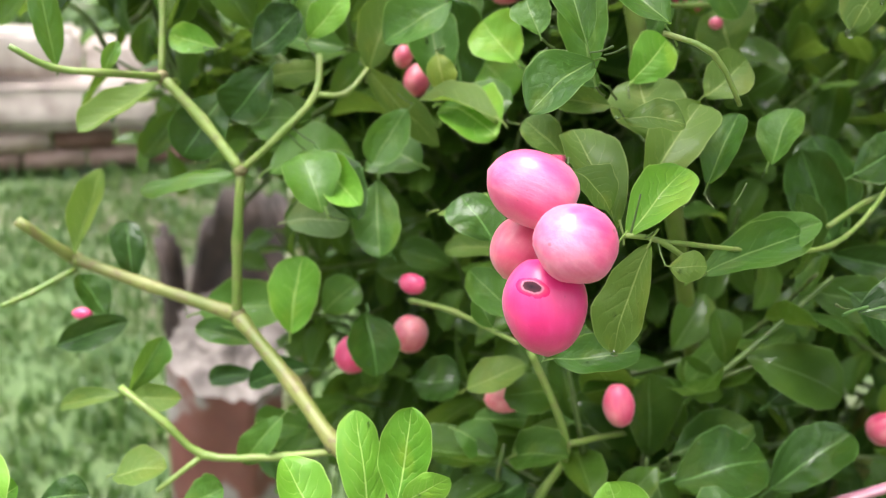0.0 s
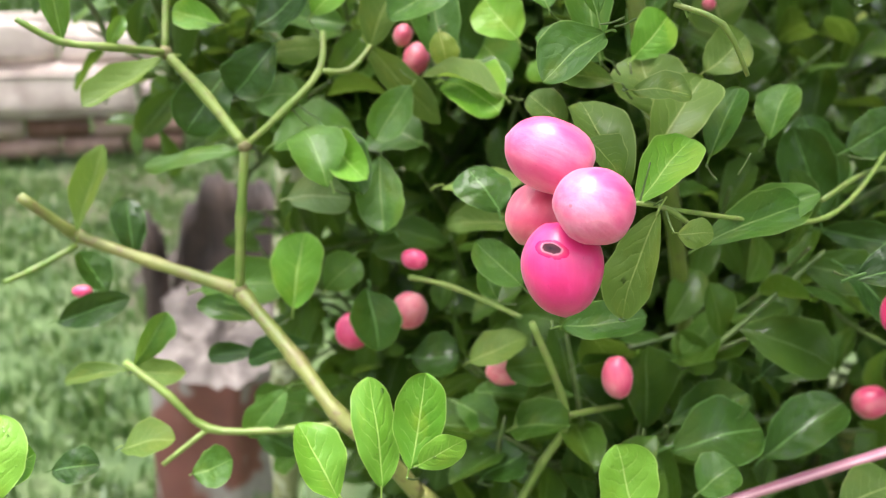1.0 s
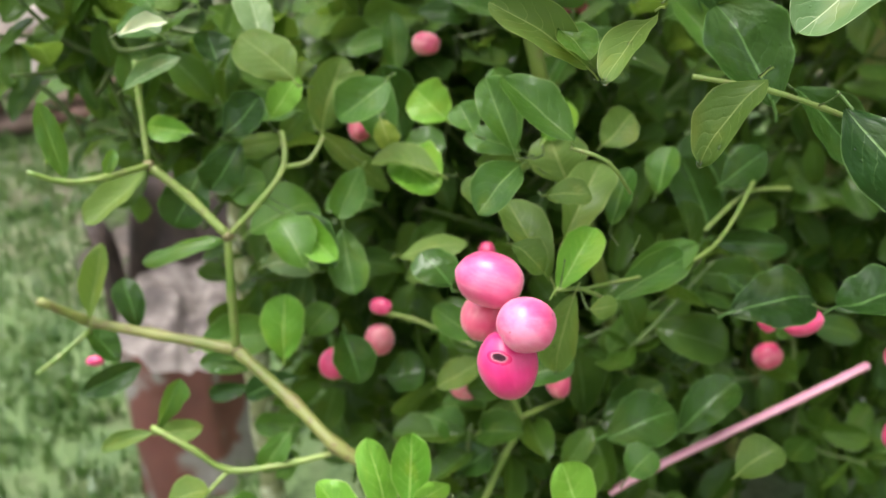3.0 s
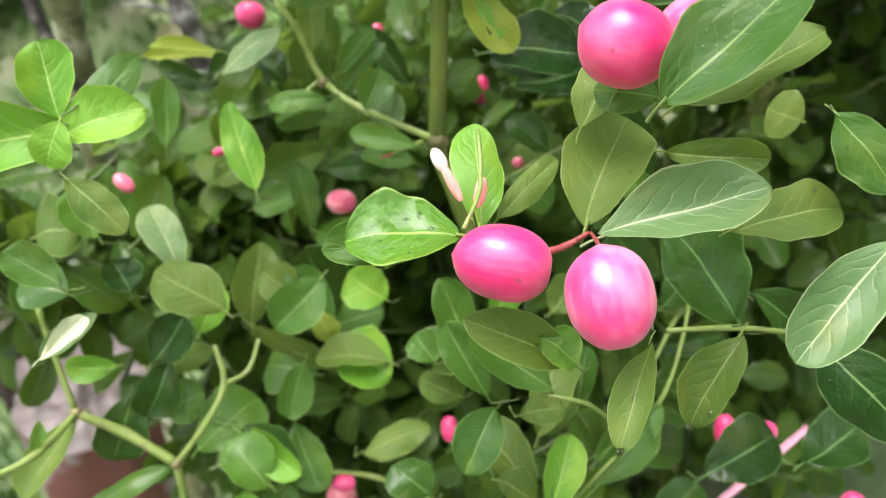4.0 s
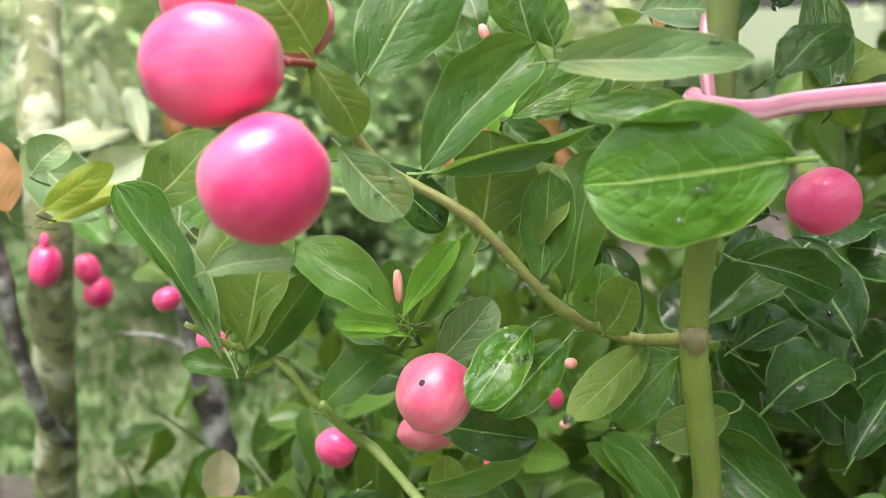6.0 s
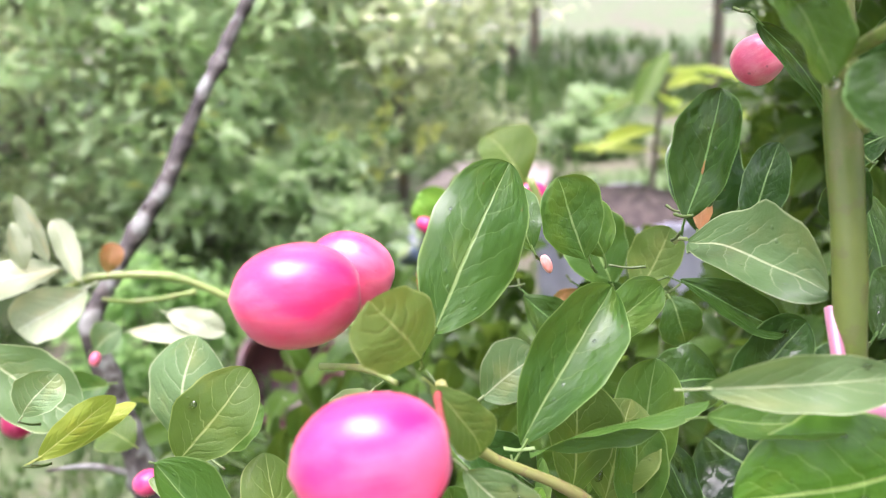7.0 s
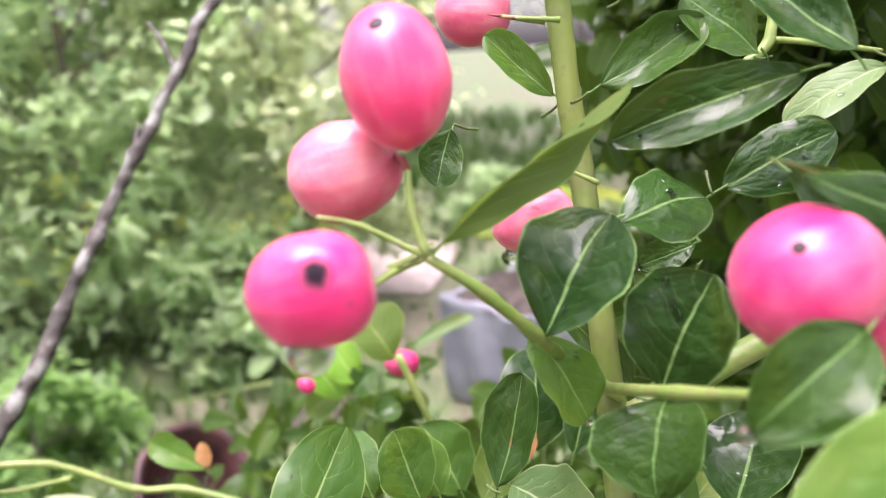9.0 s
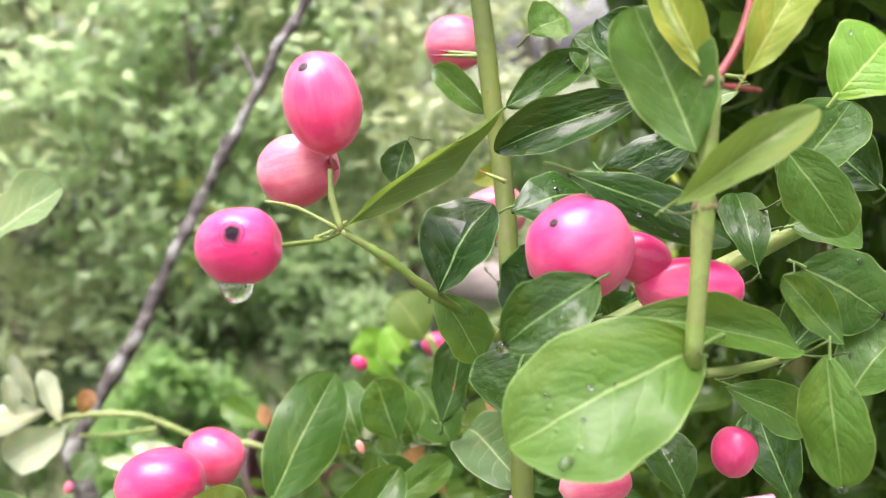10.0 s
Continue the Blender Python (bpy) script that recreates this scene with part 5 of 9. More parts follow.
stalklet((0.0526, 0.2233, 0.4867), (0.0577, 0.2336, 0.4795), 0.0006)
stalklet((0.0646, 0.2306, 0.4732), (0.0577, 0.2336, 0.4795), 0.0006)
stalklet((0.0805, 0.2031, 0.4660), (0.0892, 0.1868, 0.4556), 0.0005)
stalklet((0.0379, 0.2202, 0.4698), (0.0577, 0.2465, 0.4576), 0.0006)
stalklet((-0.0925, 0.2505, 0.4692), (-0.1001, 0.2374, 0.4659), 0.0005)
stalklet((-0.0892, 0.2570, 0.4851), (-0.0817, 0.2773, 0.4788), 0.0006)
stalklet((0.0523, 0.2568, 0.3481), (0.0597, 0.2517, 0.3463), 0.0005)
stalklet((0.1383, 0.2677, 0.4590), (0.1496, 0.2636, 0.4584), 0.0005)
stalklet((0.0109, 0.2288, 0.3181), (0.0304, 0.2344, 0.3114), 0.0005)
stalklet((0.0903, 0.1884, 0.3532), (0.0810, 0.1685, 0.3536), 0.0006)
stalklet((-0.0665, 0.2224, 0.6108), (-0.0377, 0.2475, 0.6068), 0.0006)
stalklet((0.0396, 0.1467, 0.5832), (0.0416, 0.1413, 0.5963), 0.0005)
stalklet((0.0438, 0.1465, 0.5853), (0.0425, 0.1430, 0.5968), 0.0005)
stalklet((0.0492, 0.1609, 0.5805), (0.0465, 0.1519, 0.6000), 0.0005)
stalklet((0.1103, 0.1435, 0.5753), (0.1020, 0.1730, 0.5697), 0.0006)
stalklet((0.0987, 0.1658, 0.5924), (0.0918, 0.1973, 0.5903), 0.0006)
stalklet((0.0664, 0.1309, 0.5469), (0.0822, 0.1590, 0.5352), 0.0006)
stalklet((0.0543, 0.1332, 0.5615), (0.0536, 0.1670, 0.5649), 0.0006)
stalklet((0.0798, 0.1146, 0.5692), (0.0916, 0.1531, 0.5695), 0.0006)
stalklet((0.1156, 0.1380, 0.5467), (0.1132, 0.1491, 0.5379), 0.0005)
stalklet((0.1270, 0.1596, 0.5254), (0.1301, 0.1500, 0.5325), 0.0005)
stalklet((0.1422, 0.1128, 0.5857), (0.1527, 0.1458, 0.5883), 0.0006)
stalklet((0.1382, 0.1425, 0.5369), (0.1346, 0.1502, 0.5309), 0.0005)
stalklet((0.1399, 0.1475, 0.6053), (0.1527, 0.1458, 0.5883), 0.0006)
stalklet((-0.0174, 0.2592, 0.4794), (-0.0120, 0.2908, 0.4761), 0.0006)
stalklet((-0.0106, 0.2590, 0.4819), (0.0094, 0.2788, 0.4674), 0.0006)
stalklet((-0.0179, 0.2634, 0.4984), (-0.0065, 0.2944, 0.5028), 0.0006)
stalklet((0.0471, 0.1683, 0.5095), (0.0610, 0.1587, 0.5164), 0.0005)
stalklet((0.0433, 0.1677, 0.5100), (0.0610, 0.1587, 0.5164), 0.0005)
stalklet((0.0526, 0.1795, 0.4915), (0.0488, 0.2085, 0.4866), 0.0006)
stalklet((0.0597, 0.1582, 0.4757), (0.0580, 0.1569, 0.4644), 0.0005)
stalklet((0.0402, 0.1625, 0.4810), (0.0390, 0.1946, 0.4821), 0.0006)
stalklet((-0.0587, 0.2399, 0.4638), (-0.0687, 0.2383, 0.4710), 0.0005)
stalklet((-0.0256, 0.2578, 0.4781), (-0.0448, 0.2587, 0.4893), 0.0005)
stalklet((-0.0118, 0.2262, 0.4452), (-0.0097, 0.2518, 0.4382), 0.0006)
stalklet((-0.0282, 0.2580, 0.5576), (-0.0108, 0.2768, 0.5422), 0.0006)
stalklet((0.0650, 0.2593, 0.5998), (0.0623, 0.2888, 0.5953), 0.0006)
stalklet((0.0193, 0.2677, 0.5796), (0.0198, 0.2796, 0.5770), 0.0005)
stalklet((0.0066, 0.2829, 0.5845), (0.0102, 0.2873, 0.5842), 0.0005)
stalklet((-0.0615, 0.3504, 0.5932), (-0.0400, 0.3641, 0.5769), 0.0006)
stalklet((-0.0823, 0.3531, 0.5955), (-0.0712, 0.3733, 0.5913), 0.0006)
stalklet((0.0403, 0.2583, 0.5658), (0.0408, 0.2727, 0.5625), 0.0005)
stalklet((-0.1186, 0.2205, 0.5233), (-0.1097, 0.2406, 0.5136), 0.0006)
stalklet((0.1631, 0.1987, 0.5763), (0.1729, 0.2245, 0.5659), 0.0006)
stalklet((-0.1192, 0.2623, 0.5552), (-0.1105, 0.2837, 0.5497), 0.0006)
stalklet((-0.0918, 0.2577, 0.5503), (-0.0691, 0.2742, 0.5358), 0.0006)
stalklet((-0.0649, 0.2553, 0.5292), (-0.0691, 0.2742, 0.5358), 0.0006)
stalklet((-0.0872, 0.2544, 0.5253), (-0.0648, 0.2712, 0.5109), 0.0006)
stalklet((0.0132, 0.2428, 0.4766), (0.0373, 0.2670, 0.4683), 0.0006)
stalklet((0.0629, 0.2190, 0.6200), (0.0710, 0.2413, 0.6045), 0.0006)
stalklet((0.0284, 0.1923, 0.5110), (0.0436, 0.2144, 0.4970), 0.0006)
stalklet((0.0750, 0.2454, 0.6317), (0.0783, 0.2507, 0.6292), 0.0005)
stalklet((0.0719, 0.2373, 0.6326), (0.0783, 0.2507, 0.6292), 0.0005)
stalklet((0.1571, 0.2492, 0.6211), (0.1693, 0.2772, 0.6149), 0.0006)
stalklet((0.0624, 0.2628, 0.6237), (0.0607, 0.2537, 0.6276), 0.0005)
stalklet((0.1067, 0.2675, 0.5892), (0.1240, 0.2947, 0.5823), 0.0006)
stalklet((0.0504, 0.2534, 0.6247), (0.0531, 0.2545, 0.6276), 0.0005)
stalklet((0.0626, 0.2638, 0.6564), (0.0837, 0.2918, 0.6536), 0.0006)
stalklet((-0.0090, 0.3132, 0.6149), (-0.0149, 0.3080, 0.6282), 0.0005)
stalklet((0.0073, 0.3132, 0.5820), (0.0045, 0.2919, 0.5885), 0.0005)
stalklet((0.0240, 0.3149, 0.5532), (0.0368, 0.3356, 0.5358), 0.0006)
stalklet((0.0079, 0.3236, 0.5686), (0.0362, 0.3473, 0.5635), 0.0006)
stalklet((-0.0019, 0.3037, 0.6568), (0.0055, 0.3257, 0.6430), 0.0006)
stalklet((0.0009, 0.3181, 0.5915), (0.0159, 0.3376, 0.5743), 0.0006)
stalklet((-0.0557, 0.3220, 0.6605), (-0.0523, 0.3187, 0.6617), 0.0005)
stalklet((-0.0820, 0.2305, 0.6005), (-0.0725, 0.2485, 0.5897), 0.0006)
stalklet((-0.0801, 0.2181, 0.6078), (-0.0744, 0.2422, 0.6008), 0.0006)
stalklet((-0.0747, 0.2194, 0.6117), (-0.0558, 0.2385, 0.5965), 0.0006)
stalklet((-0.0737, 0.2156, 0.6158), (-0.0509, 0.2437, 0.6212), 0.0006)
stalklet((-0.0663, 0.2924, 0.5678), (-0.0494, 0.3100, 0.5518), 0.0006)
stalklet((-0.0425, 0.3061, 0.5547), (-0.0494, 0.3100, 0.5518), 0.0006)
stalklet((-0.0572, 0.3132, 0.5427), (-0.0494, 0.3100, 0.5518), 0.0006)
stalklet((-0.0405, 0.3018, 0.5946), (-0.0326, 0.3234, 0.5837), 0.0006)
stalklet((-0.0678, 0.3355, 0.5898), (-0.0576, 0.3583, 0.5873), 0.0006)
stalklet((-0.0357, 0.3250, 0.5983), (-0.0326, 0.3234, 0.5837), 0.0006)
stalklet((0.0761, 0.2941, 0.5309), (0.0649, 0.3050, 0.5160), 0.0005)
stalklet((0.1046, 0.2683, 0.5538), (0.1027, 0.3016, 0.5558), 0.0006)
stalklet((0.1159, 0.2793, 0.5807), (0.1240, 0.2947, 0.5823), 0.0006)
stalklet((0.0978, 0.2854, 0.5412), (0.1131, 0.3098, 0.5274), 0.0006)
stalklet((0.1435, 0.2858, 0.6014), (0.1384, 0.3116, 0.5856), 0.0006)
stalklet((0.0985, 0.3106, 0.6513), (0.1100, 0.3285, 0.6399), 0.0006)
stalklet((0.1258, 0.3125, 0.6371), (0.1317, 0.3312, 0.6237), 0.0006)
stalklet((0.1062, 0.3065, 0.6391), (0.1042, 0.3392, 0.6396), 0.0006)
stalklet((-0.0074, 0.3264, 0.5346), (-0.0017, 0.3513, 0.5286), 0.0006)
stalklet((-0.0541, 0.3172, 0.6578), (-0.0523, 0.3187, 0.6617), 0.0005)
stalklet((-0.0553, 0.3094, 0.6682), (-0.0590, 0.3149, 0.6674), 0.0005)
stalklet((-0.0074, 0.2993, 0.6712), (0.0179, 0.3201, 0.6583), 0.0006)
stalklet((-0.0086, 0.2994, 0.6711), (0.0196, 0.3219, 0.6639), 0.0006)
stalklet((0.0077, 0.2891, 0.6921), (0.0094, 0.2801, 0.6964), 0.0005)
stalklet((0.0204, 0.2839, 0.6822), (0.0225, 0.2798, 0.6820), 0.0005)
stalklet((0.0221, 0.2872, 0.6743), (0.0251, 0.2797, 0.6791), 0.0005)
stalklet((0.0480, 0.2774, 0.6706), (0.0420, 0.2757, 0.6718), 0.0005)
stalklet((0.0323, 0.2750, 0.6751), (0.0333, 0.2792, 0.6749), 0.0005)
stalklet((0.0984, 0.2934, 0.6167), (0.1152, 0.3185, 0.6042), 0.0006)
stalklet((0.1047, 0.2627, 0.6228), (0.1004, 0.2465, 0.6376), 0.0005)
stalklet((0.0612, 0.2645, 0.6283), (0.0607, 0.2537, 0.6276), 0.0005)
stalklet((0.0484, 0.2542, 0.6252), (0.0531, 0.2545, 0.6276), 0.0005)
stalklet((-0.0519, 0.3321, 0.5850), (-0.0326, 0.3234, 0.5837), 0.0006)
stalklet((-0.0471, 0.3311, 0.5839), (-0.0326, 0.3234, 0.5837), 0.0006)
stalklet((0.0078, 0.3197, 0.5709), (0.0159, 0.3376, 0.5743), 0.0006)
stalklet((0.0260, 0.3143, 0.5475), (0.0380, 0.3360, 0.5299), 0.0006)
stalklet((0.0089, 0.3262, 0.5597), (0.0159, 0.3376, 0.5743), 0.0006)
stalklet((-0.0918, 0.3013, 0.5757), (-0.0812, 0.3212, 0.5648), 0.0006)
stalklet((-0.1120, 0.3676, 0.6915), (-0.0980, 0.3832, 0.6802), 0.0006)
stalklet((-0.1134, 0.3719, 0.7025), (-0.0972, 0.3860, 0.6889), 0.0006)
stalklet((-0.0115, 0.2950, 0.6730), (-0.0028, 0.3171, 0.6583), 0.0006)
stalklet((-0.0333, 0.3090, 0.6450), (-0.0292, 0.3059, 0.6462), 0.0005)
stalklet((0.0632, 0.2944, 0.6403), (0.0778, 0.3127, 0.6274), 0.0006)
stalklet((0.0633, 0.2938, 0.6647), (0.0636, 0.3201, 0.6519), 0.0006)
stalklet((0.0967, 0.3095, 0.6894), (0.1153, 0.3351, 0.6791), 0.0006)
stalklet((0.1139, 0.3226, 0.6753), (0.1153, 0.3351, 0.6791), 0.0006)
stalklet((0.0947, 0.3272, 0.6522), (0.1100, 0.3285, 0.6399), 0.0006)
stalklet((-0.0019, 0.3247, 0.6427), (-0.0176, 0.3149, 0.6292), 0.0005)
stalklet((-0.0270, 0.2825, 0.7373), (-0.0252, 0.2772, 0.7345), 0.0005)
stalklet((-0.0185, 0.3099, 0.7280), (-0.0359, 0.2954, 0.7340), 0.0005)
stalklet((0.0323, 0.3226, 0.7362), (0.0501, 0.3446, 0.7185), 0.0006)
stalklet((0.0190, 0.3102, 0.7195), (0.0234, 0.3360, 0.7074), 0.0006)
stalklet((-0.0077, 0.2878, 0.7107), (-0.0091, 0.2830, 0.7112), 0.0005)
stalklet((0.0152, 0.2920, 0.6870), (0.0173, 0.2799, 0.6878), 0.0005)
stalklet((0.0343, 0.3050, 0.6701), (0.0445, 0.3288, 0.6524), 0.0006)
stalklet((-0.0193, 0.3002, 0.7139), (-0.0170, 0.2847, 0.7166), 0.0005)
stalklet((-0.0516, 0.3080, 0.6595), (-0.0541, 0.3180, 0.6628), 0.0005)
stalklet((-0.0770, 0.3428, 0.6943), (-0.0634, 0.3616, 0.6802), 0.0006)
stalklet((-0.1164, 0.3793, 0.6854), (-0.0980, 0.3832, 0.6802), 0.0006)
stalklet((-0.1311, 0.4026, 0.6831), (-0.1028, 0.4126, 0.6664), 0.0006)
stalklet((-0.0507, 0.3168, 0.6539), (-0.0487, 0.3202, 0.6596), 0.0005)
stalklet((-0.0049, 0.3108, 0.6640), (-0.0028, 0.3171, 0.6583), 0.0006)
stalklet((-0.0052, 0.3201, 0.6592), (-0.0028, 0.3171, 0.6583), 0.0006)
stalklet((-0.0097, 0.3062, 0.6632), (-0.0028, 0.3171, 0.6583), 0.0006)
stalklet((-0.0058, 0.3108, 0.6634), (-0.0028, 0.3171, 0.6583), 0.0006)
stalklet((-0.0494, 0.3310, 0.6490), (-0.0416, 0.3232, 0.6554), 0.0005)
stalklet((0.0331, 0.2940, 0.6673), (0.0354, 0.2790, 0.6738), 0.0005)
stalklet((0.0337, 0.2755, 0.6729), (0.0354, 0.2790, 0.6738), 0.0005)
stalklet((0.0538, 0.2745, 0.6677), (0.0420, 0.2757, 0.6718), 0.0005)
stalklet((0.0652, 0.2718, 0.6899), (0.0635, 0.2984, 0.6879), 0.0006)
stalklet((0.0864, 0.2871, 0.7242), (0.0838, 0.3114, 0.7135), 0.0006)
stalklet((0.0177, 0.3254, 0.7407), (0.0346, 0.3417, 0.7257), 0.0006)
stalklet((-0.0102, 0.3382, 0.6483), (0.0055, 0.3257, 0.6430), 0.0006)
stalklet((0.0034, 0.3261, 0.6480), (0.0055, 0.3257, 0.6430), 0.0006)
stalklet((0.0757, 0.2930, 0.6580), (0.0837, 0.2918, 0.6536), 0.0006)
stalklet((0.0886, 0.2959, 0.6379), (0.0837, 0.2918, 0.6536), 0.0006)
stalklet((0.0631, 0.3603, 0.7101), (0.0797, 0.3809, 0.6917), 0.0006)
stalklet((0.0668, 0.3581, 0.7080), (0.0722, 0.3835, 0.6903), 0.0006)
stalklet((0.0764, 0.3394, 0.7301), (0.0834, 0.3638, 0.7113), 0.0006)
stalklet((0.0835, 0.3263, 0.7335), (0.0875, 0.3522, 0.7156), 0.0006)
stalklet((0.0479, 0.3076, 0.7517), (0.0515, 0.3399, 0.7511), 0.0006)
stalklet((0.0622, 0.3320, 0.7251), (0.0501, 0.3446, 0.7185), 0.0006)
stalklet((0.0474, 0.3275, 0.6958), (0.0493, 0.3575, 0.6872), 0.0006)
stalklet((0.0676, 0.3166, 0.6884), (0.0635, 0.2984, 0.6879), 0.0006)
stalklet((0.0312, 0.3643, 0.7167), (0.0415, 0.3938, 0.7176), 0.0006)
stalklet((0.0097, 0.3516, 0.6887), (0.0174, 0.3766, 0.6753), 0.0006)
stalklet((0.0507, 0.3669, 0.7143), (0.0576, 0.3975, 0.7132), 0.0006)
stalklet((0.0719, 0.3466, 0.7136), (0.0875, 0.3522, 0.7156), 0.0006)
stalklet((-0.0770, 0.3817, 0.6745), (-0.0980, 0.3832, 0.6802), 0.0006)
stalklet((-0.0705, 0.3715, 0.6854), (-0.0634, 0.3616, 0.6802), 0.0006)
stalklet((-0.1013, 0.5329, 0.6880), (-0.1064, 0.5415, 0.6863), 0.0005)
stalklet((-0.1048, 0.5338, 0.6866), (-0.1079, 0.5406, 0.6861), 0.0005)
stalklet((-0.0753, 0.5380, 0.6681), (-0.0766, 0.5403, 0.6733), 0.0005)
stalklet((-0.0931, 0.5421, 0.6597), (-0.0889, 0.5415, 0.6744), 0.0005)
stalklet((0.0053, 0.5360, 0.6588), (-0.0060, 0.5183, 0.6601), 0.0005)
stalklet((-0.0945, 0.5310, 0.6906), (-0.0930, 0.5430, 0.6860), 0.0005)
stalklet((0.0024, 0.5181, 0.6689), (-0.0025, 0.5164, 0.6587), 0.0005)
stalklet((0.0488, 0.3619, 0.6983), (0.0493, 0.3575, 0.6872), 0.0006)
stalklet((0.0572, 0.3564, 0.6926), (0.0493, 0.3575, 0.6872), 0.0006)
stalklet((0.0659, 0.3241, 0.7390), (0.0736, 0.3483, 0.7207), 0.0006)
stalklet((0.0741, 0.4751, 0.6936), (0.0966, 0.4737, 0.7014), 0.0005)
stalklet((-0.0239, 0.3379, 0.7075), (0.0035, 0.3599, 0.7100), 0.0006)
stalklet((0.0869, 0.2886, 0.7620), (0.0963, 0.3118, 0.7663), 0.0006)
stalklet((0.0641, 0.2641, 0.7313), (0.0633, 0.2885, 0.7200), 0.0006)
stalklet((0.0929, 0.2832, 0.7221), (0.0974, 0.3051, 0.7060), 0.0006)
stalklet((0.0466, 0.2439, 0.7933), (0.0423, 0.2489, 0.7954), 0.0005)
stalklet((0.0288, 0.2610, 0.8077), (0.0294, 0.2547, 0.8059), 0.0005)
stalklet((0.0480, 0.2442, 0.7973), (0.0406, 0.2438, 0.7974), 0.0005)
stalklet((0.0563, 0.2760, 0.8506), (0.0566, 0.3069, 0.8391), 0.0006)
stalklet((0.0728, 0.2566, 0.8289), (0.0825, 0.2719, 0.8403), 0.0005)
stalklet((0.0625, 0.2951, 0.8479), (0.0566, 0.3069, 0.8391), 0.0006)
stalklet((0.1167, 0.2475, 0.8542), (0.1212, 0.2571, 0.8553), 0.0005)
stalklet((0.0387, 0.3057, 0.8440), (0.0566, 0.3069, 0.8391), 0.0006)
stalklet((0.0762, 0.2897, 0.8138), (0.0864, 0.3137, 0.8186), 0.0006)
stalklet((0.0936, 0.2817, 0.8111), (0.1113, 0.3059, 0.8083), 0.0006)
stalklet((0.0973, 0.2742, 0.7936), (0.1056, 0.2965, 0.7974), 0.0006)
stalklet((0.0755, 0.2517, 0.7547), (0.0761, 0.2760, 0.7405), 0.0006)
stalklet((0.0376, 0.2933, 0.7520), (0.0459, 0.3190, 0.7347), 0.0006)
stalklet((0.0345, 0.2850, 0.7582), (0.0363, 0.3167, 0.7515), 0.0006)
stalklet((0.0375, 0.3233, 0.7353), (0.0459, 0.3190, 0.7347), 0.0006)
stalklet((0.0192, 0.3519, 0.7234), (0.0346, 0.3417, 0.7257), 0.0006)
stalklet((0.0453, 0.2916, 0.7596), (0.0563, 0.3158, 0.7417), 0.0006)
stalklet((0.0534, 0.1770, 0.8105), (0.0542, 0.1825, 0.8099), 0.0005)
stalklet((0.0472, 0.1821, 0.8367), (0.0583, 0.1848, 0.8355), 0.0005)
stalklet((0.0440, 0.1979, 0.8144), (0.0340, 0.2049, 0.8117), 0.0005)
stalklet((0.0923, 0.1848, 0.8018), (0.0883, 0.1949, 0.7989), 0.0005)
stalklet((0.0853, 0.1826, 0.8062), (0.0819, 0.1930, 0.7995), 0.0005)
stalklet((0.0983, 0.2075, 0.8156), (0.0883, 0.1949, 0.7989), 0.0005)
stalklet((0.1039, 0.2177, 0.8211), (0.0974, 0.2503, 0.8149), 0.0006)
stalklet((0.1038, 0.2192, 0.8272), (0.1010, 0.2487, 0.8128), 0.0006)
stalklet((-0.1153, 0.4141, 0.8076), (-0.0997, 0.4295, 0.7971), 0.0006)
stalklet((0.0789, 0.2080, 0.7905), (0.0840, 0.1936, 0.7993), 0.0005)
stalklet((0.1043, 0.1983, 0.7836), (0.0883, 0.1949, 0.7989), 0.0005)
stalklet((0.0939, 0.2611, 0.8556), (0.0966, 0.2691, 0.8556), 0.0005)
stalklet((0.0652, 0.2737, 0.8706), (0.0644, 0.3035, 0.8588), 0.0006)
stalklet((0.0552, 0.3025, 0.6596), (0.0636, 0.3201, 0.6519), 0.0006)
stalklet((0.0878, 0.3165, 0.6502), (0.0905, 0.3383, 0.6345), 0.0006)
stalklet((0.1212, 0.3015, 0.6495), (0.1282, 0.3231, 0.6333), 0.0006)
stalklet((0.1521, 0.3180, 0.6463), (0.1612, 0.3425, 0.6463), 0.0006)
stalklet((0.1131, 0.2913, 0.6190), (0.1095, 0.3150, 0.6060), 0.0006)
stalklet((0.1263, 0.3196, 0.6128), (0.1152, 0.3185, 0.6042), 0.0006)
stalklet((0.1224, 0.2787, 0.5876), (0.1240, 0.2947, 0.5823), 0.0006)
stalklet((0.0792, 0.2897, 0.5741), (0.0760, 0.3163, 0.5685), 0.0006)
stalklet((0.0337, 0.3100, 0.6992), (0.0539, 0.3386, 0.7024), 0.0006)
stalklet((-0.0221, 0.3442, 0.5987), (0.0062, 0.3680, 0.6003), 0.0006)
stalklet((-0.0128, 0.3445, 0.5733), (0.0142, 0.3631, 0.5589), 0.0006)
stalklet((-0.0931, 0.2144, 0.5555), (-0.0664, 0.2345, 0.5440), 0.0006)
stalklet((-0.0459, 0.2320, 0.5220), (-0.0212, 0.2531, 0.5097), 0.0006)
stalklet((-0.0765, 0.2056, 0.6014), (-0.0667, 0.2345, 0.6058), 0.0006)
stalklet((-0.0090, 0.2551, 0.5201), (-0.0212, 0.2531, 0.5097), 0.0006)
stalklet((0.1327, 0.1738, 0.5322), (0.1324, 0.1501, 0.5317), 0.0005)
stalklet((0.1216, 0.1794, 0.4413), (0.1133, 0.2052, 0.4352), 0.0006)
stalklet((0.1560, 0.1698, 0.4484), (0.1450, 0.1954, 0.4435), 0.0006)
stalklet((0.0887, 0.1784, 0.4758), (0.0817, 0.1785, 0.4577), 0.0005)
stalklet((-0.0812, 0.2576, 0.4914), (-0.0615, 0.2526, 0.4936), 0.0005)
stalklet((-0.1007, 0.2530, 0.4817), (-0.1080, 0.2382, 0.4743), 0.0005)
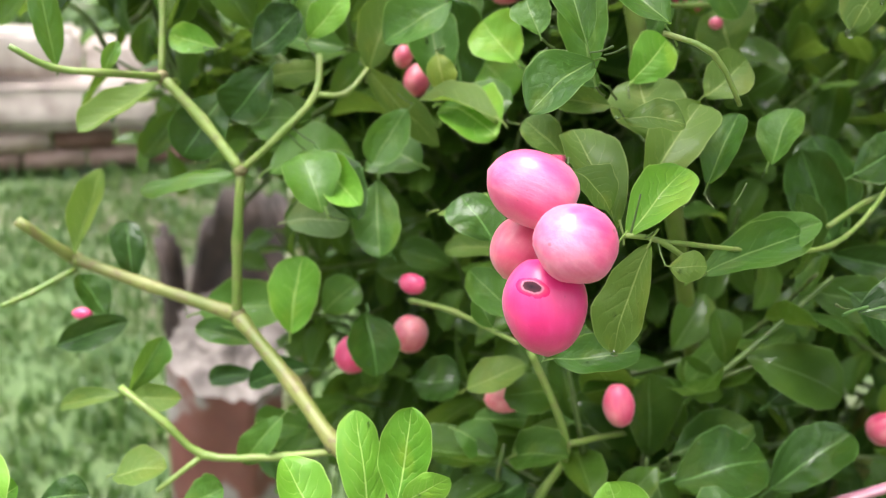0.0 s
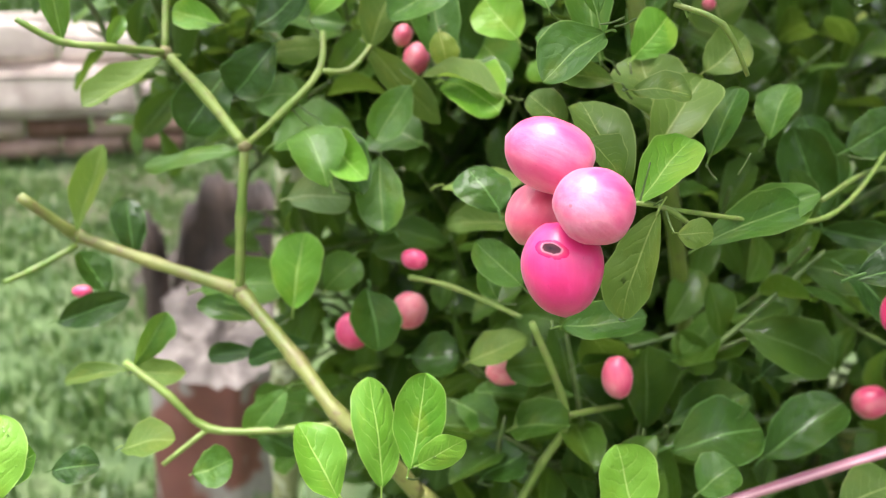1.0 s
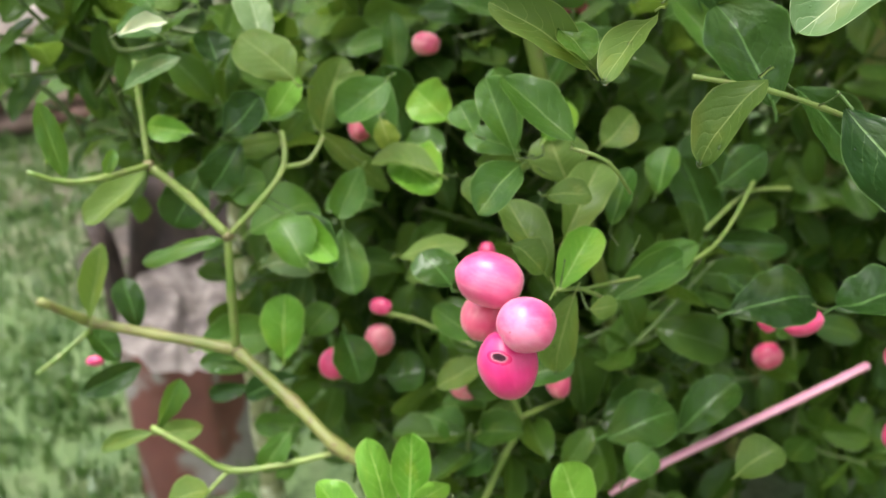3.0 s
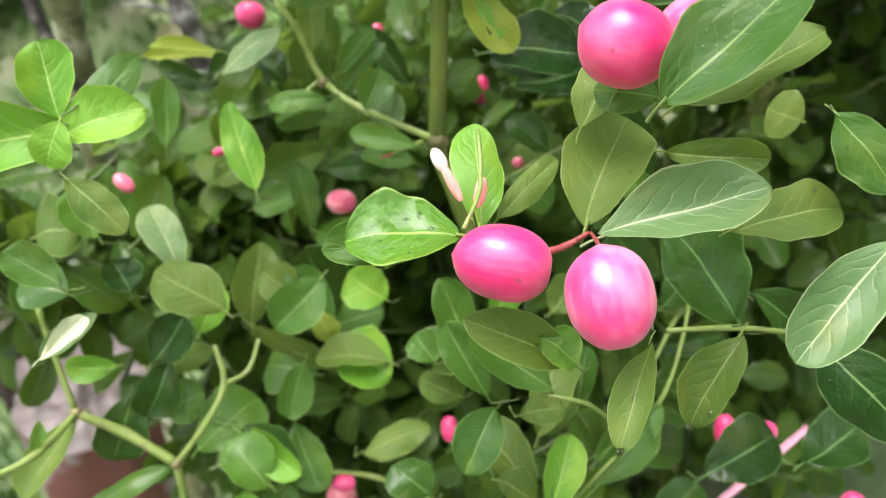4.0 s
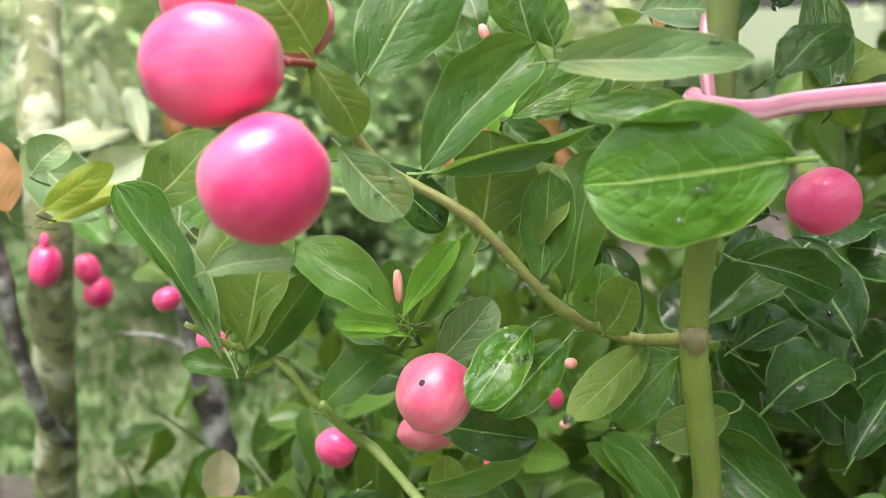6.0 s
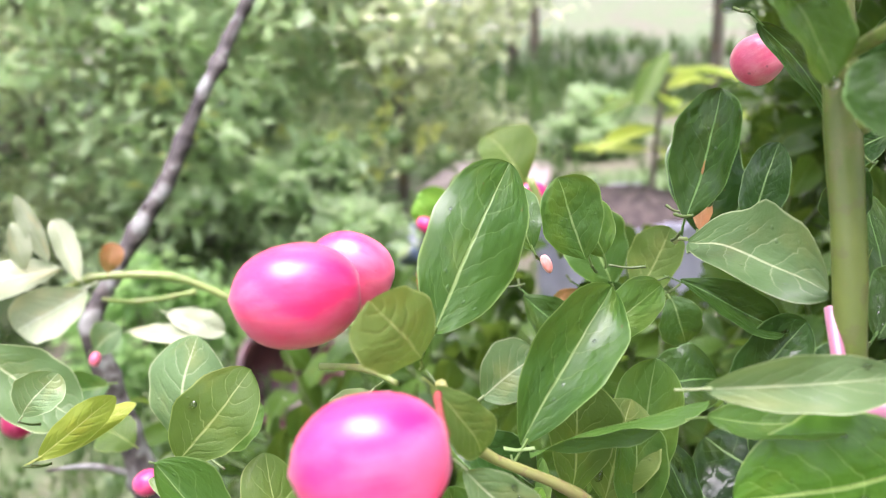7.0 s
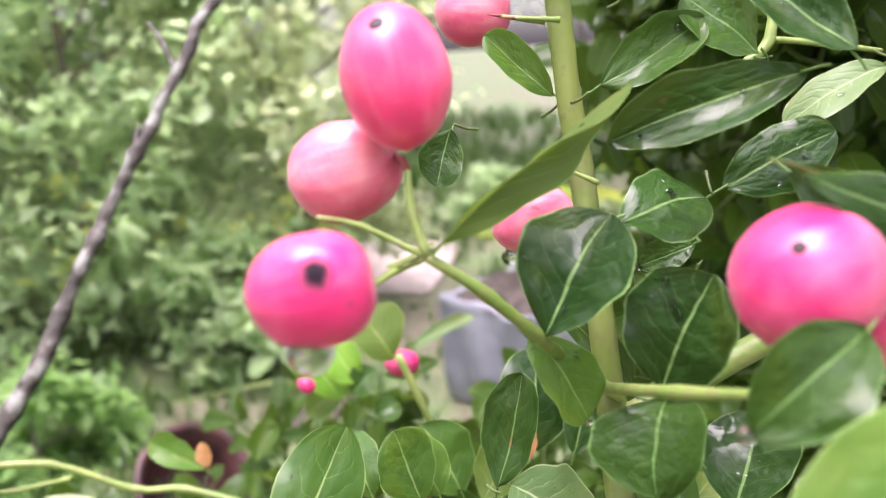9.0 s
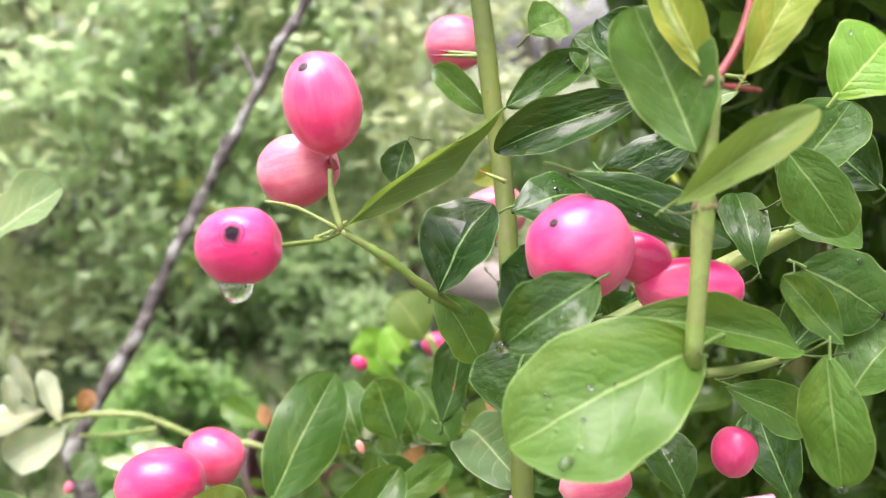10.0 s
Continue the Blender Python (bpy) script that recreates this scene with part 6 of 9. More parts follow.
stalklet((-0.0459, 0.2158, 0.4437), (-0.0235, 0.2358, 0.4309), 0.0006)
stalklet((-0.0987, 0.2312, 0.5439), (-0.0690, 0.2514, 0.5358), 0.0006)
stalklet((-0.0884, 0.2483, 0.4948), (-0.0784, 0.2675, 0.4829), 0.0006)
stalklet((0.0179, 0.1904, 0.4468), (0.0356, 0.2127, 0.4338), 0.0006)
stalklet((0.0219, 0.2294, 0.3439), (0.0403, 0.2353, 0.3384), 0.0005)
stalklet((0.0482, 0.2432, 0.3707), (0.0385, 0.2323, 0.3668), 0.0005)
stalklet((0.0550, 0.2365, 0.4923), (0.0577, 0.2336, 0.4795), 0.0006)
stalklet((0.0790, 0.2385, 0.4889), (0.0778, 0.2630, 0.4760), 0.0006)
stalklet((0.1027, 0.2336, 0.4674), (0.1042, 0.2581, 0.4515), 0.0006)
stalklet((0.0145, 0.2639, 0.4940), (0.0361, 0.2881, 0.4799), 0.0006)
stalklet((-0.0994, 0.2493, 0.4969), (-0.1201, 0.2410, 0.4967), 0.0005)
stalklet((-0.0230, 0.2715, 0.4992), (-0.0212, 0.2531, 0.5097), 0.0006)
stalklet((-0.0676, 0.2548, 0.4998), (-0.0615, 0.2526, 0.4936), 0.0005)
stalklet((0.1278, 0.2105, 0.8276), (0.1336, 0.2308, 0.8152), 0.0006)
stalklet((0.0914, 0.2034, 0.7924), (0.0883, 0.1949, 0.7989), 0.0005)
stalklet((0.0964, 0.2168, 0.8109), (0.0999, 0.2385, 0.7964), 0.0006)
stalklet((0.0614, 0.3027, 0.7975), (0.0654, 0.3337, 0.8000), 0.0006)
stalklet((0.0930, 0.2903, 0.7700), (0.1045, 0.3110, 0.7717), 0.0006)
stalklet((0.1047, 0.2942, 0.8007), (0.1056, 0.2965, 0.7974), 0.0006)

# leaves, twig by twig
leaf((0.0016, 0.1306, 0.3893), (0.0040, 0.1407, 0.4149), 0.0145, (0.19, -0.92, 0.34), "bright")
beads(leaf((-0.0064, 0.1314, 0.3800), (-0.0113, 0.1422, 0.4102), 0.0140, (0.55, -0.75, 0.36), "bright"), 1)
beads(leaf((0.0048, 0.1271, 0.3931), (0.0179, 0.1228, 0.4053), 0.0090, (-0.31, -0.95, -0.01), "bright"), 1)
leaf((-0.0167, 0.1249, 0.3808), (-0.0304, 0.1301, 0.3996), 0.0154, (0.57, -0.58, 0.58), "bright")
leaf((0.0686, 0.1435, 0.3705), (0.0581, 0.1505, 0.3926), 0.0188, (0.22, -0.90, 0.39), "bright")
beads(leaf((-0.1068, 0.0977, 0.3824), (-0.1095, 0.1059, 0.4051), 0.0188, (0.44, -0.83, 0.35), "bright"), 1)
beads(leaf((-0.1130, 0.1073, 0.3839), (-0.1006, 0.1116, 0.3907), 0.0126, (-0.13, -0.72, 0.68), "bright"), 1)
leaf((0.0567, 0.1563, 0.4651), (0.0730, 0.1754, 0.4812), 0.0145, (0.06, -0.67, 0.74), "bright")
leaf((0.0623, 0.1909, 0.4690), (0.0776, 0.2125, 0.4919), 0.0178, (0.17, -0.77, 0.61), "olive")
beads(leaf((0.0557, 0.1618, 0.4658), (0.0402, 0.1896, 0.4878), 0.0165, (0.34, -0.46, 0.82), "olive"), 1)
leaf((0.0805, 0.1798, 0.4474), (0.1136, 0.2000, 0.4601), 0.0146, (0.16, -0.70, 0.69), "mid")
beads(leaf((0.0631, 0.1563, 0.4629), (0.0557, 0.1540, 0.4311), 0.0146, (-0.53, -0.83, 0.18), "olive"), 1, True)
beads(leaf((0.0402, 0.1647, 0.4225), (0.0648, 0.1692, 0.4253), 0.0131, (0.04, -0.68, 0.74), "mid"), 1)
beads(leaf((0.0689, 0.1551, 0.4577), (0.0788, 0.1565, 0.4577), 0.0082, (0.13, -0.92, 0.37), "olive"), 1)
leaf((0.0257, 0.1949, 0.4218), (0.0091, 0.1977, 0.4353), 0.0134, (0.20, -0.88, 0.44), "mid")
leaf((0.0174, 0.2013, 0.4134), (0.0108, 0.2043, 0.4238), 0.0091, (0.16, -0.92, 0.37), "mid")
leaf((-0.0597, 0.2401, 0.4583), (-0.0337, 0.2181, 0.4476), 0.0147, (-0.26, -0.65, 0.72), "bright")
leaf((-0.0789, 0.2406, 0.4524), (-0.0521, 0.2591, 0.4629), 0.0284, (0.01, -0.51, 0.86), "mid")
leaf((-0.0370, 0.2503, 0.4484), (-0.0314, 0.2307, 0.4232), 0.0185, (0.17, -0.76, 0.63), "mid")
leaf((-0.0426, 0.2545, 0.3907), (-0.0347, 0.2371, 0.3704), 0.0219, (0.35, -0.64, 0.68), "dark")
leaf((-0.0709, 0.2373, 0.3842), (-0.0690, 0.2490, 0.4142), 0.0211, (0.23, -0.91, 0.34), "bright")
leaf((-0.0626, 0.2555, 0.3863), (-0.0502, 0.2622, 0.3996), 0.0175, (0.11, -0.92, 0.37), "mid")
leaf((-0.1201, 0.2512, 0.3818), (-0.0810, 0.2596, 0.3897), 0.0239, (0.02, -0.74, 0.67), "mid")
leaf((-0.0909, 0.2420, 0.3753), (-0.1155, 0.2406, 0.3807), 0.0112, (0.20, -0.59, 0.78), "mid")
leaf((-0.1180, 0.2367, 0.4846), (-0.1418, 0.2156, 0.4662), 0.0143, (-0.12, -0.57, 0.81), "olive")
leaf((-0.0890, 0.2335, 0.4516), (-0.1272, 0.2262, 0.4463), 0.0104, (-0.03, -0.46, 0.89), "mid")
leaf((-0.1403, 0.2045, 0.4932), (-0.1433, 0.2052, 0.5244), 0.0102, (0.66, -0.75, 0.08), "mid")
leaf((-0.1261, 0.2109, 0.4906), (-0.1227, 0.2154, 0.5014), 0.0057, (0.51, -0.84, 0.19), "mid")
leaf((-0.1576, 0.2259, 0.4138), (-0.1509, 0.2396, 0.4475), 0.0112, (0.12, -0.93, 0.35), "olive")
leaf((-0.1470, 0.2476, 0.3962), (-0.1537, 0.2559, 0.4204), 0.0145, (0.43, -0.81, 0.40), "dark")
leaf((-0.1572, 0.2401, 0.3803), (-0.1704, 0.2447, 0.3971), 0.0147, (0.62, -0.47, 0.62), "dark")
leaf((-0.1728, 0.2243, 0.3728), (-0.1428, 0.2321, 0.3824), 0.0141, (0.14, -0.93, 0.33), "dark")
leaf((-0.1271, 0.2062, 0.3654), (-0.1153, 0.2160, 0.3868), 0.0111, (0.71, -0.70, -0.07), "mid")
leaf((-0.1232, 0.1979, 0.3705), (-0.1493, 0.1923, 0.3653), 0.0081, (-0.09, -0.44, 0.90), "olive")
leaf((-0.1245, 0.2014, 0.3658), (-0.1051, 0.2049, 0.3680), 0.0110, (0.07, -0.78, 0.62), "olive")
leaf((-0.0640, 0.2086, 0.3628), (-0.0776, 0.1999, 0.3448), 0.0126, (0.03, -0.91, 0.42), "mid")
leaf((-0.0124, 0.2864, 0.4778), (-0.0191, 0.2892, 0.5159), 0.0251, (0.39, -0.91, 0.14), "dark")
leaf((-0.0163, 0.2846, 0.4744), (0.0093, 0.2789, 0.4785), 0.0216, (-0.26, -0.75, 0.61), "mid")
leaf((-0.0491, 0.2745, 0.4883), (-0.0177, 0.2678, 0.4592), 0.0163, (-0.27, -0.96, -0.07), "olive")
leaf((-0.0479, 0.2745, 0.4878), (-0.0380, 0.2887, 0.5213), 0.0199, (0.08, -0.93, 0.37), "olive")
leaf((0.0439, 0.2103, 0.4984), (0.0346, 0.2205, 0.5287), 0.0158, (0.06, -0.94, 0.34), "mid")
leaf((0.0463, 0.2202, 0.4951), (0.0233, 0.2199, 0.5028), 0.0124, (0.18, -0.83, 0.53), "mid")
leaf((0.0503, 0.2231, 0.4870), (0.0269, 0.2209, 0.4897), 0.0101, (0.13, -0.90, 0.42), "olive")
leaf((0.0641, 0.2313, 0.4753), (0.0595, 0.2386, 0.4960), 0.0253, (-0.02, -0.94, 0.33), "olive")
leaf((0.0813, 0.2040, 0.4681), (0.0889, 0.2131, 0.4893), 0.0113, (-0.26, -0.85, 0.46), "mid")
leaf((0.0365, 0.2204, 0.4709), (0.0221, 0.2226, 0.4818), 0.0130, (0.36, -0.71, 0.61), "olive")
leaf((0.0181, 0.2496, 0.4267), (-0.0090, 0.2453, 0.4251), 0.0122, (0.07, -0.70, 0.71), "olive")
leaf((0.0050, 0.2278, 0.3742), (0.0260, 0.2348, 0.3849), 0.0152, (-0.17, -0.65, 0.75), "olive")
leaf((-0.0284, 0.2778, 0.3476), (-0.0065, 0.2809, 0.3477), 0.0231, (0.09, -0.64, 0.76), "dark")
leaf((-0.0907, 0.2508, 0.4693), (-0.0726, 0.2537, 0.4704), 0.0184, (0.08, -0.76, 0.64), "mid")
leaf((-0.0870, 0.2574, 0.4854), (-0.0645, 0.2618, 0.4886), 0.0111, (0.10, -0.87, 0.48), "olive")
leaf((-0.0796, 0.2573, 0.4256), (-0.0534, 0.2618, 0.4279), 0.0204, (0.06, -0.72, 0.69), "pale")
leaf((-0.0618, 0.2865, 0.4959), (-0.0907, 0.2833, 0.4981), 0.0174, (0.13, -0.75, 0.65), "mid")
leaf((-0.0277, 0.2838, 0.4481), (-0.0527, 0.2929, 0.4528), 0.0266, (-0.11, -0.68, 0.72), "mid")
leaf((0.0480, 0.2562, 0.3481), (0.0048, 0.2502, 0.3480), 0.0126, (0.07, -0.53, 0.84), "mid")
leaf((0.0846, 0.2196, 0.3522), (0.1193, 0.2276, 0.3606), 0.0282, (-0.06, -0.59, 0.81), "dark")
leaf((0.1222, 0.2327, 0.3444), (0.1505, 0.2447, 0.3659), 0.0209, (-0.22, -0.69, 0.69), "dark")
leaf((0.1228, 0.2620, 0.3647), (0.1458, 0.2721, 0.3829), 0.0170, (-0.04, -0.85, 0.53), "dark")
leaf((0.1426, 0.2530, 0.4188), (0.1677, 0.2497, 0.4012), 0.0166, (0.19, -0.88, 0.43), "dark")
leaf((0.1425, 0.2868, 0.4226), (0.1824, 0.2901, 0.4170), 0.0146, (0.13, -0.92, 0.36), "dark")
leaf((0.1438, 0.2978, 0.4228), (0.1295, 0.3100, 0.4601), 0.0226, (-0.11, -0.96, 0.27), "dark")
leaf((0.1594, 0.3336, 0.4260), (0.1442, 0.3449, 0.4613), 0.0302, (0.45, -0.77, 0.44), "dark")
leaf((0.1404, 0.2685, 0.4603), (0.1617, 0.2762, 0.4728), 0.0178, (0.05, -0.89, 0.46), "dark")
leaf((0.1024, 0.3515, 0.4939), (0.0934, 0.3580, 0.5141), 0.0275, (-0.01, -0.95, 0.30), "olive")
leaf((0.0125, 0.2295, 0.3192), (0.0286, 0.2361, 0.3306), 0.0202, (-0.30, -0.58, 0.76), "dark")
leaf((-0.1205, 0.1413, 0.3625), (-0.1058, 0.1447, 0.3660), 0.0122, (-0.04, -0.62, 0.78), "dark")
leaf((-0.0823, 0.1641, 0.3518), (-0.0686, 0.1678, 0.3566), 0.0144, (-0.02, -0.76, 0.65), "mid")
leaf((-0.1087, 0.1633, 0.3594), (-0.0909, 0.1672, 0.3632), 0.0160, (-0.09, -0.44, 0.89), "olive")
leaf((0.0915, 0.1889, 0.3541), (0.1030, 0.1941, 0.3635), 0.0166, (-0.28, -0.65, 0.70), "mid")
leaf((0.1397, 0.1942, 0.3504), (0.1591, 0.2012, 0.3617), 0.0189, (-0.27, -0.54, 0.79), "olive")
leaf((-0.0719, 0.2221, 0.6106), (-0.1257, 0.2191, 0.6084), 0.0233, (0.03, -0.88, 0.48), "bright")
beads(leaf((0.0383, 0.1403, 0.5912), (0.0088, 0.1443, 0.5948), 0.0228, (0.06, -0.38, 0.92), "wet"), 6)
beads(leaf((0.0362, 0.1477, 0.5850), (0.0020, 0.1514, 0.5875), 0.0128, (-0.01, -0.65, 0.76), "mid"), 1)
leaf((0.0444, 0.1489, 0.5874), (0.0504, 0.1725, 0.6085), 0.0144, (0.10, -0.68, 0.73), "bright")
beads(leaf((0.0514, 0.1624, 0.5814), (0.0738, 0.1776, 0.5900), 0.0084, (0.10, -0.60, 0.79), "olive"), 1)
beads(leaf((0.0704, 0.1368, 0.5892), (0.0886, 0.1587, 0.6088), 0.0220, (-0.13, -0.60, 0.79), "olive"), 1)
beads(leaf((0.0706, 0.1263, 0.5912), (0.1094, 0.1183, 0.6016), 0.0169, (-0.32, -0.58, 0.75), "pale"), 1)
beads(leaf((0.1135, 0.1435, 0.5756), (0.1451, 0.1434, 0.5789), 0.0162, (-0.09, -0.51, 0.85), "olive"), 1)
leaf((0.1016, 0.1653, 0.5918), (0.1305, 0.1598, 0.5856), 0.0111, (-0.06, -0.87, 0.48), "olive")
beads(leaf((0.0638, 0.1311, 0.5490), (0.0375, 0.1335, 0.5701), 0.0141, (0.31, -0.82, 0.48), "olive"), 1)
leaf((0.0551, 0.1327, 0.5607), (0.0636, 0.1274, 0.5526), 0.0137, (0.34, -0.59, 0.73), "mid")
beads(leaf((0.0783, 0.1124, 0.5682), (0.0629, 0.0900, 0.5579), 0.0093, (-0.29, -0.23, 0.93), "olive"), 1, True)
beads(leaf((0.1137, 0.1369, 0.5446), (0.0946, 0.1260, 0.5237), 0.0152, (-0.45, -0.55, 0.70), "olive"), 1, True)
leaf((0.1255, 0.1615, 0.5284), (0.1102, 0.1801, 0.5586), 0.0292, (0.20, -0.79, 0.58), "dark")
leaf((0.1392, 0.1117, 0.5835), (0.1095, 0.1010, 0.5620), 0.0168, (-0.29, -0.63, 0.72), "pale")
beads(leaf((0.1404, 0.1405, 0.5338), (0.1627, 0.1210, 0.5028), 0.0219, (-0.20, -0.89, 0.41), "wetdark"), 3)
beads(leaf((0.1411, 0.1463, 0.6033), (0.1534, 0.1340, 0.5835), 0.0161, (0.01, -0.85, 0.53), "mid"), 1, True)
leaf((-0.0149, 0.2576, 0.4789), (0.0100, 0.2417, 0.4742), 0.0274, (-0.10, -0.42, 0.90), "bright")
leaf((-0.0120, 0.2607, 0.4846), (-0.0264, 0.2773, 0.5115), 0.0199, (0.12, -0.81, 0.57), "mid")
leaf((-0.0174, 0.2627, 0.4973), (-0.0124, 0.2557, 0.4859), 0.0111, (0.08, -0.83, 0.55), "yellow")
leaf((0.0621, 0.1592, 0.5175), (0.0392, 0.1719, 0.5368), 0.0166, (0.18, -0.71, 0.68), "mid")
leaf((0.0455, 0.1667, 0.5086), (0.0295, 0.1508, 0.4994), 0.0164, (0.03, -0.52, 0.85), "mid")
leaf((0.0424, 0.1691, 0.5123), (0.0332, 0.1829, 0.5350), 0.0125, (0.05, -0.84, 0.53), "mid")
leaf((0.0542, 0.1794, 0.4916), (0.0706, 0.1787, 0.4921), 0.0122, (-0.05, -0.65, 0.76), "olive")
leaf((0.0414, 0.1620, 0.4803), (0.0537, 0.1573, 0.4735), 0.0153, (0.31, -0.42, 0.86), "olive")
leaf((-0.0567, 0.2386, 0.4617), (-0.0371, 0.2253, 0.4410), 0.0197, (0.39, -0.56, 0.73), "dark")
leaf((-0.0268, 0.2567, 0.4761), (-0.0386, 0.2456, 0.4558), 0.0151, (0.18, -0.90, 0.39), "mid")
leaf((-0.0087, 0.2263, 0.4458), (0.0218, 0.2276, 0.4514), 0.0143, (-0.14, -0.47, 0.87), "olive")
leaf((-0.0286, 0.2596, 0.5603), (-0.0323, 0.2757, 0.5875), 0.0147, (0.15, -0.84, 0.52), "bright")
leaf((0.0685, 0.2588, 0.5994), (0.1038, 0.2542, 0.5955), 0.0258, (-0.01, -0.71, 0.70), "wetdark")
leaf((0.0201, 0.2684, 0.5809), (0.0278, 0.2758, 0.5943), 0.0135, (0.21, -0.90, 0.38), "mid")
leaf((0.0042, 0.2831, 0.5845), (-0.0195, 0.2849, 0.5849), 0.0088, (-0.06, -0.88, 0.47), "mid")
leaf((-0.0700, 0.3700, 0.5830), (-0.0654, 0.3729, 0.6039), 0.0125, (0.01, -0.86, 0.50), "pink")
leaf((-0.0905, 0.1735, 0.5560), (-0.0800, 0.1935, 0.5570), 0.0070, (0.30, -0.70, 0.60), "white")
leaf((-0.0787, 0.3526, 0.5950), (-0.0431, 0.3476, 0.5904), 0.0087, (0.01, -0.65, 0.76), "yellow")
leaf((0.0377, 0.2590, 0.5667), (0.0117, 0.2656, 0.5752), 0.0097, (0.01, -0.77, 0.64), "mid")
leaf((-0.1163, 0.2211, 0.5246), (-0.0933, 0.2270, 0.5372), 0.0090, (-0.07, -0.85, 0.53), "pale")
leaf((0.0846, 0.1220, 0.6251), (0.1164, 0.1226, 0.6494), 0.0207, (-0.46, -0.64, 0.62), "mid")
beads(leaf((0.0925, 0.1306, 0.6208), (0.1280, 0.1330, 0.6289), 0.0184, (-0.17, -0.41, 0.90), "olive"), 1)
leaf((0.0930, 0.1453, 0.6163), (0.0780, 0.1492, 0.6213), 0.0111, (-0.02, -0.82, 0.57), "mid")
leaf((0.1621, 0.1991, 0.5769), (0.1519, 0.2030, 0.5824), 0.0170, (-0.16, -0.92, 0.35), "olive")
leaf((-0.1175, 0.2623, 0.5554), (-0.1003, 0.2622, 0.5570), 0.0295, (-0.08, -0.55, 0.83), "olive")
leaf((-0.0924, 0.2588, 0.5521), (-0.0986, 0.2699, 0.5705), 0.0200, (0.30, -0.77, 0.57), "mid")
leaf((-0.0658, 0.2568, 0.5317), (-0.0743, 0.2721, 0.5570), 0.0160, (0.28, -0.78, 0.56), "pale")
leaf((-0.0876, 0.2552, 0.5266), (-0.0919, 0.2628, 0.5392), 0.0162, (0.42, -0.70, 0.57), "dark")
leaf((0.0102, 0.2435, 0.4774), (-0.0199, 0.2502, 0.4856), 0.0190, (0.21, -0.23, 0.95), "olive")
leaf((0.0279, 0.1929, 0.5119), (0.0228, 0.1988, 0.5214), 0.0122, (0.12, -0.81, 0.57), "mid")
beads(leaf((0.0732, 0.2474, 0.6333), (0.0557, 0.2673, 0.6490), 0.0161, (-0.40, -0.76, 0.52), "dark"), 1)
beads(leaf((0.0723, 0.2369, 0.6342), (0.0759, 0.2325, 0.6497), 0.0135, (-0.67, -0.74, -0.05), "mid"), 1)
beads(leaf((0.0970, 0.2500, 0.6330), (0.1070, 0.2520, 0.6640), 0.0075, (-0.60, -0.70, 0.35), "olive"), 1)
leaf((0.0933, 0.2449, 0.6323), (0.1124, 0.2369, 0.6191), 0.0093, (-0.17, -0.93, 0.31), "olive")
beads(leaf((0.1541, 0.2495, 0.6212), (0.1245, 0.2530, 0.6221), 0.0268, (-0.05, -0.66, 0.75), "wetdark"), 3)
leaf((0.0633, 0.2619, 0.6219), (0.0719, 0.2530, 0.6041), 0.0111, (-0.09, -0.91, 0.41), "bright")
beads(leaf((0.1035, 0.2679, 0.5894), (0.0713, 0.2722, 0.5915), 0.0226, (-0.05, -0.69, 0.72), "wetdark"), 1)
leaf((0.0486, 0.2547, 0.6271), (0.0306, 0.2676, 0.6514), 0.0114, (0.26, -0.76, 0.59), "mid")
beads(leaf((0.0609, 0.2638, 0.6560), (0.0439, 0.2636, 0.6516), 0.0105, (-0.10, -0.89, 0.44), "olive"), 1, True)
leaf((-0.0005, 0.3160, 0.6354), (0.0281, 0.3100, 0.6286), 0.0147, (-0.07, -0.88, 0.47), "dark")
leaf((-0.0056, 0.3132, 0.6157), (0.0281, 0.3134, 0.6240), 0.0109, (0.09, -0.94, -0.34), "mid")
leaf((0.0093, 0.3137, 0.5836), (0.0292, 0.3188, 0.5996), 0.0094, (-0.07, -0.92, 0.38), "mid")
leaf((0.0244, 0.3159, 0.5554), (0.0282, 0.3256, 0.5777), 0.0152, (-0.03, -0.92, 0.40), "pale")
leaf((0.0051, 0.3238, 0.5683), (-0.0232, 0.3253, 0.5652), 0.0104, (-0.12, -0.53, 0.84), "mid")
leaf((-0.0003, 0.3042, 0.6582), (0.0159, 0.3090, 0.6727), 0.0127, (-0.06, -0.92, 0.38), "pale")
leaf((0.0013, 0.3191, 0.5938), (0.0048, 0.3291, 0.6169), 0.0117, (0.04, -0.92, 0.39), "olive")
leaf((-0.0553, 0.3234, 0.6637), (-0.0516, 0.3374, 0.6956), 0.0167, (0.31, -0.88, 0.35), "olive")
beads(leaf((-0.0794, 0.2322, 0.6025), (-0.0534, 0.2494, 0.6222), 0.0146, (0.17, -0.84, 0.51), "mid"), 1)
beads(leaf((-0.0773, 0.2181, 0.6084), (-0.0497, 0.2181, 0.6147), 0.0191, (-0.14, -0.78, 0.61), "bright"), 1)
leaf((-0.0751, 0.2204, 0.6139), (-0.0788, 0.2308, 0.6361), 0.0175, (0.32, -0.83, 0.44), "bright")
leaf((-0.0745, 0.2151, 0.6145), (-0.0821, 0.2102, 0.6018), 0.0134, (0.16, -0.95, 0.27), "bright")
leaf((-0.0657, 0.2935, 0.5704), (-0.0595, 0.3046, 0.5966), 0.0115, (-0.00, -0.92, 0.39), "mid")
leaf((-0.0421, 0.3070, 0.5569), (-0.0384, 0.3163, 0.5785), 0.0101, (0.12, -0.92, 0.38), "bright")
leaf((-0.0551, 0.3133, 0.5434), (-0.0337, 0.3142, 0.5505), 0.0165, (-0.17, -0.77, 0.61), "olive")
leaf((-0.0198, 0.3604, 0.4851), (0.0028, 0.3519, 0.4712), 0.0278, (0.16, -0.70, 0.70), "bright")
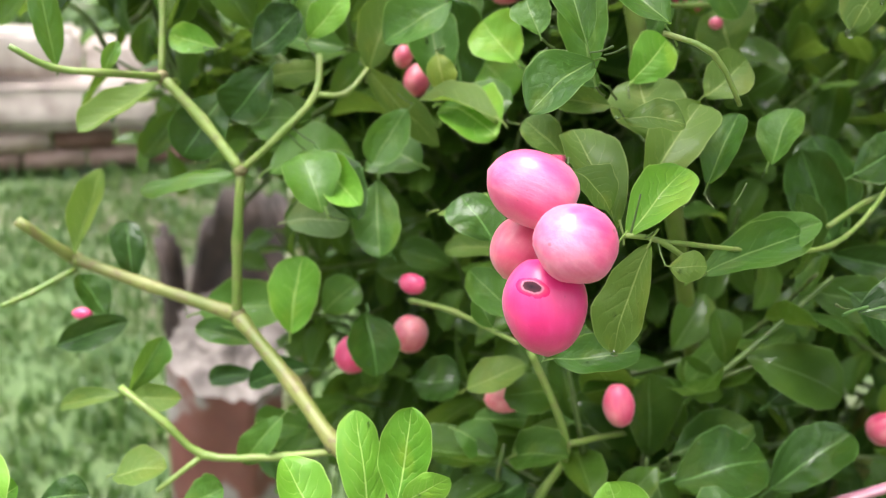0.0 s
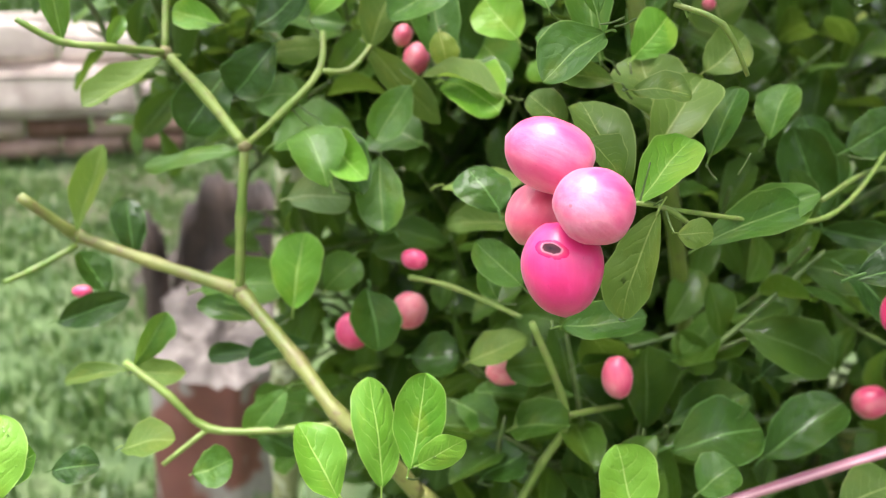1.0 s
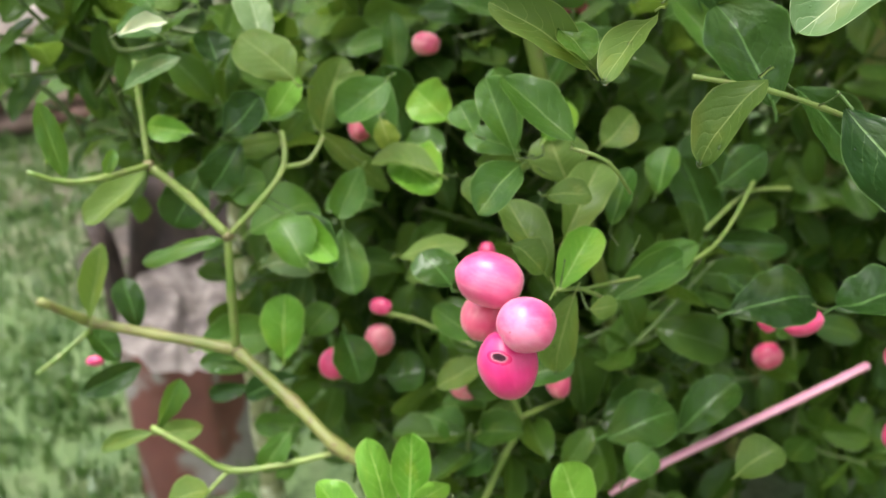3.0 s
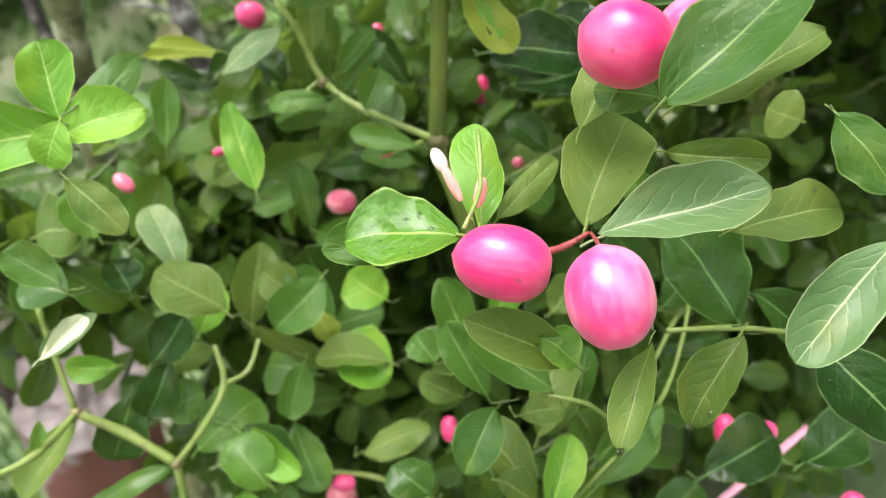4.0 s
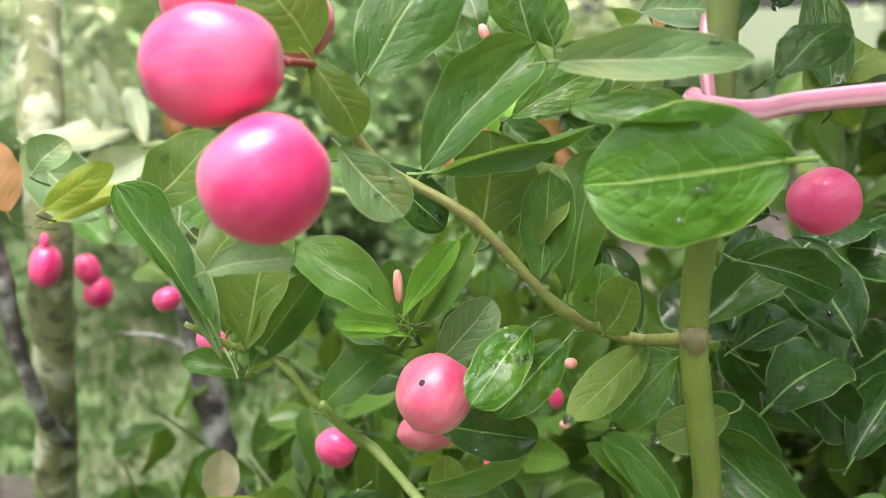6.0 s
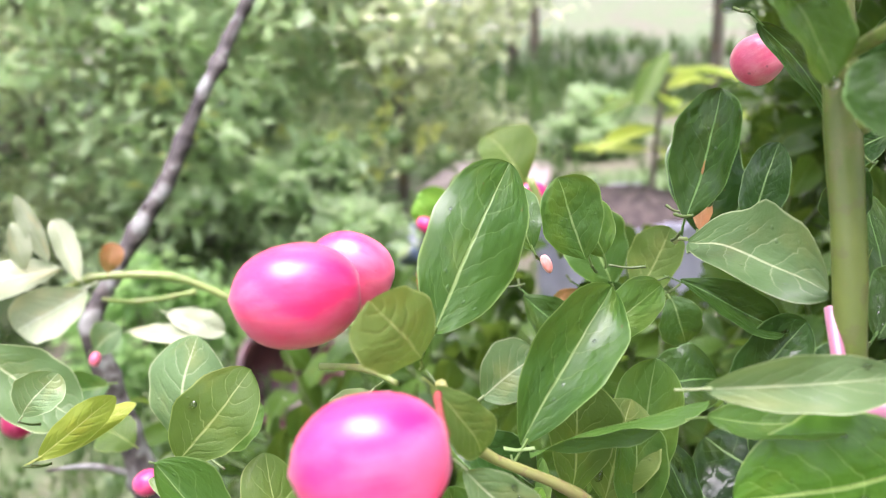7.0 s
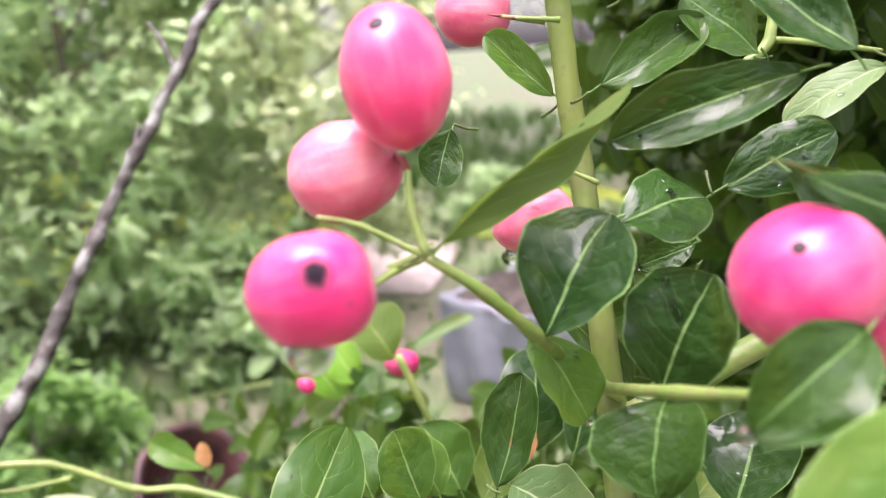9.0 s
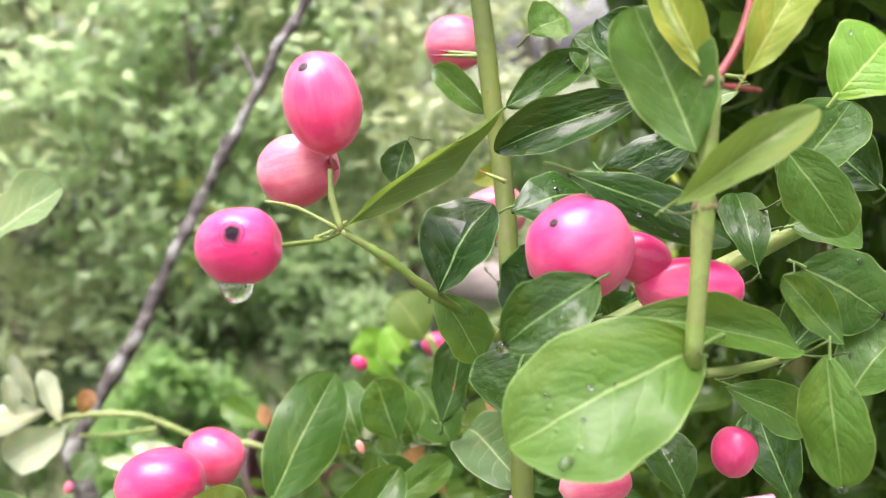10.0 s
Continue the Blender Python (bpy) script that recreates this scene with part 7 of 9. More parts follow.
leaf((0.0124, 0.3424, 0.4768), (0.0211, 0.3390, 0.4714), 0.0146, (0.10, -0.77, 0.63), "bright")
leaf((-0.0186, 0.3337, 0.4994), (-0.0201, 0.3482, 0.5312), 0.0141, (0.29, -0.87, 0.41), "mid")
leaf((-0.0461, 0.3426, 0.5128), (-0.0214, 0.3417, 0.5165), 0.0164, (-0.13, -0.70, 0.70), "mid")
leaf((-0.0377, 0.3021, 0.5960), (-0.0099, 0.3055, 0.6099), 0.0137, (-0.30, -0.60, 0.74), "pale")
leaf((-0.0656, 0.3350, 0.5892), (-0.0440, 0.3300, 0.5832), 0.0103, (0.01, -0.75, 0.66), "dark")
leaf((-0.0389, 0.3256, 0.5989), (-0.0711, 0.3316, 0.6049), 0.0077, (0.05, -0.57, 0.82), "yellow")
leaf((0.0572, 0.3105, 0.4897), (0.0696, 0.3215, 0.5171), 0.0135, (-0.37, -0.79, 0.49), "mid")
leaf((0.0779, 0.2933, 0.5296), (0.0959, 0.2855, 0.5166), 0.0176, (0.21, -0.68, 0.70), "mid")
leaf((0.1074, 0.2667, 0.5508), (0.1351, 0.2505, 0.5211), 0.0129, (-0.03, -0.89, 0.45), "mid")
leaf((0.1172, 0.2773, 0.5766), (0.1302, 0.2572, 0.5351), 0.0168, (-0.12, -0.91, 0.40), "dark")
leaf((0.0731, 0.1485, 0.6107), (0.0902, 0.1592, 0.6263), 0.0141, (-0.46, -0.42, 0.79), "olive")
leaf((0.1455, 0.2877, 0.5573), (0.1414, 0.2980, 0.5793), 0.0185, (-0.12, -0.91, 0.40), "dark")
leaf((0.0961, 0.2862, 0.5426), (0.0790, 0.2944, 0.5570), 0.0141, (0.07, -0.83, 0.55), "dark")
leaf((0.1151, 0.3013, 0.5315), (0.1308, 0.3024, 0.5376), 0.0147, (-0.23, -0.67, 0.70), "mid")
leaf((0.1777, 0.3057, 0.5558), (0.1629, 0.3123, 0.5670), 0.0201, (0.01, -0.86, 0.51), "dark")
leaf((0.1454, 0.2867, 0.6039), (0.1642, 0.2959, 0.6288), 0.0147, (-0.24, -0.83, 0.49), "dark")
leaf((0.0973, 0.3135, 0.6525), (0.0854, 0.3421, 0.6644), 0.0358, (-0.23, -0.45, 0.86), "wetdark")
leaf((0.1252, 0.3156, 0.6390), (0.1197, 0.3465, 0.6576), 0.0358, (-0.13, -0.53, 0.84), "wetdark")
leaf((0.1075, 0.3059, 0.6380), (0.1202, 0.2995, 0.6266), 0.0168, (-0.13, -0.92, 0.37), "dark")
leaf((-0.0048, 0.3261, 0.5345), (0.0209, 0.3231, 0.5338), 0.0132, (-0.06, -0.71, 0.70), "dark")
leaf((0.0379, 0.3205, 0.5320), (0.0131, 0.3260, 0.5386), 0.0136, (0.06, -0.65, 0.76), "mid")
beads(leaf((-0.0526, 0.3173, 0.6615), (-0.0379, 0.3182, 0.6980), 0.0235, (-0.55, -0.80, 0.24), "olive"), 1)
beads(leaf((-0.0575, 0.3109, 0.6717), (-0.0791, 0.3264, 0.7068), 0.0114, (0.50, -0.63, 0.59), "mid"), 1)
beads(leaf((-0.0098, 0.3003, 0.6731), (-0.0340, 0.3102, 0.6921), 0.0151, (0.25, -0.69, 0.68), "mid"), 1)
leaf((-0.0103, 0.2997, 0.6713), (-0.0269, 0.3024, 0.6732), 0.0075, (-0.04, -0.74, 0.68), "bright")
leaf((0.0083, 0.2899, 0.6946), (0.0142, 0.2982, 0.7192), 0.0220, (0.31, -0.92, 0.24), "olive")
beads(leaf((0.0209, 0.2847, 0.6846), (0.0264, 0.2929, 0.7089), 0.0127, (-0.10, -0.93, 0.34), "mid"), 1)
beads(leaf((0.0202, 0.2860, 0.6732), (0.0013, 0.2735, 0.6622), 0.0138, (-0.11, -0.56, 0.82), "wet"), 6)
beads(leaf((0.0457, 0.2762, 0.6696), (0.0224, 0.2645, 0.6592), 0.0106, (0.02, -0.69, 0.72), "olive"), 1, True)
beads(leaf((0.0323, 0.2750, 0.6765), (0.0328, 0.2747, 0.6904), 0.0123, (-0.21, -0.98, -0.02), "mid"), 1)
beads(leaf((0.0957, 0.2943, 0.6183), (0.0682, 0.3035, 0.6344), 0.0234, (-0.02, -0.88, 0.48), "wetdark"), 1)
beads(leaf((0.1062, 0.2635, 0.6255), (0.1213, 0.2716, 0.6526), 0.0109, (-0.02, -0.96, 0.30), "olive"), 1)
leaf((0.0625, 0.2634, 0.6257), (0.0759, 0.2522, 0.5993), 0.0149, (0.10, -0.89, 0.43), "yellow")
leaf((0.0467, 0.2553, 0.6276), (0.0295, 0.2663, 0.6519), 0.0076, (0.29, -0.78, 0.56), "mid")
leaf((-0.0483, 0.3322, 0.5865), (-0.0127, 0.3333, 0.6014), 0.0134, (-0.28, -0.64, 0.72), "dark")
leaf((-0.0492, 0.3317, 0.5848), (-0.0697, 0.3374, 0.5937), 0.0106, (-0.12, -0.94, 0.33), "dark")
leaf((0.0100, 0.3201, 0.5728), (0.0321, 0.3244, 0.5919), 0.0092, (-0.31, -0.78, 0.54), "mid")
leaf((0.0264, 0.3150, 0.5496), (0.0309, 0.3221, 0.5705), 0.0155, (-0.03, -0.94, 0.33), "pale")
leaf((0.0061, 0.3265, 0.5595), (-0.0218, 0.3292, 0.5578), 0.0087, (-0.11, -0.71, 0.69), "mid")
beads(leaf((-0.0896, 0.3015, 0.5769), (-0.0676, 0.3034, 0.5892), 0.0192, (-0.25, -0.79, 0.57), "mid"), 1)
leaf((-0.1099, 0.3678, 0.6927), (-0.0884, 0.3696, 0.7048), 0.0099, (0.02, -0.99, 0.12), "yellow")
leaf((-0.1124, 0.3721, 0.7035), (-0.1024, 0.3744, 0.7132), 0.0125, (-0.13, -0.93, 0.35), "pale")
leaf((-0.0100, 0.2955, 0.6747), (0.0050, 0.3001, 0.6920), 0.0068, (-0.37, -0.77, 0.52), "bright")
leaf((-0.0317, 0.3093, 0.6464), (-0.0158, 0.3123, 0.6600), 0.0123, (-0.28, -0.81, 0.51), "mid")
beads(leaf((0.0625, 0.2960, 0.6414), (0.0553, 0.3117, 0.6525), 0.0149, (-0.38, -0.64, 0.66), "dark"), 1)
leaf((0.0663, 0.2941, 0.6666), (0.0960, 0.2974, 0.6855), 0.0162, (-0.29, -0.75, 0.59), "dark")
beads(leaf((0.0948, 0.3099, 0.6900), (0.0761, 0.3142, 0.6955), 0.0120, (-0.09, -0.91, 0.41), "wetdark"), 1)
beads(leaf((0.1163, 0.3236, 0.6760), (0.1402, 0.3341, 0.6832), 0.0227, (-0.03, -0.52, 0.86), "wetdark"), 1)
leaf((0.0974, 0.3282, 0.6529), (0.1248, 0.3380, 0.6595), 0.0205, (0.14, -0.79, 0.60), "wetdark")
beads(leaf((0.1537, 0.3159, 0.6675), (0.1356, 0.3310, 0.6732), 0.0244, (-0.27, -0.61, 0.74), "wetdark"), 1)
leaf((-0.0036, 0.3260, 0.6428), (-0.0210, 0.3391, 0.6438), 0.0155, (-0.37, -0.55, 0.75), "dark")
leaf((-0.0278, 0.2820, 0.7389), (-0.0356, 0.2772, 0.7550), 0.0182, (0.48, -0.88, -0.03), "olive")
beads(leaf((-0.0157, 0.3113, 0.7314), (0.0122, 0.3254, 0.7655), 0.0238, (-0.15, -0.86, 0.48), "mid"), 1)
beads(leaf((-0.0047, 0.2874, 0.7124), (0.0247, 0.2997, 0.7406), 0.0180, (-0.21, -0.80, 0.56), "mid"), 1)
leaf((0.0317, 0.3232, 0.7382), (0.0253, 0.3296, 0.7585), 0.0171, (-0.26, -0.94, 0.22), "mid")
beads(leaf((0.0214, 0.3101, 0.7208), (0.0449, 0.3090, 0.7338), 0.0118, (-0.30, -0.83, 0.47), "mid"), 1)
beads(leaf((-0.0043, 0.2864, 0.7118), (0.0300, 0.2723, 0.7232), 0.0070, (-0.19, -0.85, -0.49), "mid"), 1)
beads(leaf((0.0164, 0.2923, 0.6892), (0.0283, 0.2957, 0.7109), 0.0191, (-0.51, -0.76, 0.40), "olive"), 1)
leaf((0.0354, 0.3058, 0.6738), (0.0459, 0.3134, 0.7109), 0.0174, (-0.51, -0.80, 0.31), "mid")
beads(leaf((-0.0175, 0.2995, 0.7124), (0.0009, 0.2922, 0.6978), 0.0131, (0.00, -0.89, 0.45), "wetdark"), 3)
beads(leaf((-0.0540, 0.3095, 0.6636), (-0.0781, 0.3246, 0.7047), 0.0098, (0.50, -0.68, 0.54), "pale"), 1)
beads(leaf((-0.0750, 0.3429, 0.6963), (-0.0545, 0.3443, 0.7166), 0.0193, (-0.28, -0.90, 0.34), "olive"), 1)
leaf((-0.1301, 0.4290, 0.7049), (-0.1056, 0.4174, 0.6779), 0.0235, (0.09, -0.88, 0.46), "pale")
leaf((-0.1135, 0.3791, 0.6866), (-0.0847, 0.3767, 0.6983), 0.0065, (-0.25, -0.86, 0.44), "yellow")
leaf((-0.1316, 0.4033, 0.6856), (-0.1361, 0.4105, 0.7103), 0.0149, (-0.00, -0.96, 0.28), "orange")
leaf((-0.0519, 0.2608, 0.7001), (-0.0348, 0.2583, 0.7030), 0.0077, (-0.22, -0.70, 0.68), "pale")
beads(leaf((-0.0489, 0.3171, 0.6563), (-0.0307, 0.3200, 0.6808), 0.0128, (-0.06, -0.99, 0.16), "mid"), 1)
leaf((-0.0072, 0.3117, 0.6657), (-0.0297, 0.3202, 0.6822), 0.0095, (0.12, -0.80, 0.58), "mid")
leaf((-0.0056, 0.3207, 0.6611), (-0.0092, 0.3264, 0.6806), 0.0118, (-0.04, -0.96, 0.28), "mid")
leaf((-0.0077, 0.3065, 0.6657), (0.0124, 0.3093, 0.6909), 0.0077, (0.02, -1.00, 0.09), "mid")
beads(leaf((-0.0076, 0.3112, 0.6637), (-0.0251, 0.3154, 0.6668), 0.0071, (0.02, -0.56, 0.83), "bright"), 1)
leaf((-0.0332, 0.3172, 0.6478), (-0.0076, 0.3144, 0.6556), 0.0061, (-0.25, -0.81, 0.53), "mid")
beads(leaf((-0.0513, 0.3315, 0.6494), (-0.0706, 0.3361, 0.6530), 0.0081, (-0.07, -0.78, 0.62), "mid"), 1)
beads(leaf((0.0312, 0.2939, 0.6654), (0.0125, 0.2925, 0.6465), 0.0136, (-0.34, -0.85, 0.40), "wet"), 6)
beads(leaf((0.0341, 0.2747, 0.6743), (0.0385, 0.2670, 0.6887), 0.0120, (-0.83, -0.56, -0.04), "olive"), 1)
beads(leaf((0.0521, 0.2744, 0.6663), (0.0355, 0.2738, 0.6519), 0.0113, (-0.44, -0.72, 0.54), "mid"), 1, True)
beads(leaf((0.0551, 0.2382, 0.7189), (0.0194, 0.2492, 0.7152), 0.0268, (-0.31, -0.91, 0.27), "wet"), 6)
leaf((0.0679, 0.2721, 0.6889), (0.0946, 0.2750, 0.6792), 0.0118, (0.23, -0.90, 0.36), "wetdark")
beads(leaf((0.0887, 0.2880, 0.7251), (0.1114, 0.2966, 0.7342), 0.0159, (-0.06, -0.64, 0.76), "olive"), 1)
leaf((0.0175, 0.3269, 0.7422), (0.0153, 0.3416, 0.7569), 0.0137, (-0.34, -0.69, 0.64), "mid")
beads(leaf((-0.0114, 0.3396, 0.6489), (-0.0230, 0.3540, 0.6553), 0.0106, (-0.28, -0.57, 0.77), "dark"), 1)
leaf((0.0046, 0.3262, 0.6494), (0.0168, 0.3275, 0.6631), 0.0146, (-0.34, -0.86, 0.38), "dark")
beads(leaf((0.0778, 0.2938, 0.6584), (0.0992, 0.3014, 0.6627), 0.0140, (0.04, -0.58, 0.81), "wetdark"), 1)
beads(leaf((0.0912, 0.2967, 0.6389), (0.1173, 0.3049, 0.6490), 0.0211, (-0.16, -0.52, 0.84), "wetdark"), 1)
leaf((0.0899, 0.4784, 0.7207), (0.0755, 0.4920, 0.7421), 0.0289, (-0.02, -0.85, 0.52), "olive")
leaf((0.0623, 0.3615, 0.7125), (0.0544, 0.3732, 0.7361), 0.0225, (-0.12, -0.90, 0.41), "mid")
leaf((0.0682, 0.3582, 0.7099), (0.0824, 0.3593, 0.7288), 0.0169, (-0.60, -0.63, 0.49), "olive")
beads(leaf((0.0774, 0.3401, 0.7332), (0.0878, 0.3472, 0.7645), 0.0230, (-0.49, -0.80, 0.34), "wetdark"), 1)
leaf((0.0847, 0.3267, 0.7359), (0.0968, 0.3304, 0.7596), 0.0129, (-0.63, -0.66, 0.42), "wetdark")
leaf((0.0519, 0.3122, 0.7433), (0.0505, 0.2650, 0.7480), 0.0200, (-0.50, -0.25, 0.83), "pale")
beads(leaf((0.0646, 0.3305, 0.7237), (0.0891, 0.3154, 0.7092), 0.0109, (-0.24, -0.85, 0.48), "dark"), 1, True)
leaf((0.0495, 0.3267, 0.6961), (0.0709, 0.3191, 0.6992), 0.0193, (-0.31, -0.58, 0.75), "dark")
leaf((0.0701, 0.3163, 0.6904), (0.0954, 0.3134, 0.7109), 0.0171, (-0.53, -0.64, 0.56), "wetdark")
leaf((0.0323, 0.3633, 0.7151), (0.0438, 0.3529, 0.6991), 0.0142, (-0.22, -0.88, 0.42), "dark")
beads(leaf((0.0115, 0.3513, 0.6899), (0.0294, 0.3482, 0.7015), 0.0185, (-0.44, -0.76, 0.48), "pale"), 1)
leaf((0.0520, 0.3660, 0.7132), (0.0650, 0.3566, 0.7018), 0.0147, (-0.27, -0.87, 0.41), "dark")
beads(leaf((0.0723, 0.3460, 0.7122), (0.0761, 0.3395, 0.6985), 0.0142, (-0.35, -0.88, 0.32), "mid"), 1, True)
beads(leaf((0.0144, 0.2533, 0.7371), (0.0474, 0.2402, 0.7378), 0.0103, (-0.35, -0.85, 0.40), "pale"), 1)
beads(leaf((0.0196, 0.2591, 0.7274), (0.0430, 0.2486, 0.7247), 0.0103, (-0.16, -0.57, 0.80), "mid"), 1, True)
beads(leaf((-0.0760, 0.3824, 0.6777), (-0.0658, 0.3899, 0.7101), 0.0287, (-0.62, -0.70, 0.36), "pale"), 1)
leaf((-0.0687, 0.3711, 0.6862), (-0.0505, 0.3668, 0.6946), 0.0165, (-0.43, -0.70, 0.57), "mid")
leaf((-0.0583, 0.4325, 0.6789), (-0.0487, 0.4221, 0.6608), 0.0143, (-0.20, -0.89, 0.41), "mid")
leaf((-0.1044, 0.5335, 0.6862), (-0.1357, 0.5396, 0.6680), 0.0243, (-0.36, -0.88, 0.31), "white")
leaf((-0.0290, 0.2720, 0.7390), (-0.0190, 0.2700, 0.7240), 0.0095, (0.20, -0.85, 0.48), "olive")
beads(leaf((-0.0240, 0.2720, 0.7210), (-0.0125, 0.2690, 0.7060), 0.0115, (-0.15, -0.80, 0.58), "pale"), 3)
beads(leaf((-0.0750, 0.2700, 0.3510), (-0.1060, 0.2660, 0.3440), 0.0150, (-0.10, -0.65, 0.75), "wetdark"), 3)
beads(leaf((-0.0780, 0.2700, 0.3190), (-0.1020, 0.2660, 0.3240), 0.0140, (0.10, -0.80, 0.60), "mid"), 2)
leaf((-0.1020, 0.2700, 0.3450), (-0.1280, 0.2700, 0.3400), 0.0100, (0.00, -0.75, 0.66), "dark")
leaf((-0.1010, 0.2800, 0.2920), (-0.0830, 0.2760, 0.3200), 0.0150, (0.20, -0.85, 0.48), "mid")
leaf((-0.0860, 0.2800, 0.2840), (-0.1060, 0.2760, 0.2960), 0.0140, (0.00, -0.70, 0.71), "dark")
leaf((-0.1030, 0.2900, 0.2650), (-0.0850, 0.2860, 0.2880), 0.0160, (-0.10, -0.80, 0.60), "mid")
leaf((-0.1130, 0.5370, 0.6960), (-0.1630, 0.5370, 0.6940), 0.0175, (0.0, -0.80, 0.60), "white")
leaf((-0.1180, 0.5385, 0.6990), (-0.1250, 0.5370, 0.7310), 0.0085, (0.10, -0.90, 0.40), "white")
leaf((-0.1270, 0.5375, 0.6970), (-0.1290, 0.5370, 0.7190), 0.0100, (0.30, -0.85, 0.40), "white")
leaf((-0.1057, 0.5351, 0.6892), (-0.1144, 0.5481, 0.7156), 0.0112, (0.24, -0.84, 0.49), "white")
leaf((-0.0729, 0.5367, 0.6672), (-0.0485, 0.5237, 0.6586), 0.0127, (-0.20, -0.77, 0.60), "white")
leaf((-0.0903, 0.5408, 0.6592), (-0.0620, 0.5277, 0.6546), 0.0106, (-0.13, -0.56, 0.82), "white")
leaf((-0.1097, 0.5558, 0.6473), (-0.0954, 0.5533, 0.6566), 0.0176, (-0.46, -0.73, 0.51), "pale")
leaf((0.0030, 0.5375, 0.6604), (-0.0201, 0.5527, 0.6764), 0.0150, (-0.03, -0.75, 0.66), "mid")
leaf((-0.0940, 0.5313, 0.6919), (-0.0892, 0.5340, 0.7047), 0.0102, (0.21, -0.97, 0.12), "orange")
leaf((0.0272, 0.4452, 0.6841), (0.0352, 0.4469, 0.6977), 0.0154, (-0.63, -0.63, 0.45), "orange")
leaf((0.0022, 0.5186, 0.6701), (0.0007, 0.5234, 0.6818), 0.0084, (-0.46, -0.84, 0.29), "orange")
leaf((0.0485, 0.3625, 0.6995), (0.0458, 0.3680, 0.7119), 0.0139, (0.30, -0.85, 0.44), "orange")
leaf((0.0566, 0.3571, 0.6937), (0.0503, 0.3636, 0.7046), 0.0062, (-0.41, -0.87, 0.28), "orange")
leaf((0.0662, 0.3243, 0.7400), (0.0694, 0.3267, 0.7502), 0.0050, (-0.66, -0.66, 0.36), "orange")
leaf((0.1021, 0.5702, 0.6732), (0.0900, 0.5832, 0.6958), 0.0230, (-0.21, -0.89, 0.40), "bright")
leaf((0.0949, 0.5802, 0.6613), (0.0762, 0.5985, 0.6912), 0.0236, (-0.16, -0.88, 0.44), "bright")
leaf((0.0816, 0.5894, 0.6718), (0.0722, 0.5881, 0.6893), 0.0163, (-0.09, -0.99, -0.12), "bright")
leaf((0.0965, 0.5921, 0.6646), (0.1045, 0.6008, 0.6979), 0.0124, (-0.54, -0.77, 0.33), "bright")
leaf((0.0950, 0.5710, 0.6675), (0.1121, 0.5680, 0.6786), 0.0200, (-0.46, -0.73, 0.51), "dark")
leaf((0.0749, 0.5956, 0.6500), (0.0958, 0.5912, 0.6614), 0.0208, (-0.43, -0.75, 0.50), "olive")
leaf((0.1542, 0.6251, 0.6633), (0.2030, 0.6129, 0.6846), 0.0120, (-0.43, -0.65, 0.62), "pale")
leaf((0.0752, 0.4749, 0.6943), (0.0860, 0.4729, 0.7008), 0.0135, (-0.48, -0.66, 0.58), "dark")
leaf((-0.0248, 0.3379, 0.7066), (-0.0335, 0.3381, 0.6973), 0.0134, (-0.44, -0.80, 0.40), "pale")
beads(leaf((0.0867, 0.2893, 0.7605), (0.0846, 0.2962, 0.7458), 0.0113, (-0.94, -0.33, -0.02), "wetdark"), 1, True)
beads(leaf((0.0661, 0.2648, 0.7324), (0.0866, 0.2719, 0.7435), 0.0137, (-0.26, -0.52, 0.81), "dark"), 1)
leaf((0.0936, 0.2850, 0.7248), (0.1008, 0.3030, 0.7514), 0.0129, (-0.31, -0.74, 0.59), "dark")
leaf((-0.0989, 0.4871, 0.6582), (-0.1186, 0.4940, 0.6552), 0.0161, (-0.35, -0.80, 0.49), "mid")
leaf((-0.1195, 0.4928, 0.6509), (-0.1346, 0.5025, 0.6608), 0.0171, (0.14, -0.60, 0.79), "mid")
leaf((-0.0925, 0.4663, 0.6392), (-0.1035, 0.4733, 0.6464), 0.0184, (0.08, -0.65, 0.76), "olive")
beads(leaf((0.0045, 0.2527, 0.8286), (0.0483, 0.2551, 0.8532), 0.0086, (0.21, -0.94, -0.28), "olive"), 1)
beads(leaf((0.0257, 0.2518, 0.8096), (0.0415, 0.2496, 0.8307), 0.0228, (-0.70, -0.54, 0.47), "wetdark"), 3)
beads(leaf((0.0472, 0.2431, 0.7957), (0.0527, 0.2352, 0.8192), 0.0220, (-0.90, -0.44, 0.06), "wetdark"), 3)
beads(leaf((0.0296, 0.2601, 0.8060), (0.0380, 0.2515, 0.7891), 0.0140, (-0.08, -0.90, 0.42), "mid"), 1, True)
leaf((0.0470, 0.2432, 0.7959), (0.0374, 0.2329, 0.7824), 0.0219, (-0.65, -0.30, 0.69), "dark")
beads(leaf((0.0822, 0.2413, 0.8535), (0.0462, 0.2560, 0.8429), 0.0131, (-0.44, -0.81, 0.39), "wetdark"), 3)
beads(leaf((0.0585, 0.2752, 0.8518), (0.0806, 0.2676, 0.8638), 0.0121, (-0.48, -0.78, 0.40), "dark"), 1)
beads(leaf((0.0520, 0.2603, 0.8265), (0.0769, 0.2600, 0.8282), 0.0181, (-0.05, -0.70, 0.71), "wetdark"), 3)
beads(leaf((0.0751, 0.2557, 0.8299), (0.0985, 0.2471, 0.8403), 0.0140, (-0.48, -0.73, 0.48), "wetdark"), 3)
beads(leaf((0.0607, 0.2271, 0.8382), (0.0730, 0.2124, 0.8265), 0.0110, (-0.82, -0.54, -0.17), "dark"), 1, True)
beads(leaf((0.0612, 0.2961, 0.8493), (0.0479, 0.3063, 0.8635), 0.0095, (-0.34, -0.89, 0.32), "mid"), 1)
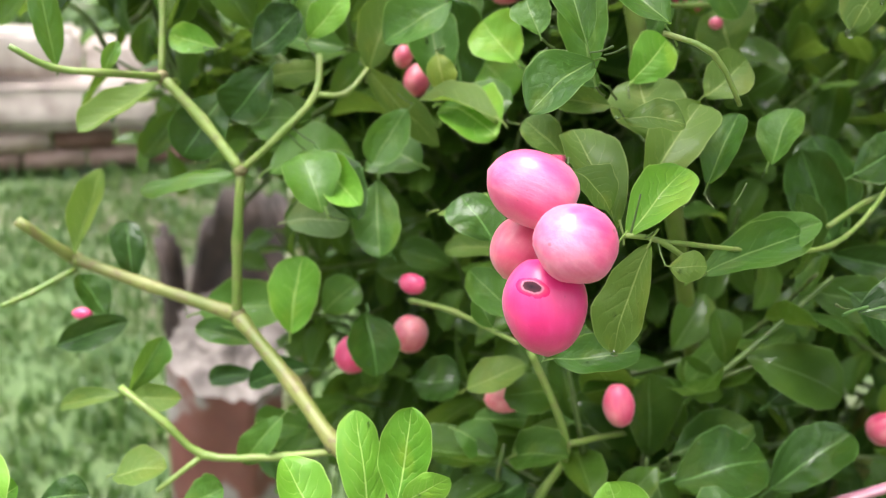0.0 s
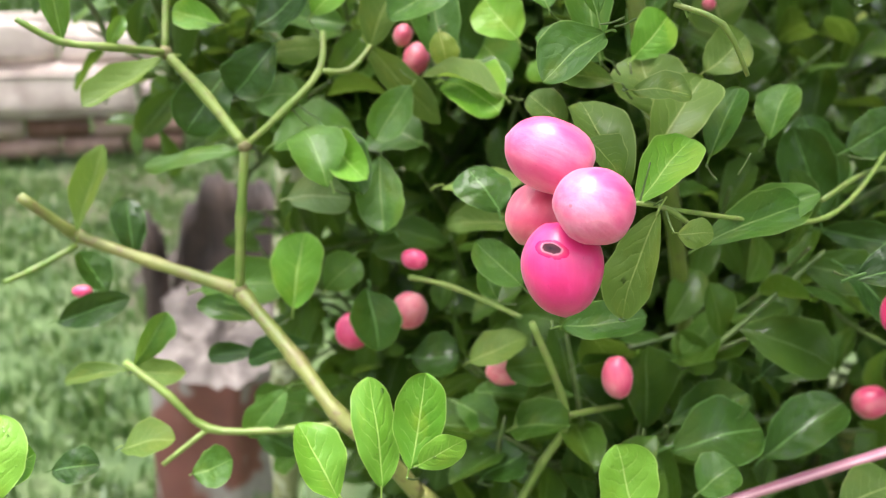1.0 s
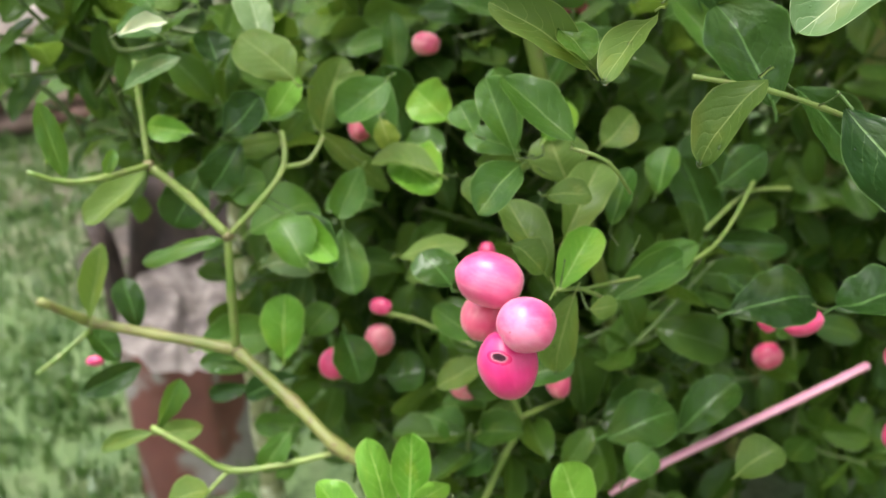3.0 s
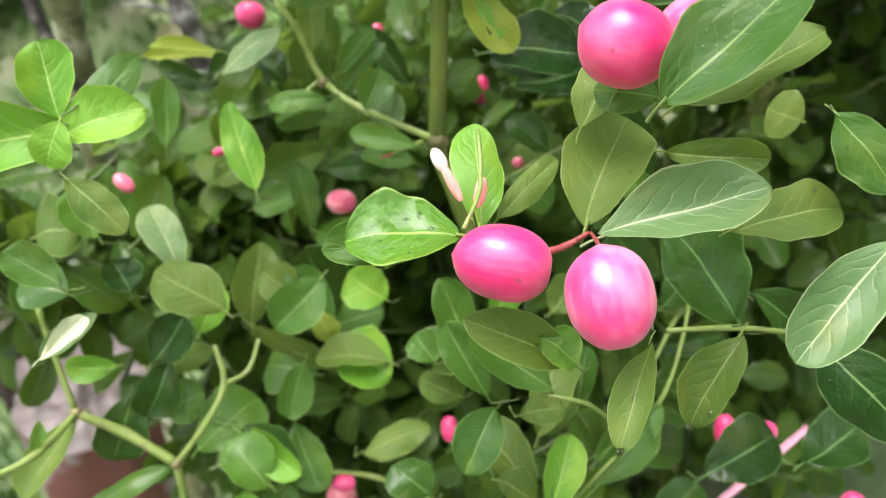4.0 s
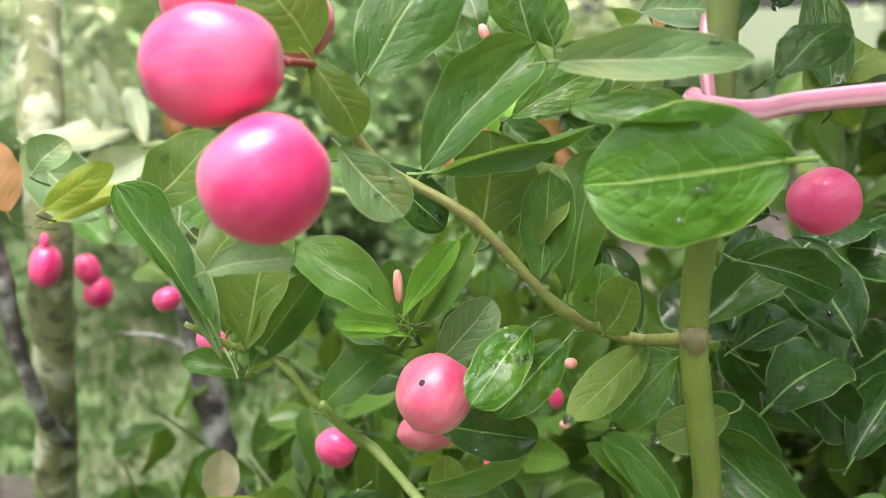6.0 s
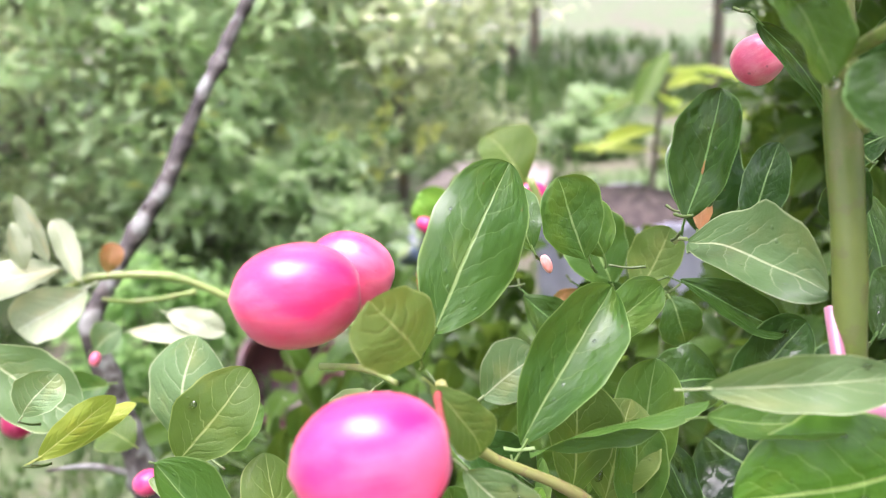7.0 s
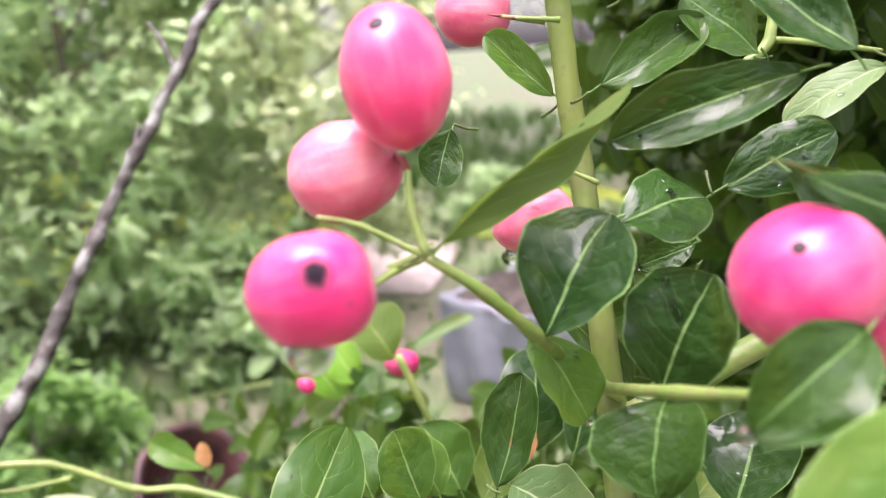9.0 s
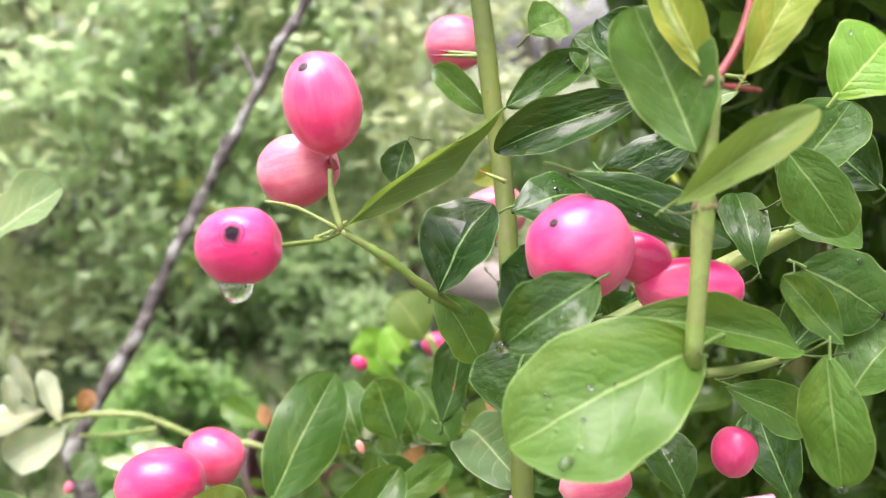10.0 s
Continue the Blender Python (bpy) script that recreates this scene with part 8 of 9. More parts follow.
beads(leaf((0.1146, 0.2483, 0.8532), (0.0933, 0.2559, 0.8427), 0.0102, (-0.52, -0.59, 0.63), "pale"), 1, True)
leaf((0.0381, 0.3056, 0.8427), (0.0324, 0.3050, 0.8299), 0.0108, (-0.43, -0.87, 0.23), "dark")
leaf((0.0610, 0.3132, 0.8268), (0.0700, 0.3094, 0.8291), 0.0074, (-0.43, -0.87, 0.24), "yellow")
beads(leaf((0.0760, 0.2904, 0.8117), (0.0738, 0.2975, 0.7910), 0.0131, (-0.76, -0.64, -0.14), "dark"), 1, True)
beads(leaf((0.0923, 0.2822, 0.8106), (0.0789, 0.2875, 0.8060), 0.0087, (-0.46, -0.71, 0.53), "dark"), 1, True)
beads(leaf((0.0970, 0.2751, 0.7922), (0.0944, 0.2840, 0.7780), 0.0182, (-0.97, -0.22, 0.04), "wetdark"), 1, True)
leaf((0.0770, 0.2526, 0.7565), (0.0924, 0.2611, 0.7742), 0.0225, (-0.57, -0.43, 0.70), "wetdark")
leaf((0.0387, 0.2935, 0.7547), (0.0494, 0.2954, 0.7817), 0.0146, (-0.71, -0.63, 0.33), "dark")
beads(leaf((0.0369, 0.3241, 0.7373), (0.0308, 0.3324, 0.7575), 0.0184, (0.18, -0.89, 0.42), "mid"), 1)
beads(leaf((0.0190, 0.3525, 0.7253), (0.0173, 0.3583, 0.7443), 0.0160, (-0.09, -0.95, 0.28), "mid"), 1)
leaf((0.0454, 0.2918, 0.7604), (0.0461, 0.2937, 0.7687), 0.0050, (-0.73, -0.65, 0.21), "orange")
leaf((0.0314, 0.4503, 0.6859), (0.0361, 0.4521, 0.7010), 0.0146, (-0.42, -0.88, 0.23), "orange")
beads(leaf((0.0578, 0.1828, 0.8108), (0.0173, 0.1788, 0.8012), 0.0258, (-0.04, -0.82, 0.56), "mid"), 6)
leaf((0.0562, 0.1849, 0.8454), (0.0530, 0.1973, 0.8720), 0.0175, (-0.51, -0.80, 0.32), "mid")
beads(leaf((0.0494, 0.1811, 0.8382), (0.0718, 0.1709, 0.8531), 0.0083, (-0.56, -0.77, 0.30), "olive"), 1)
leaf((0.0669, 0.1845, 0.8588), (0.0799, 0.1842, 0.8760), 0.0096, (-0.45, -0.83, 0.33), "yellow")
leaf((0.0600, 0.1856, 0.8586), (0.0541, 0.1921, 0.8787), 0.0082, (-0.44, -0.88, 0.16), "yellow")
leaf((0.0475, 0.1966, 0.8137), (0.0826, 0.1837, 0.8067), 0.0112, (-0.14, -0.74, 0.66), "mid")
beads(leaf((0.0429, 0.1967, 0.8219), (0.0225, 0.1967, 0.8122), 0.0141, (-0.24, -0.83, 0.51), "dark"), 1, True)
beads(leaf((0.0913, 0.1855, 0.8033), (0.0815, 0.1920, 0.8180), 0.0084, (-0.15, -0.94, 0.32), "mid"), 1)
beads(leaf((0.0851, 0.1821, 0.8035), (0.0827, 0.1769, 0.7770), 0.0135, (-0.76, -0.62, 0.19), "mid"), 1, True)
beads(leaf((0.0999, 0.2067, 0.8144), (0.1163, 0.1986, 0.8019), 0.0204, (-0.21, -0.92, 0.32), "mid"), 1, True)
beads(leaf((0.1056, 0.2172, 0.8212), (0.1225, 0.2121, 0.8226), 0.0185, (-0.28, -0.79, 0.54), "mid"), 1)
leaf((0.1055, 0.2191, 0.8292), (0.1223, 0.2182, 0.8491), 0.0177, (-0.57, -0.69, 0.45), "mid")
beads(leaf((0.0970, 0.1949, 0.8526), (0.1096, 0.1937, 0.8652), 0.0173, (-0.50, -0.75, 0.43), "bright"), 1)
leaf((-0.1112, 0.4132, 0.8094), (-0.0701, 0.4041, 0.8275), 0.0263, (-0.44, -0.52, 0.74), "pale")
beads(leaf((0.0806, 0.2072, 0.7894), (0.0974, 0.1993, 0.7781), 0.0121, (-0.13, -0.89, 0.44), "mid"), 1, True)
beads(leaf((0.1057, 0.1982, 0.7850), (0.1198, 0.1969, 0.7991), 0.0163, (-0.66, -0.40, 0.63), "mid"), 1)
leaf((0.0924, 0.2619, 0.8569), (0.0779, 0.2695, 0.8702), 0.0168, (-0.09, -0.90, 0.42), "dark")
beads(leaf((0.0662, 0.2735, 0.8711), (0.0758, 0.2716, 0.8764), 0.0137, (-0.40, -0.80, 0.45), "mid"), 1)
beads(leaf((0.0550, 0.3043, 0.6616), (0.0529, 0.3225, 0.6812), 0.0101, (-0.12, -0.73, 0.67), "dark"), 1)
leaf((0.0896, 0.3183, 0.6527), (0.1072, 0.3362, 0.6781), 0.0163, (-0.33, -0.65, 0.68), "wetdark")
beads(leaf((0.1205, 0.3037, 0.6522), (0.1132, 0.3253, 0.6795), 0.0207, (-0.46, -0.75, 0.47), "wetdark"), 3)
beads(leaf((0.1507, 0.3188, 0.6450), (0.1370, 0.3265, 0.6322), 0.0253, (-0.73, -0.41, 0.55), "wetdark"), 3)
beads(leaf((0.1156, 0.2927, 0.6208), (0.1403, 0.3069, 0.6385), 0.0156, (-0.23, -0.58, 0.78), "wetdark"), 3)
leaf((0.1240, 0.3218, 0.6151), (0.1005, 0.3438, 0.6383), 0.0239, (-0.23, -0.81, 0.54), "wetdark")
beads(leaf((0.1207, 0.2804, 0.5888), (0.1034, 0.2976, 0.6008), 0.0196, (-0.24, -0.71, 0.67), "wetdark"), 3)
beads(leaf((0.0832, 0.2902, 0.5738), (0.1233, 0.2950, 0.5710), 0.0243, (0.13, -0.58, 0.81), "wetdark"), 3)
beads(leaf((0.0326, 0.3095, 0.6976), (0.0217, 0.3049, 0.6814), 0.0094, (0.05, -0.97, 0.25), "mid"), 1, True)
leaf((-0.1148, 0.3496, 0.5534), (-0.0895, 0.3509, 0.5654), 0.0122, (-0.18, -0.86, 0.48), "olive")
leaf((-0.0240, 0.3438, 0.5970), (-0.0433, 0.3398, 0.5796), 0.0158, (-0.19, -0.89, 0.41), "pale")
leaf((-0.0143, 0.3452, 0.5747), (-0.0289, 0.3521, 0.5888), 0.0162, (0.40, -0.59, 0.70), "dark")
leaf((0.0424, 0.3637, 0.5561), (0.0276, 0.3757, 0.5842), 0.0133, (-0.03, -0.92, 0.38), "dark")
leaf((-0.0947, 0.2151, 0.5569), (-0.1110, 0.2218, 0.5704), 0.0142, (0.34, -0.61, 0.71), "mid")
leaf((-0.0481, 0.2330, 0.5239), (-0.0702, 0.2428, 0.5434), 0.0221, (0.19, -0.77, 0.60), "olive")
leaf((-0.0751, 0.2047, 0.5996), (-0.0609, 0.1957, 0.5820), 0.0124, (0.27, -0.75, 0.60), "olive")
leaf((-0.0112, 0.2542, 0.5185), (-0.0336, 0.2449, 0.5028), 0.0210, (-0.03, -0.84, 0.53), "mid")
leaf((0.1351, 0.1735, 0.5300), (0.1594, 0.1705, 0.5077), 0.0175, (0.18, -0.93, 0.32), "dark")
leaf((0.1252, 0.1806, 0.4417), (0.1609, 0.1923, 0.4458), 0.0248, (0.08, -0.53, 0.85), "dark")
leaf((0.1588, 0.1708, 0.4485), (0.1873, 0.1810, 0.4492), 0.0230, (0.06, -0.23, 0.97), "dark")
leaf((0.0850, 0.2000, 0.4430), (0.1150, 0.2000, 0.4610), 0.0150, (-0.10, -0.75, 0.65), "mid")
leaf((-0.0826, 0.2565, 0.4895), (-0.0965, 0.2460, 0.4701), 0.0194, (0.15, -0.91, 0.38), "dark")
leaf((-0.1019, 0.2517, 0.4793), (-0.1143, 0.2386, 0.4554), 0.0219, (0.16, -0.90, 0.41), "dark")
leaf((-0.0474, 0.2170, 0.4456), (-0.0625, 0.2288, 0.4641), 0.0213, (0.30, -0.67, 0.68), "mid")
leaf((-0.1005, 0.2317, 0.5445), (-0.1182, 0.2363, 0.5505), 0.0201, (0.14, -0.53, 0.83), "mid")
leaf((-0.0867, 0.2490, 0.4962), (-0.0694, 0.2563, 0.5105), 0.0189, (0.03, -0.91, 0.42), "dark")
leaf((0.0168, 0.1912, 0.4481), (0.0061, 0.1995, 0.4612), 0.0179, (0.23, -0.72, 0.65), "dark")
leaf((0.0239, 0.2302, 0.3452), (0.0442, 0.2380, 0.3584), 0.0118, (-0.03, -0.84, 0.54), "olive")
leaf((-0.0011, 0.2388, 0.3486), (0.0162, 0.2378, 0.3396), 0.0182, (0.34, -0.60, 0.72), "mid")
leaf((-0.0334, 0.2594, 0.4143), (-0.0484, 0.2616, 0.4256), 0.0196, (0.43, -0.59, 0.69), "dark")
leaf((0.0561, 0.2372, 0.4938), (0.0672, 0.2445, 0.5089), 0.0162, (0.17, -0.93, 0.32), "bright")
leaf((0.0803, 0.2391, 0.4900), (0.0936, 0.2453, 0.5014), 0.0167, (-0.07, -0.84, 0.54), "olive")
leaf((0.1034, 0.2344, 0.4693), (0.1103, 0.2426, 0.4882), 0.0155, (-0.50, -0.72, 0.49), "mid")
leaf((0.0131, 0.2643, 0.4954), (-0.0009, 0.2679, 0.5099), 0.0209, (0.20, -0.89, 0.41), "bright")
leaf((-0.1014, 0.2492, 0.4973), (-0.1214, 0.2480, 0.5014), 0.0118, (0.15, -0.85, 0.50), "bright")
leaf((-0.0244, 0.2718, 0.5005), (-0.0387, 0.2747, 0.5133), 0.0188, (0.19, -0.89, 0.41), "olive")
leaf((-0.0664, 0.2556, 0.5015), (-0.0541, 0.2637, 0.5181), 0.0137, (0.19, -0.93, 0.31), "bright")
beads(leaf((0.0834, 0.2323, 0.8560), (0.0740, 0.2497, 0.8720), 0.0136, (-0.42, -0.73, 0.54), "wetdark"), 3)
beads(leaf((0.0433, 0.2076, 0.8422), (0.0772, 0.1991, 0.8241), 0.0113, (-0.06, -0.94, 0.33), "wetdark"), 3)
leaf((0.0929, 0.2046, 0.8421), (0.1029, 0.1968, 0.8223), 0.0138, (-0.40, -0.90, 0.15), "mid")
leaf((0.1273, 0.2120, 0.8288), (0.1223, 0.2270, 0.8406), 0.0155, (-0.67, -0.58, 0.46), "dark")
beads(leaf((0.0934, 0.2041, 0.7935), (0.1137, 0.2109, 0.8047), 0.0124, (-0.32, -0.42, 0.85), "dark"), 1)
leaf((0.0968, 0.2181, 0.8126), (0.1006, 0.2315, 0.8297), 0.0111, (-0.53, -0.61, 0.59), "dark")
beads(leaf((0.0577, 0.2442, 0.7778), (0.0513, 0.2584, 0.7838), 0.0128, (-0.36, -0.50, 0.79), "dark"), 1)
beads(leaf((0.0676, 0.2059, 0.7652), (0.0687, 0.2188, 0.7762), 0.0124, (-0.21, -0.62, 0.75), "dark"), 1)
beads(leaf((0.0970, 0.2056, 0.7582), (0.0985, 0.2198, 0.7756), 0.0140, (-0.42, -0.68, 0.60), "wetdark"), 3)
beads(leaf((0.0632, 0.3017, 0.7951), (0.0812, 0.2917, 0.7712), 0.0103, (-0.19, -0.95, 0.25), "dark"), 1, True)
beads(leaf((0.0924, 0.2914, 0.7689), (0.0865, 0.3021, 0.7575), 0.0141, (-0.93, -0.13, 0.35), "wetdark"), 1, True)
beads(leaf((0.1041, 0.2949, 0.7983), (0.0976, 0.3020, 0.7740), 0.0134, (-0.91, -0.40, 0.13), "wetdark"), 1, True)

# berries
fruit((0.0341, 0.1316, 0.4821), (0.95, 0.01, -0.32), 0.0222, 0.0180, "blush")
fruit((0.0456, 0.1153, 0.4749), (0.62, 0.58, -0.53), 0.0192, 0.0173, "blush")
fruit((0.0318, 0.1377, 0.4650), (0.45, 0.37, 0.81), 0.0170, 0.0155, "salmon")
berry = fruit((0.0397, 0.1190, 0.4583), (-0.14, 0.34, 0.93), 0.0226, 0.0190, "deep")
scar(berry, (0.0366, 0.1118, 0.4656), (-0.29, -0.67, 0.68), 0.0034, SLIT, 1.5)
fruit((-0.0297, 0.2760, 0.3715), (0.12, 0.37, 0.92), 0.0173, 0.0163, "salmon")
fruit((-0.0529, 0.2645, 0.3639), (0.12, 0.37, 0.92), 0.0171, 0.0161, "red")
fruit((0.0183, 0.2403, 0.3653), (0.97, 0.20, 0.16), 0.0157, 0.0128, "salmon")
fruit((0.0638, 0.2464, 0.3649), (-0.22, 0.32, 0.92), 0.0176, 0.0124, "salmon")
fruit((-0.0352, 0.3058, 0.4804), (0.12, 0.37, 0.92), 0.0148, 0.0118, "salmon")
fruit((-0.0421, 0.3085, 0.4899), (0.12, 0.37, 0.92), 0.0102, 0.0087, "salmon")
fruit((0.2003, 0.3501, 0.3128), (0.91, 0.25, 0.32), 0.0188, 0.0167, "salmon")
fruit((-0.1002, 0.4528, 0.4081), (0.12, 0.37, 0.92), 0.0215, 0.0133, "red")
fruit((-0.1736, 0.2474, 0.3770), (0.99, 0.14, 0.00), 0.0092, 0.0056, "red")
fruit((0.0930, 0.3550, 0.5065), (0.99, 0.14, 0.00), 0.0065, 0.0059, "salmon")
fruit((0.0313, 0.2476, 0.4622), (0.10, 0.47, 0.87), 0.0118, 0.0077, "red")
fruit((0.0304, 0.2346, 0.4413), (0.10, 0.47, 0.87), 0.0118, 0.0077, "red")
fruit((0.1567, 0.2307, 0.4113), (0.10, 0.47, 0.87), 0.0163, 0.0104, "red")
fruit((0.1702, 0.2250, 0.4104), (0.97, 0.14, 0.20), 0.0178, 0.0121, "red")
fruit((0.2261, 0.2528, 0.3741), (0.10, 0.47, 0.87), 0.0118, 0.0083, "salmon")
fruit((0.2183, 0.2193, 0.3546), (0.44, 0.44, 0.79), 0.0175, 0.0127, "red")
fruit((0.0175, 0.2523, 0.3655), (0.97, 0.14, 0.20), 0.0151, 0.0121, "salmon")
fruit((0.0473, 0.1324, 0.5852), (0.94, -0.22, -0.27), 0.0254, 0.0197, "pink")
fruit((0.0675, 0.1082, 0.5857), (0.03, -0.50, -0.86), 0.0243, 0.0207, "pinkpale")
fruit((0.0828, 0.1398, 0.6336), (0.86, -0.30, -0.41), 0.0227, 0.0208, "pink")
fruit((0.1126, 0.1769, 0.6229), (0.87, 0.21, 0.45), 0.0177, 0.0158, "pinkpale")
fruit((-0.0001, 0.3205, 0.5189), (0.98, -0.14, -0.13), 0.0147, 0.0120, "salmon")
fruit((-0.0819, 0.2773, 0.5650), (0.64, -0.42, -0.65), 0.0101, 0.0064, "salmon")
fruit((-0.0236, 0.3044, 0.4986), (0.98, -0.14, -0.13), 0.0075, 0.0059, "red")
fruit((-0.0227, 0.2505, 0.4063), (0.98, -0.14, -0.13), 0.0113, 0.0086, "red")
fruit((0.0367, 0.1546, 0.6060), (0.30, -0.49, -0.81), 0.0070, 0.0037, "white")
fruit((0.0388, 0.1513, 0.6008), (0.30, -0.49, -0.81), 0.0120, 0.0028, "bud")
fruit((0.0460, 0.1508, 0.5967), (0.35, 0.46, 0.82), 0.0085, 0.0034, "bud")
berry = fruit((-0.0034, 0.2911, 0.6557), (0.58, 0.22, 0.79), 0.0201, 0.0195, "salmon")
scar(berry, (-0.0083, 0.2836, 0.6628), (-0.43, -0.66, 0.62), 0.0010)
fruit((-0.0271, 0.3695, 0.6016), (0.90, -0.24, -0.37), 0.0147, 0.0134, "red")
fruit((-0.1718, 0.5692, 0.6219), (0.10, 0.33, 0.94), 0.0235, 0.0170, "pink")
fruit((-0.1700, 0.5690, 0.6360), (0.05, 0.30, 0.95), 0.0085, 0.0048, "red")
fruit((-0.1628, 0.6177, 0.6048), (-0.25, 0.36, 0.90), 0.0200, 0.0150, "pink")
fruit((-0.1588, 0.6177, 0.5905), (0.10, 0.36, 0.90), 0.0200, 0.0175, "pink")
fruit((-0.0880, 0.4320, 0.6411), (0.96, -0.02, 0.27), 0.0108, 0.0094, "red")
fruit((0.0840, 0.2708, 0.7026), (0.90, 0.05, 0.42), 0.0160, 0.0152, "red")
fruit((0.1642, 0.3213, 0.6563), (0.27, 0.30, 0.92), 0.0200, 0.0145, "red")
fruit((0.0319, 0.3835, 0.5774), (0.10, 0.33, 0.94), 0.0137, 0.0073, "red")
fruit((0.0918, 0.4500, 0.5150), (0.12, 0.10, 0.98), 0.0185, 0.0088, "pink")
fruit((0.0835, 0.4500, 0.5110), (0.97, 0.05, -0.05), 0.0180, 0.0080, "pink")
fruit((0.0475, 0.3541, 0.6194), (-0.08, 0.35, 0.93), 0.0077, 0.0050, "red")
fruit((0.0032, 0.3476, 0.6162), (0.99, -0.08, 0.11), 0.0215, 0.0137, "salmon")
fruit((-0.0595, 0.3687, 0.5360), (0.99, -0.08, 0.11), 0.0067, 0.0049, "red")
fruit((-0.0468, 0.3000, 0.7504), (0.98, -0.19, -0.03), 0.0260, 0.0212, "rose")
fruit((-0.0309, 0.3217, 0.7461), (0.81, -0.29, -0.51), 0.0204, 0.0181, "rose")
fruit((-0.0456, 0.2539, 0.7388), (0.98, -0.17, 0.05), 0.0247, 0.0209, "pink")
fruit((-0.0381, 0.2435, 0.7205), (0.80, 0.00, 0.60), 0.0225, 0.0212, "pink")
fruit((-0.0656, 0.3793, 0.6410), (0.86, -0.27, -0.44), 0.0124, 0.0087, "red")
fruit((-0.0088, 0.3148, 0.6766), (-0.01, 0.25, 0.97), 0.0092, 0.0027, "bud")
fruit((0.0289, 0.2833, 0.6635), (0.98, -0.19, -0.03), 0.0032, 0.0027, "bud")
fruit((0.0161, 0.3164, 0.7413), (-0.26, 0.29, 0.92), 0.0048, 0.0025, "bud")
fruit((0.0380, 0.3150, 0.6301), (0.98, -0.19, -0.03), 0.0032, 0.0026, "bud")
fruit((0.1025, 0.5032, 0.7064), (0.92, -0.40, -0.07), 0.0182, 0.0144, "red")
fruit((0.0681, 0.5642, 0.6815), (0.70, -0.48, -0.53), 0.0111, 0.0087, "red")
fruit((0.0880, 0.3310, 0.7830), (0.89, -0.21, 0.42), 0.0142, 0.0136, "salmon")
fruit((-0.1045, 0.5127, 0.6598), (0.34, 0.19, 0.92), 0.0068, 0.0048, "salmon")
berry = fruit((-0.0208, 0.2360, 0.8301), (0.91, -0.41, 0.11), 0.0183, 0.0167, "pink")
scar(berry, (-0.0227, 0.2276, 0.8348), (-0.19, -0.86, 0.48), 0.0032, WOUND)
drop(berry, (-0.0224, 0.2346, 0.8217), 0.0035)
fruit((-0.0008, 0.2737, 0.8407), (0.90, -0.39, 0.19), 0.0215, 0.0189, "salmon")
berry = fruit((0.0043, 0.2597, 0.8576), (0.00, 0.25, 0.97), 0.0250, 0.0187, "rose")
scar(berry, (0.0008, 0.2563, 0.8644), (-0.42, -0.41, 0.81), 0.0010)
berry = fruit((0.0721, 0.3246, 0.8129), (0.89, -0.36, 0.27), 0.0240, 0.0189, "salmon")
drop(berry, (0.0648, 0.3257, 0.8036), 0.0029)
drop(berry, (0.0727, 0.3218, 0.8031), 0.0019)
fruit((0.0747, 0.3583, 0.8719), (0.89, -0.45, -0.06), 0.0233, 0.0206, "salmon")
berry = fruit((0.0452, 0.2085, 0.8258), (0.85, -0.30, 0.43), 0.0226, 0.0220, "pink")
scar(berry, (0.0365, 0.2033, 0.8333), (-0.69, -0.41, 0.60), 0.0011)
fruit((0.0610, 0.2121, 0.8208), (0.84, -0.36, -0.40), 0.0147, 0.0110, "red")
fruit((0.0707, 0.2073, 0.8132), (0.94, -0.32, -0.07), 0.0233, 0.0142, "pink")
fruit((0.0493, 0.2128, 0.7697), (0.95, -0.28, 0.10), 0.0166, 0.0115, "salmon")
fruit((0.0798, 0.2041, 0.7744), (0.30, 0.12, 0.95), 0.0115, 0.0102, "red")
fruit((0.0854, 0.1752, 0.5902), (0.81, -0.33, -0.48), 0.0062, 0.0038, "white")


